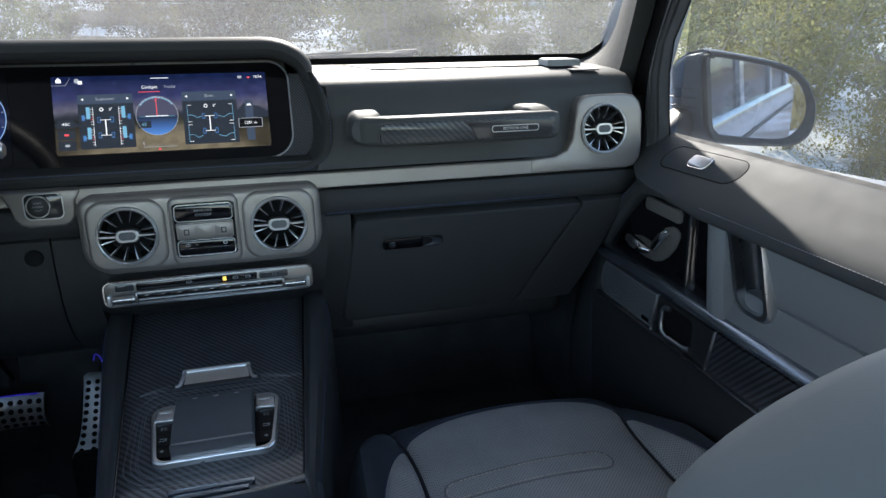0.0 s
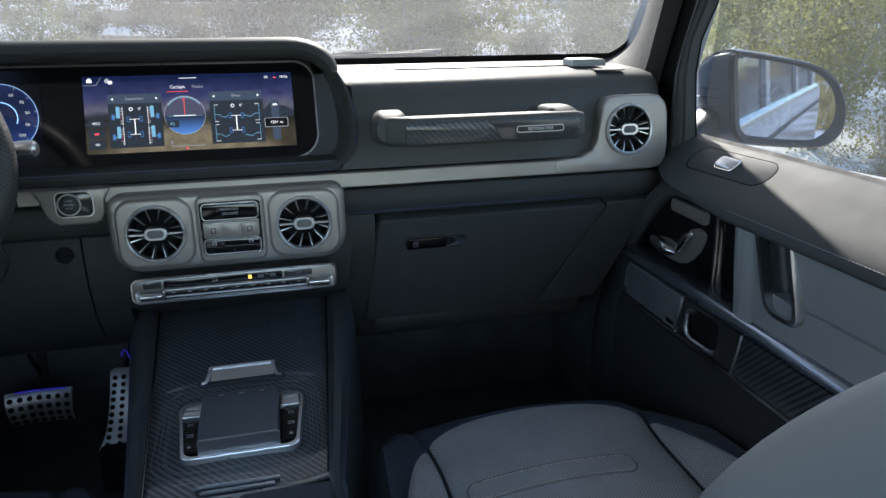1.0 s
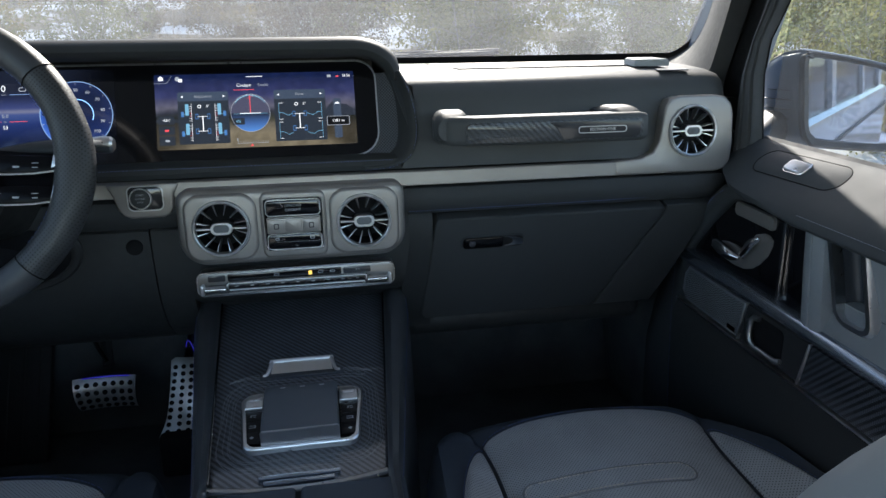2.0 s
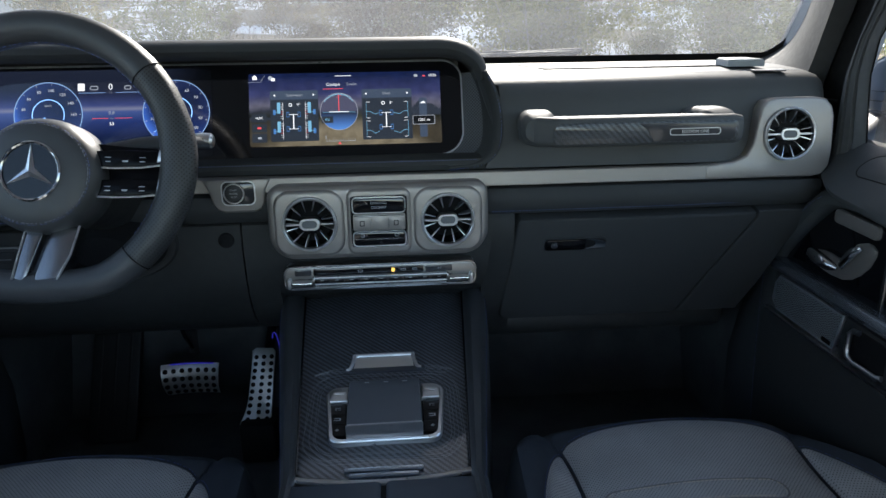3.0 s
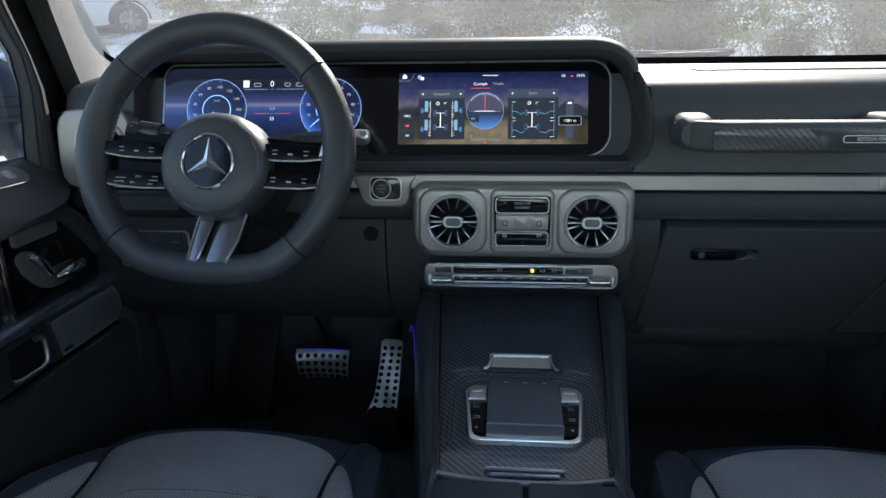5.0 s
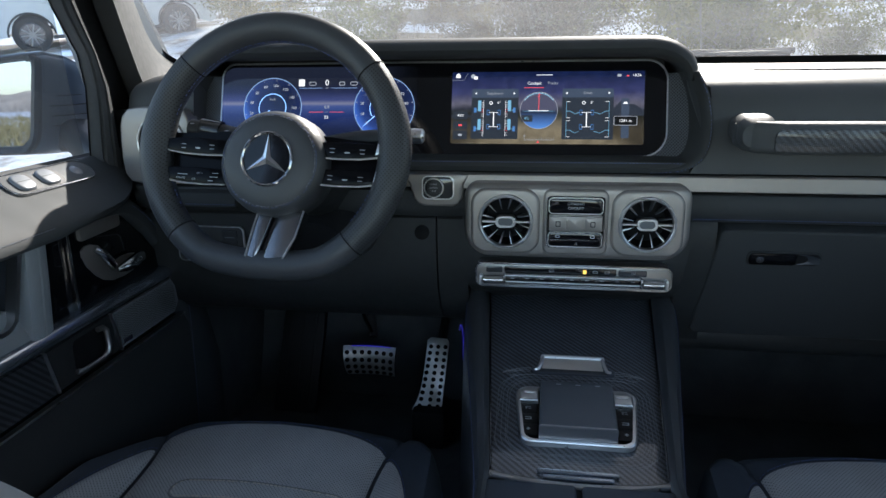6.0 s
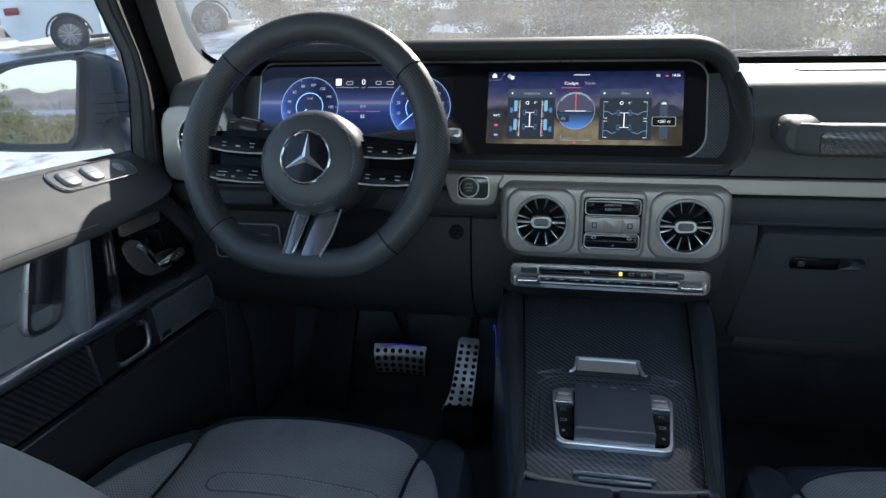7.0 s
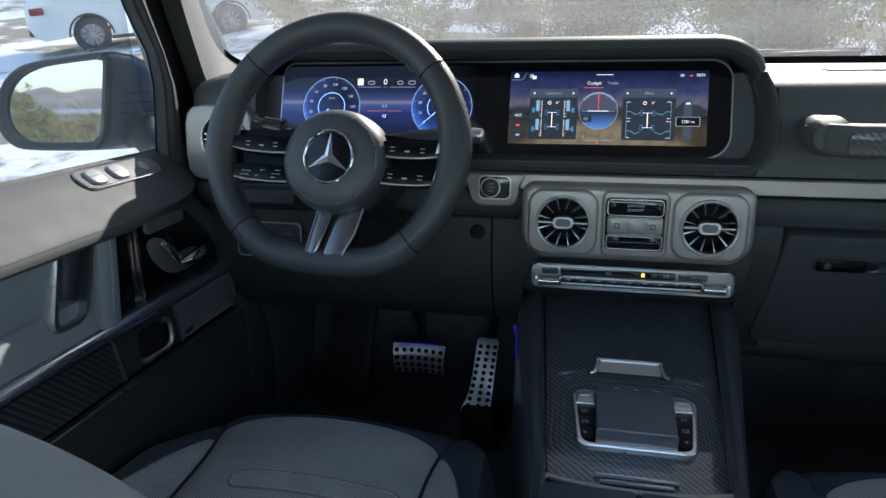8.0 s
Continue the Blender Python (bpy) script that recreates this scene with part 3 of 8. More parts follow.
part("upper_pad", pad_bar(0.186, 0.705, 1), LEATHER_TOP, dash, "dark leather upper dash pad")
part("upper_pad", pad_bar(-0.600, -0.725, -1), LEATHER_TOP, dash, "dark leather upper dash pad")
stitches([(x, 0.118, 1.5478) for x in (0.19, 0.68)], dash, THREAD)
# seam across the pad, as of the airbag lid
seam = bmesh.new()
tube([(0.24, 0.30, 1.5615), (0.275, 0.175, 1.5548), (0.60, 0.175, 1.5548), (0.63, 0.30, 1.5615)], 0.0012, 6, bm=seam)
part("airbag_seam", seam, PLASTIC, dash)
# lower pad below the trim strip
LOW = [(0.055, 1.389), (0.040, 1.384), (0.034, 1.370), (0.038, 1.354), (0.050, 1.343), (0.12, 1.340), (0.20, 1.389)]


def low_bar(x0, x1, s):
    rings = []
    for x, k in ((x0, 1.0), (x1 - s * 0.06, 1.0), (x1 - s * 0.03, 0.98), (x1 - s * 0.008, 0.9), (x1, 0.75)):
        rings.append([(x, y, z) for y, z in shrink(LOW, k, (0.12, 1.366))])
    return loft(rings)


part("lower_pad", low_bar(0.155, 0.700, 1), LEATHER, dash, "dark leather lower dash pad")
part("lower_pad", low_bar(-0.162, -0.715, -1), LEATHER, dash, "dark leather lower dash pad")
stitches([(0.17, 0.0405, 1.349), (0.45, 0.0405, 1.3495), (0.64, 0.044, 1.351)], dash, THREAD_BLUE)
# trim strip with the outer vent surrounds
STRIP = [(0.060, 1.411), (0.0460, 1.411), (0.0438, 1.4095), (0.0425, 1.3905), (0.0445, 1.389), (0.060, 1.389)]
part("trim_strip", bar([(y - 0.0055, z) for y, z in STRIP], -0.165, 0.150), SILVER, dash, "satin silver trim strip", 25)
part("trim_strip", bar([(y - 0.0055, z) for y, z in STRIP], 0.150, 0.520), SILVER, dash, "satin silver trim strip", 25)
part("trim_strip", bar(STRIP, -0.165, -0.275), SILVER, dash, "satin silver trim strip")
part("leather_strip", bar([(0.060, 1.413), (0.042, 1.411), (0.036, 1.400), (0.040, 1.388), (0.060, 1.387)], -0.276, -0.600), LEATHER, dash)
stitches([(-0.29, 0.036, 1.395), (-0.60, 0.036, 1.395)], dash, THREAD_BLUE)


def surround(cx, s):
    """Silver plate round an outer vent, its lower inner corner flowing into the strip."""
    pts = []
    for x, z in ((-0.128, 1.389), (0.045, 1.389), (0.060, 1.393), (0.069, 1.405), (0.072, 1.430), (0.071, 1.480), (0.066, 1.496), (0.055, 1.507), (0.035, 1.510), (-0.022, 1.510), (-0.038, 1.506), (-0.046, 1.494), (-0.050, 1.468), (-0.055, 1.440), (-0.064, 1.424), (-0.084, 1.415), (-0.128, 1.4115)):
        pts.append((s * x, z - 1.45))
    return prism(pts, face(cx, 0.040, 1.45, 4), 0.03, 0.004, 3)


part("vent_surround", cut(surround(0.626, 1), plug(face(0.626, 0.037, 1.455, 4), 0.0368, 0.06)), SILVER, dash, "satin silver vent surround")
part("vent_surround", cut(surround(-0.645, -1), plug(face(-0.645, 0.037, 1.455, 4), 0.0368, 0.06)), SILVER, dash, "satin silver vent surround")
# lip and roll of leather below the display
ROLL = [(0.095, 1.434), (0.070, 1.433), (0.060, 1.428), (0.057, 1.420), (0.060, 1.412), (0.12, 1.412), (0.13, 1.434)]
part("leather_roll", bar(ROLL, -0.60, 0.162), LEATHER, dash)
stitches([(-0.60, 0.0595, 1.4265), (0.150, 0.0595, 1.4265)], dash, THREAD_BLUE)


def face_y(z):
    return 0.1115 + (z - 1.5025) * math.tan(radians(19))


RIM_IN = smoothline([(0.148, 0, 1.552), (0.158, 0, 1.530), (0.163, 0, 1.505), (0.164, 0, 1.475), (0.161, 0, 1.452), (0.152, 0, 1.4365), (0.133, 0, 1.4285), (0.100, 0, 1.4260)], 5)
RIM_OUT = smoothline([(0.166, 0, 1.556), (0.180, 0, 1.530), (0.188, 0, 1.500), (0.190, 0, 1.470), (0.186, 0, 1.4466), (0.1755, 0, 1.4285), (0.152, 0, 1.4165), (0.110, 0, 1.4125)], 5)
EDGE_IN = smoothline([(0.1325, 0, 1.552), (0.1325, 0, 1.530), (0.1325, 0, 1.505), (0.1325, 0, 1.475), (0.1315, 0, 1.462), (0.123, 0, 1.445), (0.108, 0, 1.4355), (0.090, 0, 1.4330)], 5)


def mirrored(x, s):
    return x if s > 0 else -0.441 - x


def side_cheek(s):
    """Rounded leather band that runs down the display's end and turns under it."""
    n = len(RIM_IN) - 1

    def f(u, v):
        i = round(u * n)
        p, q = RIM_IN[i], RIM_OUT[i]
        x, z = p.x + (q.x - p.x) * v, p.z + (q.z - p.z) * v
        yi, yo = face_y(p.z) - 0.004, 0.0562 + 0.014 * max(0.0, (q.z - 1.44) / 0.1)
        y = yi + (yo - yi) * math.sin(v * math.pi / 2) - 0.004 * math.sin(v * math.pi)
        return Vector((mirrored(x, s), y, z))
    return sheet(f, n, 8, (0, 0.06, 0))


def mesh_crescent(s):
    n = len(RIM_IN) - 1

    def f(u, v):
        i = round(u * n)
        p, q = EDGE_IN[i], RIM_IN[i]
        x, z = p.x + (q.x - p.x) * v, p.z + (q.z - p.z) * v
        return Vector((mirrored(x, s), face_y(z) - 0.001 - 0.003 * v, z))
    return sheet(f, n, 3, (0, 0.01, 0))


for s in (-1, 1):
    part("side_cheek", side_cheek(s), LEATHER, dash)
    part("mesh_trim", mesh_crescent(s), MESH, dash, "woven metal mesh trim")
    stitches([(mirrored(q.x - 0.003, s), 0.0548 + 0.014 * max(0.0, (q.z - 1.44) / 0.1), q.z) for q in RIM_OUT[2:]], dash, THREAD_BLUE)
# cowl over the displays
path = []
for x in np.linspace(-0.555, 0.098, 24):
    path.append((x, 1.5765, 0.0))
R = 0.055
right = [(0.098 + R * math.sin(a), 1.5765 - R * (1 - math.cos(a)) * 0.62, a) for a in np.linspace(0, math.pi / 2, 10)[1:]]
left = [(-0.555 - R * math.sin(a), 1.5765 - R * (1 - math.cos(a)) * 0.62, -a) for a in np.linspace(0, math.pi / 2, 10)[1:]]
path = left[::-1] + path + right
SEC = [(0.128, 0.000), (0.092, 0.001), (0.082, 0.005), (0.078, 0.012), (0.081, 0.020), (0.092, 0.027), (0.115, 0.030), (0.20, 0.0285), (0.40, 0.024), (0.40, 0.0)]
rings = []
for x, z, a in path:
    k = 1.0 - 0.55 * (abs(a) / (math.pi / 2)) ** 3
    rings.append([(x + math.sin(a) * o * k, y, z + math.cos(a) * o * k) for y, o in SEC])
part("cowl", loft(rings), LEATHER, dash, "dark leather cowl over the displays")
# centre stack, knee panels
part("centre_column", loft([[(-w, y, z), (w, y, z), (w + 0.012, 0.20, z), (-w - 0.012, 0.20, z)] for z, w, y in ((1.405, 0.165, 0.044), (1.30, 0.170, 0.044), (1.250, 0.162, 0.045), (1.230, 0.158, 0.052), (1.214, 0.154, 0.078), (1.190, 0.150, 0.115))]), SOFT_BLACK, dash)
KNEE = [(0.060, 1.345), (0.053, 1.338), (0.052, 1.30), (0.056, 1.25), (0.066, 1.215), (0.086, 1.18), (0.118, 1.15), (0.165, 1.128), (0.24, 1.115), (0.34, 1.11), (0.34, 1.14), (0.20, 1.20), (0.16, 1.345)]
part("knee_panel", bar(KNEE, -0.700, -0.2105), SOFT_BLACK, dash, "black soft trim knee panel")
part("knee_panel", bar([(y - 0.002, z) for y, z in KNEE], -0.2075, -0.160), SOFT_BLACK, dash)
# padded shelf and column collar behind the wheel
part("shelf_pad", loft([[(x, y * k + 0.055 * (1 - k), 1.366 + (z - 1.366) * k) for y, z in ((0.070, 1.381), (0.036, 1.381), (0.026, 1.377), (0.022, 1.366), (0.024, 1.356), (0.032, 1.350), (0.070, 1.349))] for x, k in ((-0.648, 0.7), (-0.642, 0.95), (-0.630, 1.0), (-0.535, 1.0), (-0.525, 0.95), (-0.520, 0.7))]), LEATHER, dash, "padded dark leather shelf")
stitches([(-0.64, 0.0225, 1.3600), (-0.525, 0.0225, 1.3600)], dash, THREAD_BLUE)
part("column_collar", ringplate(ellipse(0.098, 0.060, 40), ellipse(0.088, 0.050, 40), face(-0.400, 0.047, 1.315, -6), 0.02, 0.004), PLASTIC, dash, "black oval collar round the steering column")
part("collar_gaiter", lathe([(0.9, 0.0), (0.6, 0.018), (0.45, 0.03), (0, 0.03)], face(-0.400, 0.048, 1.315, -6) @ Matrix.Diagonal((0.092, 0.054, 1, 1)), 32), RUBBER, dash)
SIDE = [(0.050, 1.344), (0.046, 1.335), (0.052, 1.29), (0.068, 1.235), (0.090, 1.175), (0.104, 1.135), (0.17, 1.13), (0.17, 1.344)]
part("side_panel", bar(SIDE, 0.158, 0.2065), SOFT_BLACK, dash)
part("knee_bolster", box(0.165, 0.60, 0.118, 0.26, 1.105, 1.155, 0.02, 3), SOFT_BLACK, dash)
part("plug_cap", lathe([(0, 0.001), (0.010, 0.001), (0.0115, 0.0), (0.0115, -0.01)], face(-0.232, 0.049, 1.316), 24), RUBBER, dash, "round black rubber plug")
# glove box
glove = thing("glove_box", (0.40, 0.10, 1.15), "closed dark glove box with black recessed latch", "glove box")
gm = face(0.4015, 0.064, 1.2430, -17)
part("lid", prism([(-0.186, 0.095), (-0.191, 0.088), (-0.212, -0.088), (-0.205, -0.097), (0.088, -0.097), (0.096, -0.090), (0.1322, -0.018), (0.1892, 0.088), (0.1862, 0.095)][::-1], gm, 0.04, 0.004, 3), LEATHER, glove, "dark leather lid")
part("end_panel", prism([(0.1895, 0.098), (0.279, 0.098), (0.2535, 0.035), (0.225, -0.045), (0.200, -0.097), (0.0945, -0.097), (0.0995, -0.090), (0.1345, -0.018), (0.1912, 0.088)][::-1], gm @ pose(0, 0, -0.001), 0.04, 0.004, 3), LEATHER, dash, "dark leather panel beside the glove box")
LX, LY = -0.0985, 0.0495
cup = bmesh.new()
ringplate(rrect(0.104, 0.0250, 0.010, 5, LX, LY), rrect(0.098, 0.0195, 0.008, 5, LX, LY), gm @ pose(0, 0, 0.0012), 0.010, 0.001, bm=cup)
part("latch_frame", cup, LEATHER, glove)
part("latch_cup", prism(rrect(0.098, 0.0195, 0.008, 5, LX, LY), gm @ pose(0, 0, 0.0004), 0.004), RUBBER, glove)
part("latch", prism(rrect(0.064, 0.0185, 0.004, 4, LX - 0.0155, LY), gm @ pose(0, 0, 0.0035), 0.003, 0.0012), PIANO, glove, "gloss black latch")
part("latch_scoop", sheet(lambda u, v: gm @ Vector((LX + 0.019 + 0.029 * u, LY + (v - 0.5) * 0.017 * (1 - 0.5 * u * u), 0.0008 + 0.0045 * u * u - 0.003 * math.sin(v * math.pi) * (1 - u))), 8, 6, (0, 0.003, 0)), CUP, glove, "hollow dark grip end")
part("lock", lathe([(0, 0.0005), (0.0022, 0.0005), (0.0026, 0.0), (0.0052, 0.0), (0.0060, -0.001), (0.0060, -0.004)], gm @ pose(LX - 0.0335, LY, 0.0052), 24), DARK_CHROME, glove)

# ---------------------------------------------------------------- wide display
DISP_TILT = 19.0
disp = thing("wide_display", (-0.2155, 0.112, 1.433), "wide black glass dashboard display, switched on", "display")
DM = face(-0.2205, 0.1115, 1.5015, DISP_TILT)
part("glass_panel", prism(rrect(0.707, 0.147, (0.012, 0.036, 0.030, 0.022), 8), DM, 0.02, 0.0008, 1), PIANO, disp, "glossy black glass panel")
part("back_housing", box(-0.572, 0.131, 0.150, 0.175, 1.42, 1.590), PLASTIC, disp)
part("silver_edge", ringplate(rrect(0.710, 0.150, (0.013, 0.037, 0.031, 0.023), 8), rrect(0.7052, 0.1452, (0.0115, 0.035, 0.029, 0.021), 8), DM @ pose(0, 0, 0.0018), 0.006, 0.0004), ALU, disp, "thin silver edge")


def screen_material(name, stops, strength, uscale=0.0, dirt=0.0, fade=1.0):
    """A lit picture: a vertical run of colours with soft hills at the horizon."""
    m = bpy.data.materials.new(name)
    m.use_nodes = True
    nt = m.node_tree
    n, l = nt.nodes, nt.links
    b = n["Principled BSDF"]
    b.inputs["Base Color"].default_value = (0.004, 0.004, 0.004, 1)
    b.inputs["Roughness"].default_value = 0.08
    co = n.new("ShaderNodeTexCoord")
    sp = n.new("ShaderNodeSeparateXYZ")
    l.new(co.outputs["Generated"], sp.inputs[0])
    nz = n.new("ShaderNodeTexNoise")
    nz.inputs["Scale"].default_value, nz.inputs["Detail"].default_value = 26.0, 6
    l.new(co.outputs["Object"], nz.inputs["Vector"])
    mu = n.new("ShaderNodeMath")
    mu.operation, mu.inputs[1].default_value = "MULTIPLY_ADD", uscale
    l.new(nz.outputs["Fac"], mu.inputs[0])
    l.new(sp.outputs[2], mu.inputs[2])
    ramp = n.new("ShaderNodeValToRGB")
    e = ramp.color_ramp.elements
    while len(e) < len(stops):
        e.new(0.5)
    for k, (p, c) in enumerate(stops):
        e[k].position, e[k].color = p, (*c, 1)
    l.new(mu.outputs[0], ramp.inputs[0])
    out = ramp.outputs[0]
    if dirt:
        n2 = n.new("ShaderNodeTexNoise")
        n2.inputs["Scale"].default_value, n2.inputs["Detail"].default_value = 90, 8
        l.new(co.outputs["Object"], n2.inputs["Vector"])
        mr = n.new("ShaderNodeMapRange")
        mr.inputs["To Min"].default_value, mr.inputs["To Max"].default_value = 1 - dirt, 1 + dirt
        l.new(n2.outputs["Fac"], mr.inputs["Value"])
        vm = n.new("ShaderNodeVectorMath")
        vm.operation = "SCALE"
        l.new(out, vm.inputs[0])
        l.new(mr.outputs[0], vm.inputs["Scale"])
        out = vm.outputs[0]
    l.new(out, b.inputs["Emission Color"])
    fd = n.new("ShaderNodeMapRange")
    fd.interpolation_type = "SMOOTHSTEP"
    fd.inputs["From Min"].default_value, fd.inputs["From Max"].default_value = 0.68, 1.0
    fd.inputs["To Min"].default_value, fd.inputs["To Max"].default_value = strength, strength * fade
    l.new(sp.outputs[0], fd.inputs["Value"])
    l.new(fd.outputs[0], b.inputs["Emission Strength"])
    return m


def landscape_material(name, strength):
    """A dusk picture: deep blue sky, pale haze on the horizon, a sandy track that widens towards the foot between dark scrub."""
    m = screen_material(name, [(0.0, (0.075, 0.064, 0.044)), (0.22, (0.088, 0.075, 0.052)), (0.36, (0.058, 0.052, 0.040)), (0.44, (0.020, 0.022, 0.016)), (0.52, (0.014, 0.017, 0.026)), (0.60, (0.062, 0.062, 0.088)), (0.76, (0.020, 0.024, 0.072)), (1.0, (0.004, 0.008, 0.034))], strength, 0.09, 0.6)
    n, l = m.node_tree.nodes, m.node_tree.links
    b = n["Principled BSDF"]
    sp = next(k for k in n if k.type == "SEPXYZ")

    def calc(op, *vs):
        k = n.new("ShaderNodeMath")
        k.operation = op
        for i, v in enumerate(vs):
            if isinstance(v, (int, float)):
                k.inputs[i].default_value = v
            else:
                l.new(v, k.inputs[i])
        return k.outputs[0]
    off = calc("ABSOLUTE", calc("SUBTRACT", sp.outputs[0], 0.50))
    half = calc("MULTIPLY_ADD", calc("SUBTRACT", 0.45, sp.outputs[2]), 0.75, 0.02)
    edge = n.new("ShaderNodeMapRange")
    edge.interpolation_type = "SMOOTHSTEP"
    edge.inputs["From Min"].default_value, edge.inputs["From Max"].default_value = -0.06, 0.14
    edge.inputs["To Min"].default_value, edge.inputs["To Max"].default_value = 1.25, 0.34
    l.new(calc("SUBTRACT", off, half), edge.inputs["Value"])
    low = n.new("ShaderNodeMapRange")
    low.inputs["From Min"].default_value, low.inputs["From Max"].default_value = 0.42, 0.47
    l.new(sp.outputs[2], low.inputs["Value"])
    shade = calc("ADD", calc("MULTIPLY", edge.outputs[0], calc("SUBTRACT", 1.0, low.outputs[0])), low.outputs[0])
    old = b.inputs["Emission Strength"].links[0].from_socket
    l.new(calc("MULTIPLY", old, shade), b.inputs["Emission Strength"])
    return m


def dial_material(name, strength):
    """A round instrument: deep blue glow that brightens towards the rim at lower left."""
    m = screen_material(name, [(0.0, (0.004, 0.008, 0.030)), (0.5, (0.008, 0.016, 0.065)), (0.78, (0.012, 0.030, 0.13)), (1.0, (0.03, 0.09, 0.36))], strength)
    n, l = m.node_tree.nodes, m.node_tree.links
    ramp = next(k for k in n if k.type == "VALTORGB")
    co = next(k for k in n if k.type == "TEX_COORD")
    dist = n.new("ShaderNodeVectorMath")
    dist.operation = "DISTANCE"
    mask = n.new("ShaderNodeVectorMath")
    mask.operation, mask.inputs[1].default_value = "MULTIPLY", (1, 0, 1)
    l.new(co.outputs["Generated"], mask.inputs[0])
    l.new(mask.outputs[0], dist.inputs[0])
    dist.inputs[1].default_value = (0.66, 0, 0.68)
    mr = n.new("ShaderNodeMapRange")
    mr.inputs["From Min"].default_value, mr.inputs["From Max"].default_value = 0.15, 0.72
    l.new(dist.outputs["Value"], mr.inputs["Value"])
    l.new(mr.outputs[0], ramp.inputs[0])
    return m


SCENIC = landscape_material("scenic_screen", 0.36)
CLUSTER = screen_material("cluster_screen", [(0.0, (0.002, 0.003, 0.008)), (0.25, (0.004, 0.008, 0.032)), (0.42, (0.010, 0.020, 0.085)), (0.53, (0.028, 0.048, 0.150)), (0.56, (0.100, 0.110, 0.180)), (0.60, (0.024, 0.034, 0.110)), (0.70, (0.008, 0.012, 0.040)), (0.80, (0.006, 0.008, 0.018)), (1.0, (0.007, 0.010, 0.020))], 0.34, 0, 0, 0.05)
W_UI = glow("white_pixels", (0.75, 0.78, 0.82), 0.30)
B_UI = glow("blue_pixels", (0.20, 0.48, 0.70), 0.20)
R_UI = glow("red_pixels", (0.75, 0.08, 0.10), 0.27)
G_UI = glow("grey_pixels", (0.30, 0.33, 0.38), 0.27)
Y_UI = glow("amber_pixels", (0.85, 0.55, 0.12), 0.315)
CARD_UI = glow("dark_card_pixels", (0.014, 0.019, 0.028), 0.34)
HEAD_UI = glow("card_header_pixels", (0.030, 0.044, 0.072), 0.34)
SKY_UI = glow("sky_blue_pixels", (0.05, 0.15, 0.36), 0.27)
LAKE_UI = screen_material("lake_pixels", [(0.0, (0.05, 0.14, 0.36)), (0.45, (0.028, 0.070, 0.19)), (0.85, (0.012, 0.022, 0.05)), (1.0, (0.010, 0.014, 0.024))], 0.40)
DUSK_UI = glow("dusk_pixels", (0.050, 0.052, 0.090), 0.30)
DARK_UI = glow("black_pixels", (0.003, 0.003, 0.004), 0.225)

SW, SH = 0.292, 0.1125
SM = face(-0.046, 0.1115, 1.5025, DISP_TILT) @ pose(0, 0, 0.0006)
main = part("main_screen", prism(rrect(SW, SH, 0.002, 3), SM, 0.0004), SCENIC, disp, "lit touchscreen with offroad readings")


def su(u, v):
    """Place on the main screen from its upper left, as shares of its width and height."""
    return (u - 0.5) * SW, (0.5 - v) * SH


def s_rect(name, u0, v0, u1, v1, mat, lift, r=0.0008):
    (x0, y0), (x1, y1) = su(u0, v0), su(u1, v1)
    return part(name, prism(rrect(x1 - x0, y0 - y1, r, 3, (x0 + x1) / 2, (y0 + y1) / 2), SM @ pose(0, 0, lift), 0.00015), mat, main, "", 0)


def s_text(s, u, v, size, mat=W_UI, lift=0.0009):
    x, y = su(u, v)
    return lettering(s, size, SM @ pose(x, y, lift), mat, main)


def s_line(points, width, mat, lift=0.0008, name="line", closed=False):
    p = [SM @ Vector((*su(u, v), lift)) for u, v in points]
    return part(name, tube(p, width / 2, 4, closed), mat, main, "", 0)


def s_arc(cu, cv, r, a0, a1, width, mat, lift=0.0009, n=40, name="arc"):
    x, y = su(cu, cv)
    p = [SM @ Vector((x + r * math.cos(radians(a)), y + r * math.sin(radians(a)), lift)) for a in np.linspace(a0, a1, n)]
    return part(name, tube(p, width / 2, 4), mat, main, "", 0)


s_text("18:56", 0.960, 0.062, 0.0058)
s_text("Cockpit", 0.437, 0.165, 0.0066)
s_text("Tracks", 0.532, 0.165, 0.0060, G_UI)
s_line([(0.385, 0.225), (0.487, 0.225)], 0.0008, R_UI)
s_line([(0.447, 0.048), (0.53, 0.048)], 0.0009, W_UI)
hx, hy = su(0.032, 0.055)
part("home_icon", prism([(hx - 0.0035, hy - 0.003), (hx + 0.0035, hy - 0.003), (hx + 0.0035, hy + 0.001), (hx, hy + 0.0042), (hx - 0.0035, hy + 0.001)], SM @ pose(0, 0, 0.0009), 0.0002), W_UI, main, "", 0)
s_line([(0.0, 0.115), (0.062, 0.115), (0.085, 0.02)], 0.0004, G_UI)
nx, ny = su(0.112, 0.062)
part("notice_icon", prism(ellipse(0.0034, 0.0034, 16, nx, ny), SM @ pose(0, 0, 0.0009), 0.0002), G_UI, main, "", 0)
s_rect("notice_mark", 0.117, 0.062, 0.136, 0.105, W_UI, 0.0010)
s_rect("status_icon", 0.862, 0.045, 0.882, 0.08, G_UI, 0.0009)
s_rect("status_icon", 0.908, 0.06, 0.922, 0.078, R_UI, 0.0009)
# hills on the picture
HILL_UI = glow("hill_pixels", (0.010, 0.013, 0.020), 0.5)
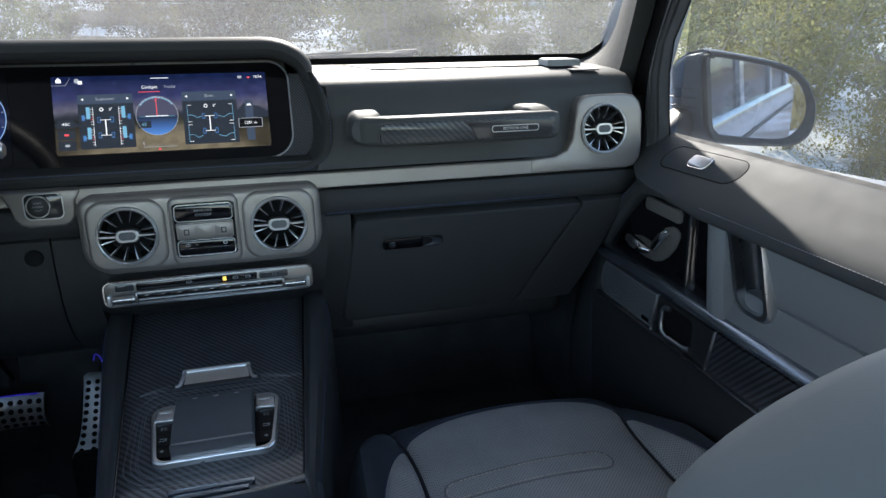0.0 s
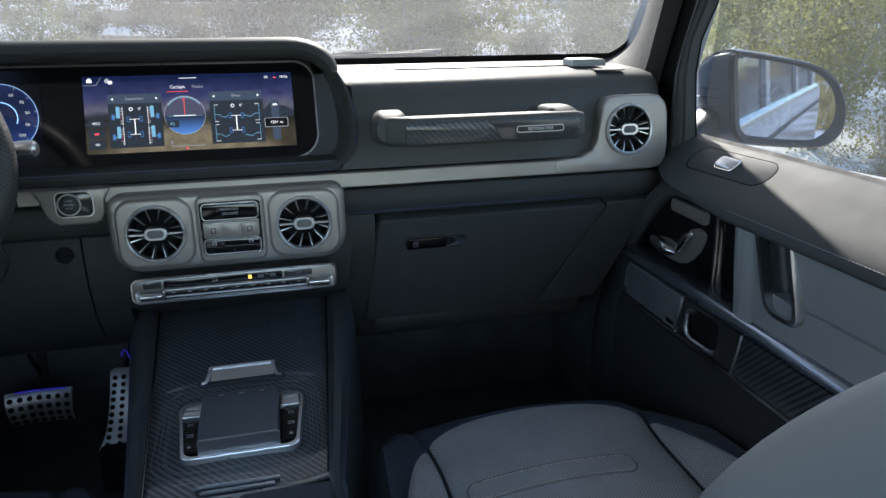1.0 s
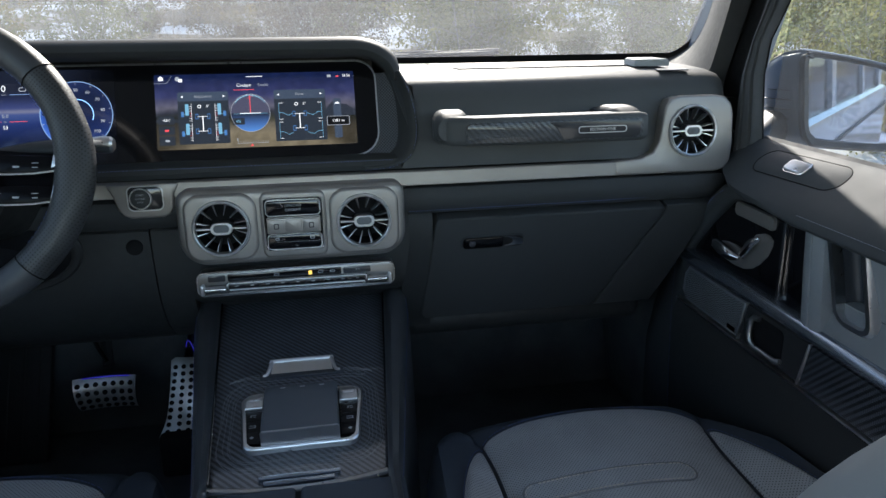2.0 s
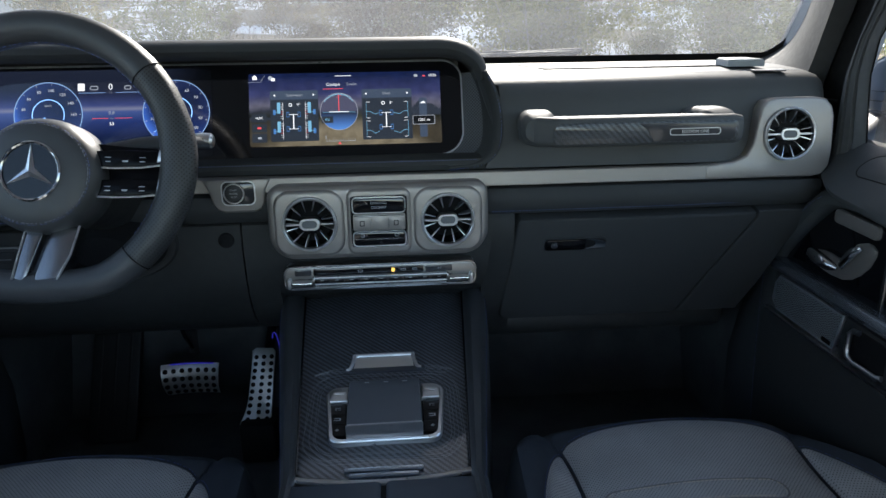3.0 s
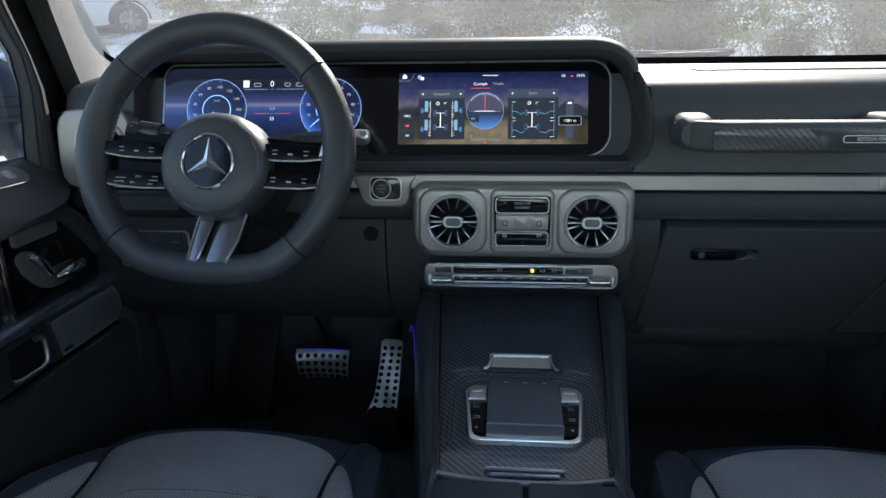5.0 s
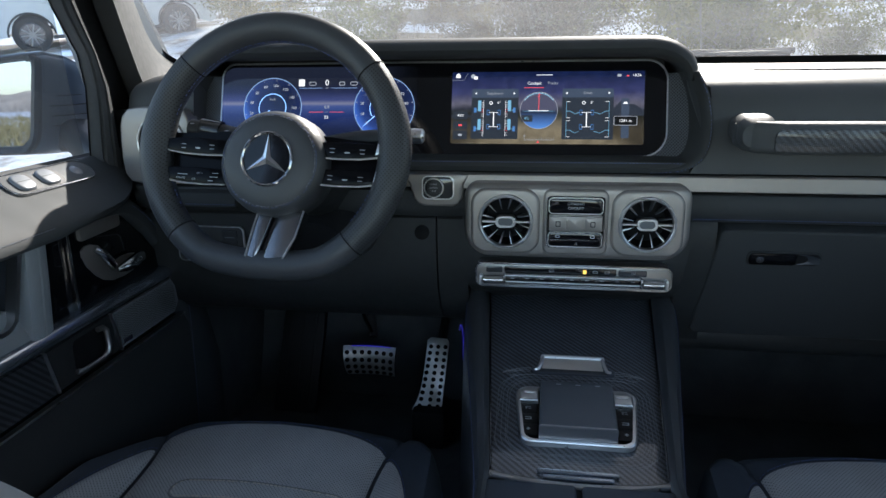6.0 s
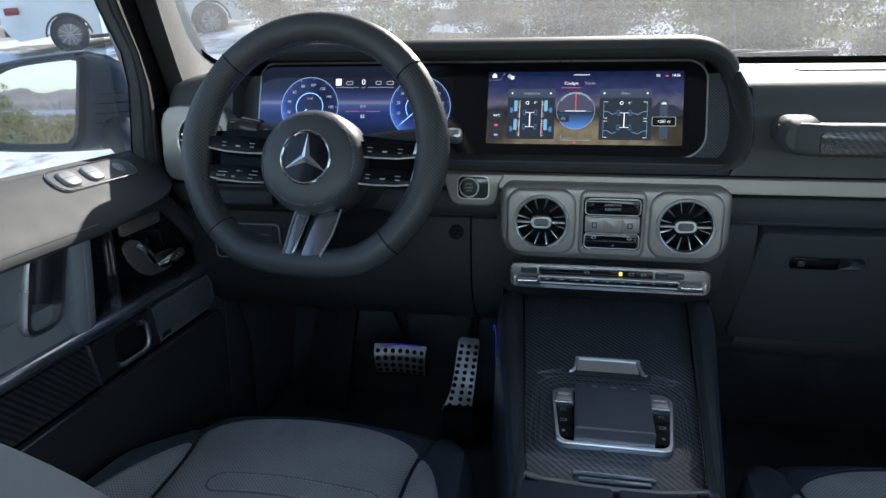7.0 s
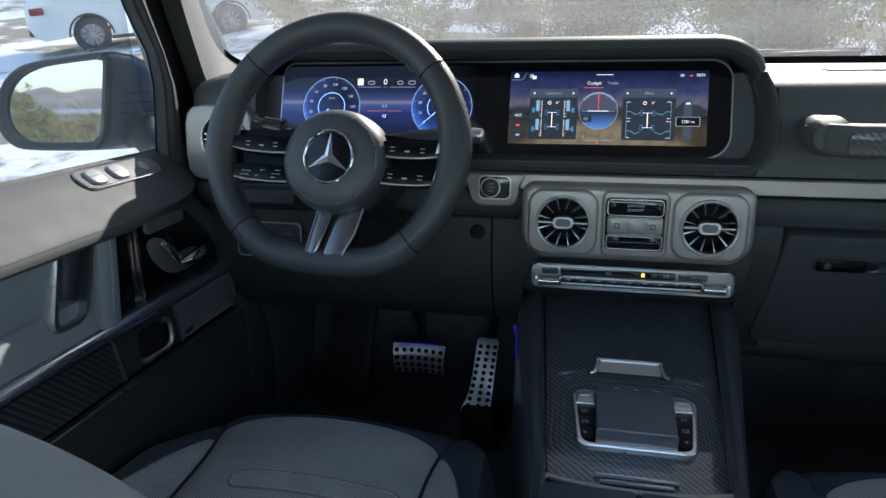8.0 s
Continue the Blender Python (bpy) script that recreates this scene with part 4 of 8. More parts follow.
for pts in ([(0.79, 0.58), (0.845, 0.52), (0.868, 0.45), (0.882, 0.41), (0.902, 0.47), (0.925, 0.45), (0.955, 0.46), (0.999, 0.55), (0.999, 0.61), (0.79, 0.61)], [(0.001, 0.64), (0.001, 0.60), (0.03, 0.575), (0.055, 0.545), (0.075, 0.575), (0.115, 0.62), (0.115, 0.64)]):
    part("hill", prism([su(u, v) for u, v in pts][::-1], SM @ pose(0, 0, 0.00062), 0.0001), HILL_UI, main, "", 0)
# two cards
for u0, u1, title in ((0.108, 0.356, "Suspension"), (0.584, 0.846, "Drive")):
    s_rect("card", u0, 0.240, u1, 0.935, CARD_UI, 0.0007, 0.002)
    s_rect("card_header", u0, 0.240, u1, 0.362, HEAD_UI, 0.00085, 0.002)
    mid = (u0 + u1) / 2
    s_text(title, mid, 0.302, 0.0056, G_UI, 0.0011)
    for uu, d in ((u0 + 0.022, -1), (u1 - 0.022, 1)):
        x, y = su(uu, 0.302)
        part("arrow", prism([(x - d * 0.0014, y - 0.0018), (x + d * 0.0018, y), (x - d * 0.0014, y + 0.0018)], SM @ pose(0, 0, 0.0011), 0.0002), W_UI, main, "", 0)
    x, y = su(mid - 0.02, 0.435)
    part("wheel_icon", ringplate(ellipse(0.0027, 0.0027, 16, x, y), ellipse(0.0017, 0.0017, 16, x, y), SM @ pose(0, 0, 0.0010), 0.0002), W_UI, main, "", 0)
    s_text("0\u00b0", mid + 0.022, 0.435, 0.0056, W_UI, 0.0010)
    # axle and wheel diagram
    s_line([(mid - 0.005, 0.568), (mid - 0.005, 0.765)], 0.0015, W_UI, 0.0010)
    for vv in (0.568, 0.765):
        s_line([(mid - 0.030, vv), (mid + 0.020, vv)], 0.0007, W_UI, 0.0010)
        for du in (-0.034, 0.024):
            s_rect("axle_wheel", mid + du - 0.0075, vv - 0.036, mid + du + 0.0075, vv + 0.036, SKY_UI, 0.0010, 0.0006)
            s_rect("axle_wheel_core", mid + du - 0.005, vv - 0.027, mid + du + 0.005, vv + 0.027, CARD_UI, 0.0012, 0.0005)
    if title == "Suspension":
        for uu, d in ((u0 + 0.033, 1), (u1 - 0.057, -1)):
            for vv in (0.40, 0.66):
                tk = uu + 0.032 if d > 0 else uu - 0.010
                s_rect("strut", uu + 0.002, vv, uu + 0.019, vv + 0.15, B_UI, 0.0010)
                s_line([(tk, vv), (tk, vv + 0.24)], 0.0005, W_UI, 0.0010)
                for k in range(7):
                    q = vv + 0.03 + k * 0.032
                    s_line([(tk - d * 0.012, q), (tk, q)], 0.0004, R_UI if k in (3, 4) else W_UI, 0.0012)
                wu = uu - 0.012 if d > 0 else uu + 0.036
                s_rect("strut_wheel", wu - 0.007, vv + 0.10, wu + 0.007, vv + 0.17, SKY_UI, 0.0010, 0.0006)
                s_line([(wu, vv + 0.135), (uu + 0.012, vv + 0.135)], 0.0006, B_UI, 0.0011)
    else:
        for uu, d in ((u0 + 0.022, 1), (u1 - 0.022, -1)):
            for vv in (0.42, 0.68):
                s_line([(uu, vv), (uu, vv + 0.22)], 0.0005, B_UI, 0.0010)
                for q in (vv, vv + 0.22):
                    s_line([(uu, q), (uu + d * 0.02, q)], 0.0006, W_UI, 0.0010)
                s_line([(uu, vv + 0.13), (uu + d * 0.02, vv + 0.13), (uu + d * 0.045, vv + 0.17), (mid - d * 0.038 - 0.005, vv + 0.145)], 0.0007, B_UI, 0.0011)
# round attitude dial
cx, cy = su(0.463, 0.54)
RD = 0.0285
half = [(cx + RD * math.cos(a), cy + RD * math.sin(a)) for a in np.linspace(-math.pi, 0, 24)]
part("dial_ground", prism(half, SM @ pose(0, 0, 0.0007), 0.0002), LAKE_UI, main, "", 0)
half = [(cx + RD * math.cos(a), cy + RD * math.sin(a)) for a in np.linspace(0, math.pi, 24)]
part("dial_sky", prism(half, SM @ pose(0, 0, 0.0007), 0.0002), DUSK_UI, main, "", 0)
s_arc(0.463, 0.54, RD, 0, 360, 0.0006, G_UI)
s_arc(0.463, 0.54, RD * 0.94, 35, 145, 0.0012, B_UI)
for a in range(40, 145, 10):
    x, y = cx + RD * math.cos(radians(a)), cy + RD * math.sin(radians(a))
    part("tick", tube([SM @ Vector((x, y, 0.001)), SM @ Vector((cx + (x - cx) * 0.9, cy + (y - cy) * 0.9, 0.001))], 0.0002, 4), W_UI, main, "", 0)
s_line([(0.463, 0.30), (0.463, 0.54)], 0.0010, R_UI, 0.0010)
s_line([(0.41, 0.545), (0.515, 0.545)], 0.0012, W_UI, 0.0010)
s_line([(0.38, 0.55), (0.548, 0.55)], 0.0005, B_UI, 0.0010)
s_text("-2\u00b0", 0.463, 0.335, 0.0060, R_UI, 0.0012)
s_rect("grade_box", 0.372, 0.605, 0.432, 0.695, CARD_UI, 0.0010)
s_text("4%", 0.401, 0.652, 0.0064, B_UI, 0.0013)
s_text("E", 0.392, 0.895, 0.0056, G_UI)
s_line([(0.392, 0.945), (0.545, 0.945)], 0.0005, G_UI)
for k in range(13):
    s_line([(0.395 + k * 0.0124, 0.915), (0.395 + k * 0.0124, 0.94)], 0.0003, G_UI)
x, y = su(0.463, 0.972)
part("heading_mark", prism([(x - 0.0024, y - 0.0018), (x + 0.0024, y - 0.0018), (x, y + 0.0022)], SM @ pose(0, 0, 0.0010), 0.0002), R_UI, main, "", 0)
# left buttons and height scale
for v0, v1 in ((0.555, 0.665), (0.69, 0.80), (0.82, 0.94)):
    s_rect("soft_button", 0.012, v0, 0.088, v1, CARD_UI, 0.0007)
s_text("\u2022REC", 0.05, 0.61, 0.0052, W_UI)
s_rect("soft_icon", 0.040, 0.732, 0.060, 0.757, R_UI, 0.0009)
s_rect("soft_icon", 0.040, 0.865, 0.062, 0.895, G_UI, 0.0009, 0.0016)
s_rect("height_bar", 0.885, 0.375, 0.925, 0.915, HEAD_UI, 0.0007, 0.002)
x, y = su(0.905, 0.435)
part("hill_icon", prism([(x - 0.004, y - 0.0016), (x + 0.004, y - 0.0016), (x + 0.0014, y + 0.002), (x, y + 0.0004), (x - 0.0012, y + 0.0014)], SM @ pose(0, 0, 0.0010), 0.0002), W_UI, main, "", 0)
s_rect("height_frame", 0.848, 0.617, 0.966, 0.743, G_UI, 0.0009, 0.0015)
s_rect("height_box", 0.851, 0.623, 0.963, 0.737, DARK_UI, 0.0011, 0.0012)
s_text("1281 m", 0.907, 0.682, 0.0062, W_UI, 0.0014)

# instrument screen
CM = face(-0.403, 0.1115, 1.5025, DISP_TILT) @ pose(0, 0, 0.0005)
clus = part("instrument_screen", prism(rrect(0.326, 0.136, (0.008, 0.008, 0.008, 0.020), 5, -0.007, -0.001), CM, 0.0004), CLUSTER, disp, "lit instrument screen with two round dials")
DIALF = dial_material("dial_face_pixels", 0.34)
RIMB = glow("dial_rim_pixels", (0.22, 0.36, 0.62), 0.26)
NEEDLE = glow("needle_pixels", (0.25, 0.5, 1.0), 0.42)
FAINT = glow("faint_white_pixels", (0.50, 0.54, 0.62), 0.22)


def c_text(s, x, y, size, mat=W_UI, lift=0.0010):
    return lettering(s, size, CM @ pose(x, y, lift), mat, clus)


def dial(dx, labels, a0, a1, needle):
    dm = CM @ pose(dx, 0.0, 0)
    part("dial_face", prism(ellipse(0.0485, 0.0485, 48), dm @ pose(0, 0, 0.0005), 0.0002), DIALF, clus, "", 0)
    part("dial_rim", ringplate(ellipse(0.0495, 0.0495, 56), ellipse(0.0484, 0.0484, 56), dm @ pose(0, 0, 0.0008), 0.0002), RIMB, clus, "", 0)
    arc = [dm @ Vector((0.023 * math.cos(radians(a)), 0.023 * math.sin(radians(a)), 0.0009)) for a in np.linspace(-20, 215, 40)]
    part("dial_arc", tube(arc, 0.0006, 4), NEEDLE, clus, "", 0)
    for i, s in enumerate(labels):
        a = radians(a0 + (a1 - a0) * i / (len(labels) - 1))
        lettering(s, 0.0064, dm @ pose(0.0365 * math.cos(a), 0.0365 * math.sin(a), 0.0010), FAINT, clus)
        part("dial_tick", tube([dm @ Vector((0.0448 * math.cos(a), 0.0448 * math.sin(a), 0.0009)), dm @ Vector((0.0472 * math.cos(a), 0.0472 * math.sin(a), 0.0009))], 0.0003, 4), FAINT, clus, "", 0)
    a = radians(needle)
    part("needle", tube([dm @ Vector((0.006 * math.cos(a), 0.006 * math.sin(a), 0.001)), dm @ Vector((0.044 * math.cos(a), 0.044 * math.sin(a), 0.001))], [0.0009, 0.0003], 4), NEEDLE, clus, "", 0)


dial(-0.083, ["20", "40", "60", "80", "100", "120", "140", "160"], 194, 0, 222)
dial(0.103, ["0", "10", "20", "30", "40", "50", "60", "70", "80", "90", "100"], 222, -42, 222)
lettering("km/h", 0.0052, CM @ pose(-0.083, 0.014, 0.001), G_UI, clus)
c_text("0", 0.0075, 0.0405, 0.0135)
c_text("km/h", 0.0075, 0.0322, 0.0028, G_UI)
c_text("0.0", 0.0085, 0.0010, 0.0072, G_UI)
c_text("km", 0.0085, -0.0068, 0.0030, G_UI)
c_text("53", 0.0085, -0.0155, 0.0070, W_UI)
c_text("11.5\u00b0C", 0.0715, -0.0500, 0.0060, W_UI)
for x0, x1 in ((-0.039, 0.000), (0.015, 0.058)):
    part("status_line", block(x1 - x0, 0.0006, 0.0002, CM @ pose((x0 + x1) / 2, 0.0322, 0.0008)), RIMB, clus, "", 0)
for x in (-0.0085, 0.0255):
    part("red_line", block(0.024, 0.0006, 0.0002, CM @ pose(x, -0.0068, 0.0006)), R_UI, clus, "", 0)
part("limit_sign", prism(rrect(0.0098, 0.0112, 0.0010, 3, -0.0350, 0.0410), CM @ pose(0, 0, 0.0008), 0.0002), W_UI, clus, "", 0)
for x, w in ((-0.0165, 0.012), (0.0325, 0.010), (0.0520, 0.012)):
    part("status_icon", ringplate(rrect(w, 0.0062, 0.0026, 4, x, 0.0395), rrect(w - 0.0020, 0.0042, 0.0018, 4, x, 0.0395), CM @ pose(0, 0, 0.0008), 0.0002), G_UI, clus, "", 0)

# ---------------------------------------------------------------- vents
def air_vent(x, y, z, tilt, r, label, deep=0.034):
    t = thing("air_vent", (x, y, z), label, "air vent", "round dashboard air vents")
    m = face(x, y, z, tilt)
    part("bezel", lathe([(r * 1.00, -0.012), (r * 1.00, 0.000), (r * 1.02, 0.0030), (r * 1.05, 0.0036), (r * 1.08, 0.0024), (r * 1.095, 0.0008), (r * 1.12, 0.0020), (r * 1.14, 0.0010), (r * 1.15, -0.004)], m, 48), ALU, t, "polished silver ring")
    part("duct", lathe([(r * 1.01, 0.0005), (r * 0.99, -deep * 0.4), (r * 0.88, -deep * 0.95), (0, -deep)], m, 40), RUBBER, t)
    for k in range(12):
        a = math.pi * 2 * (k + 0.5) / 12
        vm = m @ Matrix.Rotation(a, 4, "Z") @ pose(0, 0, 0, 8, 0, 0)
        w = loft([[vm @ Vector((x, yy, zz)) for yy, zz in ((-h, -0.014), (h, -0.014), (h * 0.8, zt), (-h * 0.8, zt))] for x, h, zt in ((r * 0.50, 0.0003, -0.0085), (r * 0.66, 0.0006, -0.0050), (r * 0.99, 0.0011, -0.0015))])
        part("vane", w, ALU, t)
    for s in (-1, 1):
        part("vane", block(r * 0.62, 0.0032, 0.010, m @ pose(s * r * 0.68, 0, -0.004), 0.0008, 1), ALU, t)
    part("hub_ring", ringplate(rrect(r * 0.86, r * 0.52, r * 0.24, 6), rrect(r * 0.62, r * 0.32, r * 0.15, 6), m @ pose(0, 0, 0.0015), 0.014, 0.0012), ALU, t, "silver hub ring")
    part("hub_tab", prism(rrect(r * 0.62, r * 0.32, r * 0.15, 6), m @ pose(0, 0, 0.0010), 0.006, 0.0008), SATIN_GREY, t)
    return t


air_vent(-0.099, -0.006, 1.350, 2, 0.0345, "round black air vent with silver vanes in centre plate")
air_vent(0.099, -0.006, 1.350, 2, 0.0345, "round black air vent with silver vanes in centre plate")
air_vent(0.626, 0.037, 1.455, 4, 0.0358, "round black air vent at the dashboard's passenger end", 0.020)
air_vent(-0.645, 0.037, 1.455, 4, 0.0358, "round black air vent at the dashboard's driver end", 0.020)

# ---------------------------------------------------------------- centre plate with switches
plate = thing("centre_plate", (0, 0.03, 1.29), "satin silver plate round centre vents and switches", "control panel")
PM = face(0.0, 0.002, 1.3515, 2)
OUT = rrect(0.319, 0.1085, (0.038, 0.038, 0.018, 0.018), 8, 0, -0.00225)
VENT_L, VENT_R = (plug(face(x, -0.006, 1.35, 2), 0.0355, 0.08) for x in (-0.099, 0.099))
part("base", cut(prism(OUT, PM, 0.045, 0.010, 6), VENT_L, VENT_R), SILVER, plate, "satin silver base plate")
for cx, w in ((-0.100, 0.100), (0.100, 0.100), (0.0, 0.092)):
    field = prism(rrect(w, 0.096, 0.024 if w > 0.095 else 0.012, 8, cx, -0.002), PM @ pose(0, 0, 0.0040), 0.006, 0.0055, 6)
    if cx:
        field = cut(field, plug(face(cx * 0.99, -0.006, 1.35, 2), 0.0355, 0.08))
    part("raised_field", field, SILVER, plate)
CMM = PM @ pose(0, 0, 0.0047)
part("switch_frame", ringplate(rrect(0.082, 0.076, 0.006, 5, 0, -0.001), rrect(0.077, 0.071, 0.004, 5, 0, -0.001), CMM @ pose(0, 0, 0.001), 0.003, 0.0008), CHROME, plate, "chrome frame")
part("switch_bed", prism(rrect(0.077, 0.071, 0.004, 5, 0, -0.001), CMM @ pose(0, 0, -0.0003), 0.002), PIANO, plate)
for nm, yc, hh in (("offroad_button", 0.0228, 0.0215), ("lower_button", -0.0258, 0.0205)):
    key = part(nm, prism(rrect(0.0745, hh, 0.005, 5, 0, yc), CMM @ pose(0, 0, 0.0028), 0.004, 0.0012), PIANO, plate, "gloss black button")
    part("button_edge", ringplate(rrect(0.0765, hh + 0.0020, 0.006, 5, 0, yc), rrect(0.0740, hh - 0.0005, 0.0048, 5, 0, yc), CMM @ pose(0, 0, 0.0026), 0.003, 0.0005), ALU, key, "thin silver edge")
for i, s in enumerate(("OFFROAD", "COCKPIT")):
    lettering(s, 0.0052, CMM @ pose(0, 0.0258 - i * 0.0062, 0.0031), PALE_PRINT, plate)
lock = part("lock_plate", prism(rrect(0.0745, 0.0235, 0.002, 4, 0, -0.0018), CMM @ pose(0, 0, 0.0034), 0.006, 0.0008), SILVER, plate, "satin silver lock switch plate")
for sx in (-1, 0, 1):
    part("lock_switch", prism(rrect(0.0225, 0.0185, 0.002, 4, sx * 0.0243, -0.0030), CMM @ pose(0, 0, 0.0042), 0.003, 0.0008), SILVER, lock, "silver rocker switch")
    if sx:
        part("lock_mark", ringplate(rrect(0.007, 0.008, 0.001, 3, sx * 0.0243, -0.003), rrect(0.0045, 0.0055, 0.001, 3, sx * 0.0243, -0.003), CMM @ pose(0, 0, 0.0044), 0.0002), SMOKED, lock, "", 0)
part("lock_line", block(0.072, 0.0009, 0.0006, CMM @ pose(0, 0.0082, 0.0037)), CHROME, lock)
part("button_line", block(0.072, 0.0009, 0.0006, CMM @ pose(0, -0.0262, 0.0033)), CHROME, plate)
for sx in (-1, 1):
    part("button_icon", ringplate(rrect(0.0060, 0.0040, 0.0015, 3, sx * 0.0245, -0.0212), rrect(0.0042, 0.0024, 0.001, 3, sx * 0.0245, -0.0212), CMM @ pose(0, 0, 0.0036), 0.0002), PALE_PRINT, plate, "", 0)
x = 0.002
part("hazard_mark", ringplate([(x - 0.003, -0.0335), (x + 0.003, -0.0335), (x, -0.0290)], [(x - 0.0014, -0.0325), (x + 0.0014, -0.0325), (x, -0.0305)], CMM @ pose(0, 0, 0.0034), 0.0002), DARK_CHROME, plate, "", 0)

# start button
start = thing("start_button", (-0.205, 0.04, 1.365), "black engine start button in silver surround", "button")
BM = face(-0.203, 0.034, 1.3875, 3)
part("surround", prism([(-0.052, 0.0235), (-0.044, 0.008), (-0.038, -0.014), (-0.032, -0.0215), (-0.022, -0.0255), (0.022, -0.0255), (0.032, -0.0215), (0.037, -0.012), (0.039, 0.008), (0.047, 0.0235)], BM, 0.02, 0.004, 3), SILVER, start, "satin silver surround")
part("bezel", prism(rrect(0.046, 0.033, 0.008, 6, 0, 0.003), BM @ pose(0, 0, 0.001), 0.004, 0.001), SMOKED, start)
part("bezel_ring", ringplate(rrect(0.049, 0.036, 0.009, 6, 0, 0.003), rrect(0.0455, 0.0325, 0.0078, 6, 0, 0.003), BM @ pose(0, 0, 0.0016), 0.003, 0.0006), ALU, start)
part("button", lathe([(0, 0.0035), (0.0115, 0.0035), (0.0128, 0.0028), (0.0132, 0.001), (0.0132, 0.0)], BM @ pose(-0.006, 0.003, 0.001), 32), PLASTIC, start)
part("button_ring", lathe([(0.0130, 0.002), (0.0136, 0.0042), (0.0146, 0.0042), (0.0152, 0.001)], BM @ pose(-0.006, 0.003, 0.001), 32), ALU, start, "thin silver ring")
for i, s in enumerate(("START", "ENGINE", "STOP")):
    lettering(s, 0.0036, BM @ pose(-0.006, 0.0082 - i * 0.0050, 0.0048), PALE_PRINT, start)

# ---------------------------------------------------------------- climate bar
clim = thing("climate_control_bar", (0, 0.02, 1.25), "gloss black climate control bar with chrome toggles", "control panel")
LM = face(-0.001, 0.004, 1.267, 3)
CLIM_SATIN = material("dark_satin_bar", (0.26, 0.25, 0.235), 0.33, 0.75, 0, vary=0.08)
part("base", prism(rrect(0.283, 0.0350, 0.010, 6), LM, 0.03, 0.002, 2), CLIM_SATIN, clim, "satin metal base")
part("chrome_frame", ringplate(rrect(0.2845, 0.0365, 0.0105, 6), rrect(0.2795, 0.0315, 0.0085, 6), LM @ pose(0, 0, 0.0024), 0.006, 0.0008), CHROME, clim, "chrome frame")
part("status_window", prism(rrect(0.162, 0.0105, 0.002, 4, -0.018, 0.0078), LM @ pose(0, 0, 0.0010), 0.002, 0.0004), PIANO, clim, "gloss black status window")
part("end_window", prism(rrect(0.040, 0.0095, 0.002, 4, 0.086, 0.0076), LM @ pose(0, 0, 0.0010), 0.002, 0.0004), SMOKED, clim, "smoked grey end window")
part("end_window", prism(rrect(0.024, 0.0095, 0.002, 4, -0.114, 0.0076), LM @ pose(0, 0, 0.0010), 0.002, 0.0004), SMOKED, clim, "smoked grey end window")
for sx in (-1, 1):
    roller = [LM @ Vector((sx * x, -0.0068, 0.0058)) for x in (0.1000, 0.1015, 0.1290, 0.1305)]
    toggle = part("toggle", tube(roller, [0.0050, 0.0066, 0.0066, 0.0052], 18), CHROME, clim, "glassy chrome roller toggle")
    part("toggle_groove", tube([LM @ Vector((sx * x, -0.0050, 0.0122)) for x in (0.103, 0.128)], 0.0006, 6), SMOKED, toggle)
    part("toggle_cap", prism(rrect(0.0050, 0.0150, 0.0024, 5, sx * 0.1335, -0.0068), LM @ pose(0, 0, 0.0100), 0.010, 0.0018, 3), ALU, clim, "satin end cap")
    part("rail_end", prism(rrect(0.004, 0.0150, 0.0015, 4, sx * 0.0985, -0.0060), LM @ pose(0, 0, 0.0085), 0.008, 0.0010), DARK_CHROME, clim)
part("key_bed", prism(rrect(0.196, 0.0125, 0.001, 3, 0, -0.0055), LM @ pose(0, 0, 0.0028), 0.003), PIANO, clim)
part("rail", prism(rrect(0.195, 0.0030, 0.0013, 3, 0, 0.0008), LM @ pose(0, 0, 0.0092), 0.008, 0.0010, 3), ALU, clim, "bright upper rail")
part("rail", prism(rrect(0.196, 0.0017, 0.0007, 3, 0, -0.0092), LM @ pose(0, 0, 0.0070), 0.006, 0.0006), ALU, clim, "thin lower rail")
part("rail", prism(rrect(0.200, 0.0014, 0.0006, 3, 0, -0.0130), LM @ pose(0, 0, 0.0046), 0.004, 0.0005), DARK_CHROME, clim, "thin lower rail")
for k in range(9):
    part("key", prism(rrect(0.0205, 0.0072, 0.0008, 3, -0.0865 + k * 0.0216, -0.0046), LM @ pose(0, 0, 0.0052), 0.004, 0.0008), PIANO, clim, "gloss black key")
    part("key_line", block(0.0006, 0.0085, 0.0010, LM @ pose(-0.0757 + k * 0.0216, -0.0046, 0.0052)), DARK_CHROME, clim, "", 0)
    part("key_mark", block(0.005, 0.0010, 0.0002, LM @ pose(-0.0865 + k * 0.0216, -0.0040, 0.0054)), DIM_PRINT, clim, "", 0)
part("seat_heat_mark", prism(rrect(0.0050, 0.0060, 0.0010, 3, 0.0180, 0.0078), LM @ pose(0, 0, 0.0014), 0.0002), Y_UI, clim, "small amber mark", 0)
for x in (0.033, 0.050, -0.030):
    part("status_mark", ringplate(rrect(0.0075, 0.0036, 0.0012, 3, x, 0.0080), rrect(0.0055, 0.0018, 0.0008, 3, x, 0.0080), LM @ pose(0, 0, 0.0014), 0.0002), DIM_PRINT, clim, "", 0)
lettering("A/C", 0.0040, LM @ pose(0.087, 0.0078, 0.0014), DIM_PRINT, clim)

# ---------------------------------------------------------------- grab handle
grab = thing("grab_handle", (0.366, 0.06, 1.45), "dark grab handle with carbon inlay above glove box", "handle")


def hring(x, yc, zc, hy, hz, r=0.009):
    return [(x, yc + p[0], zc + p[1]) for p in rrect(2 * hy, 2 * hz, min(r, hy * 0.95, hz * 0.95), 4)]


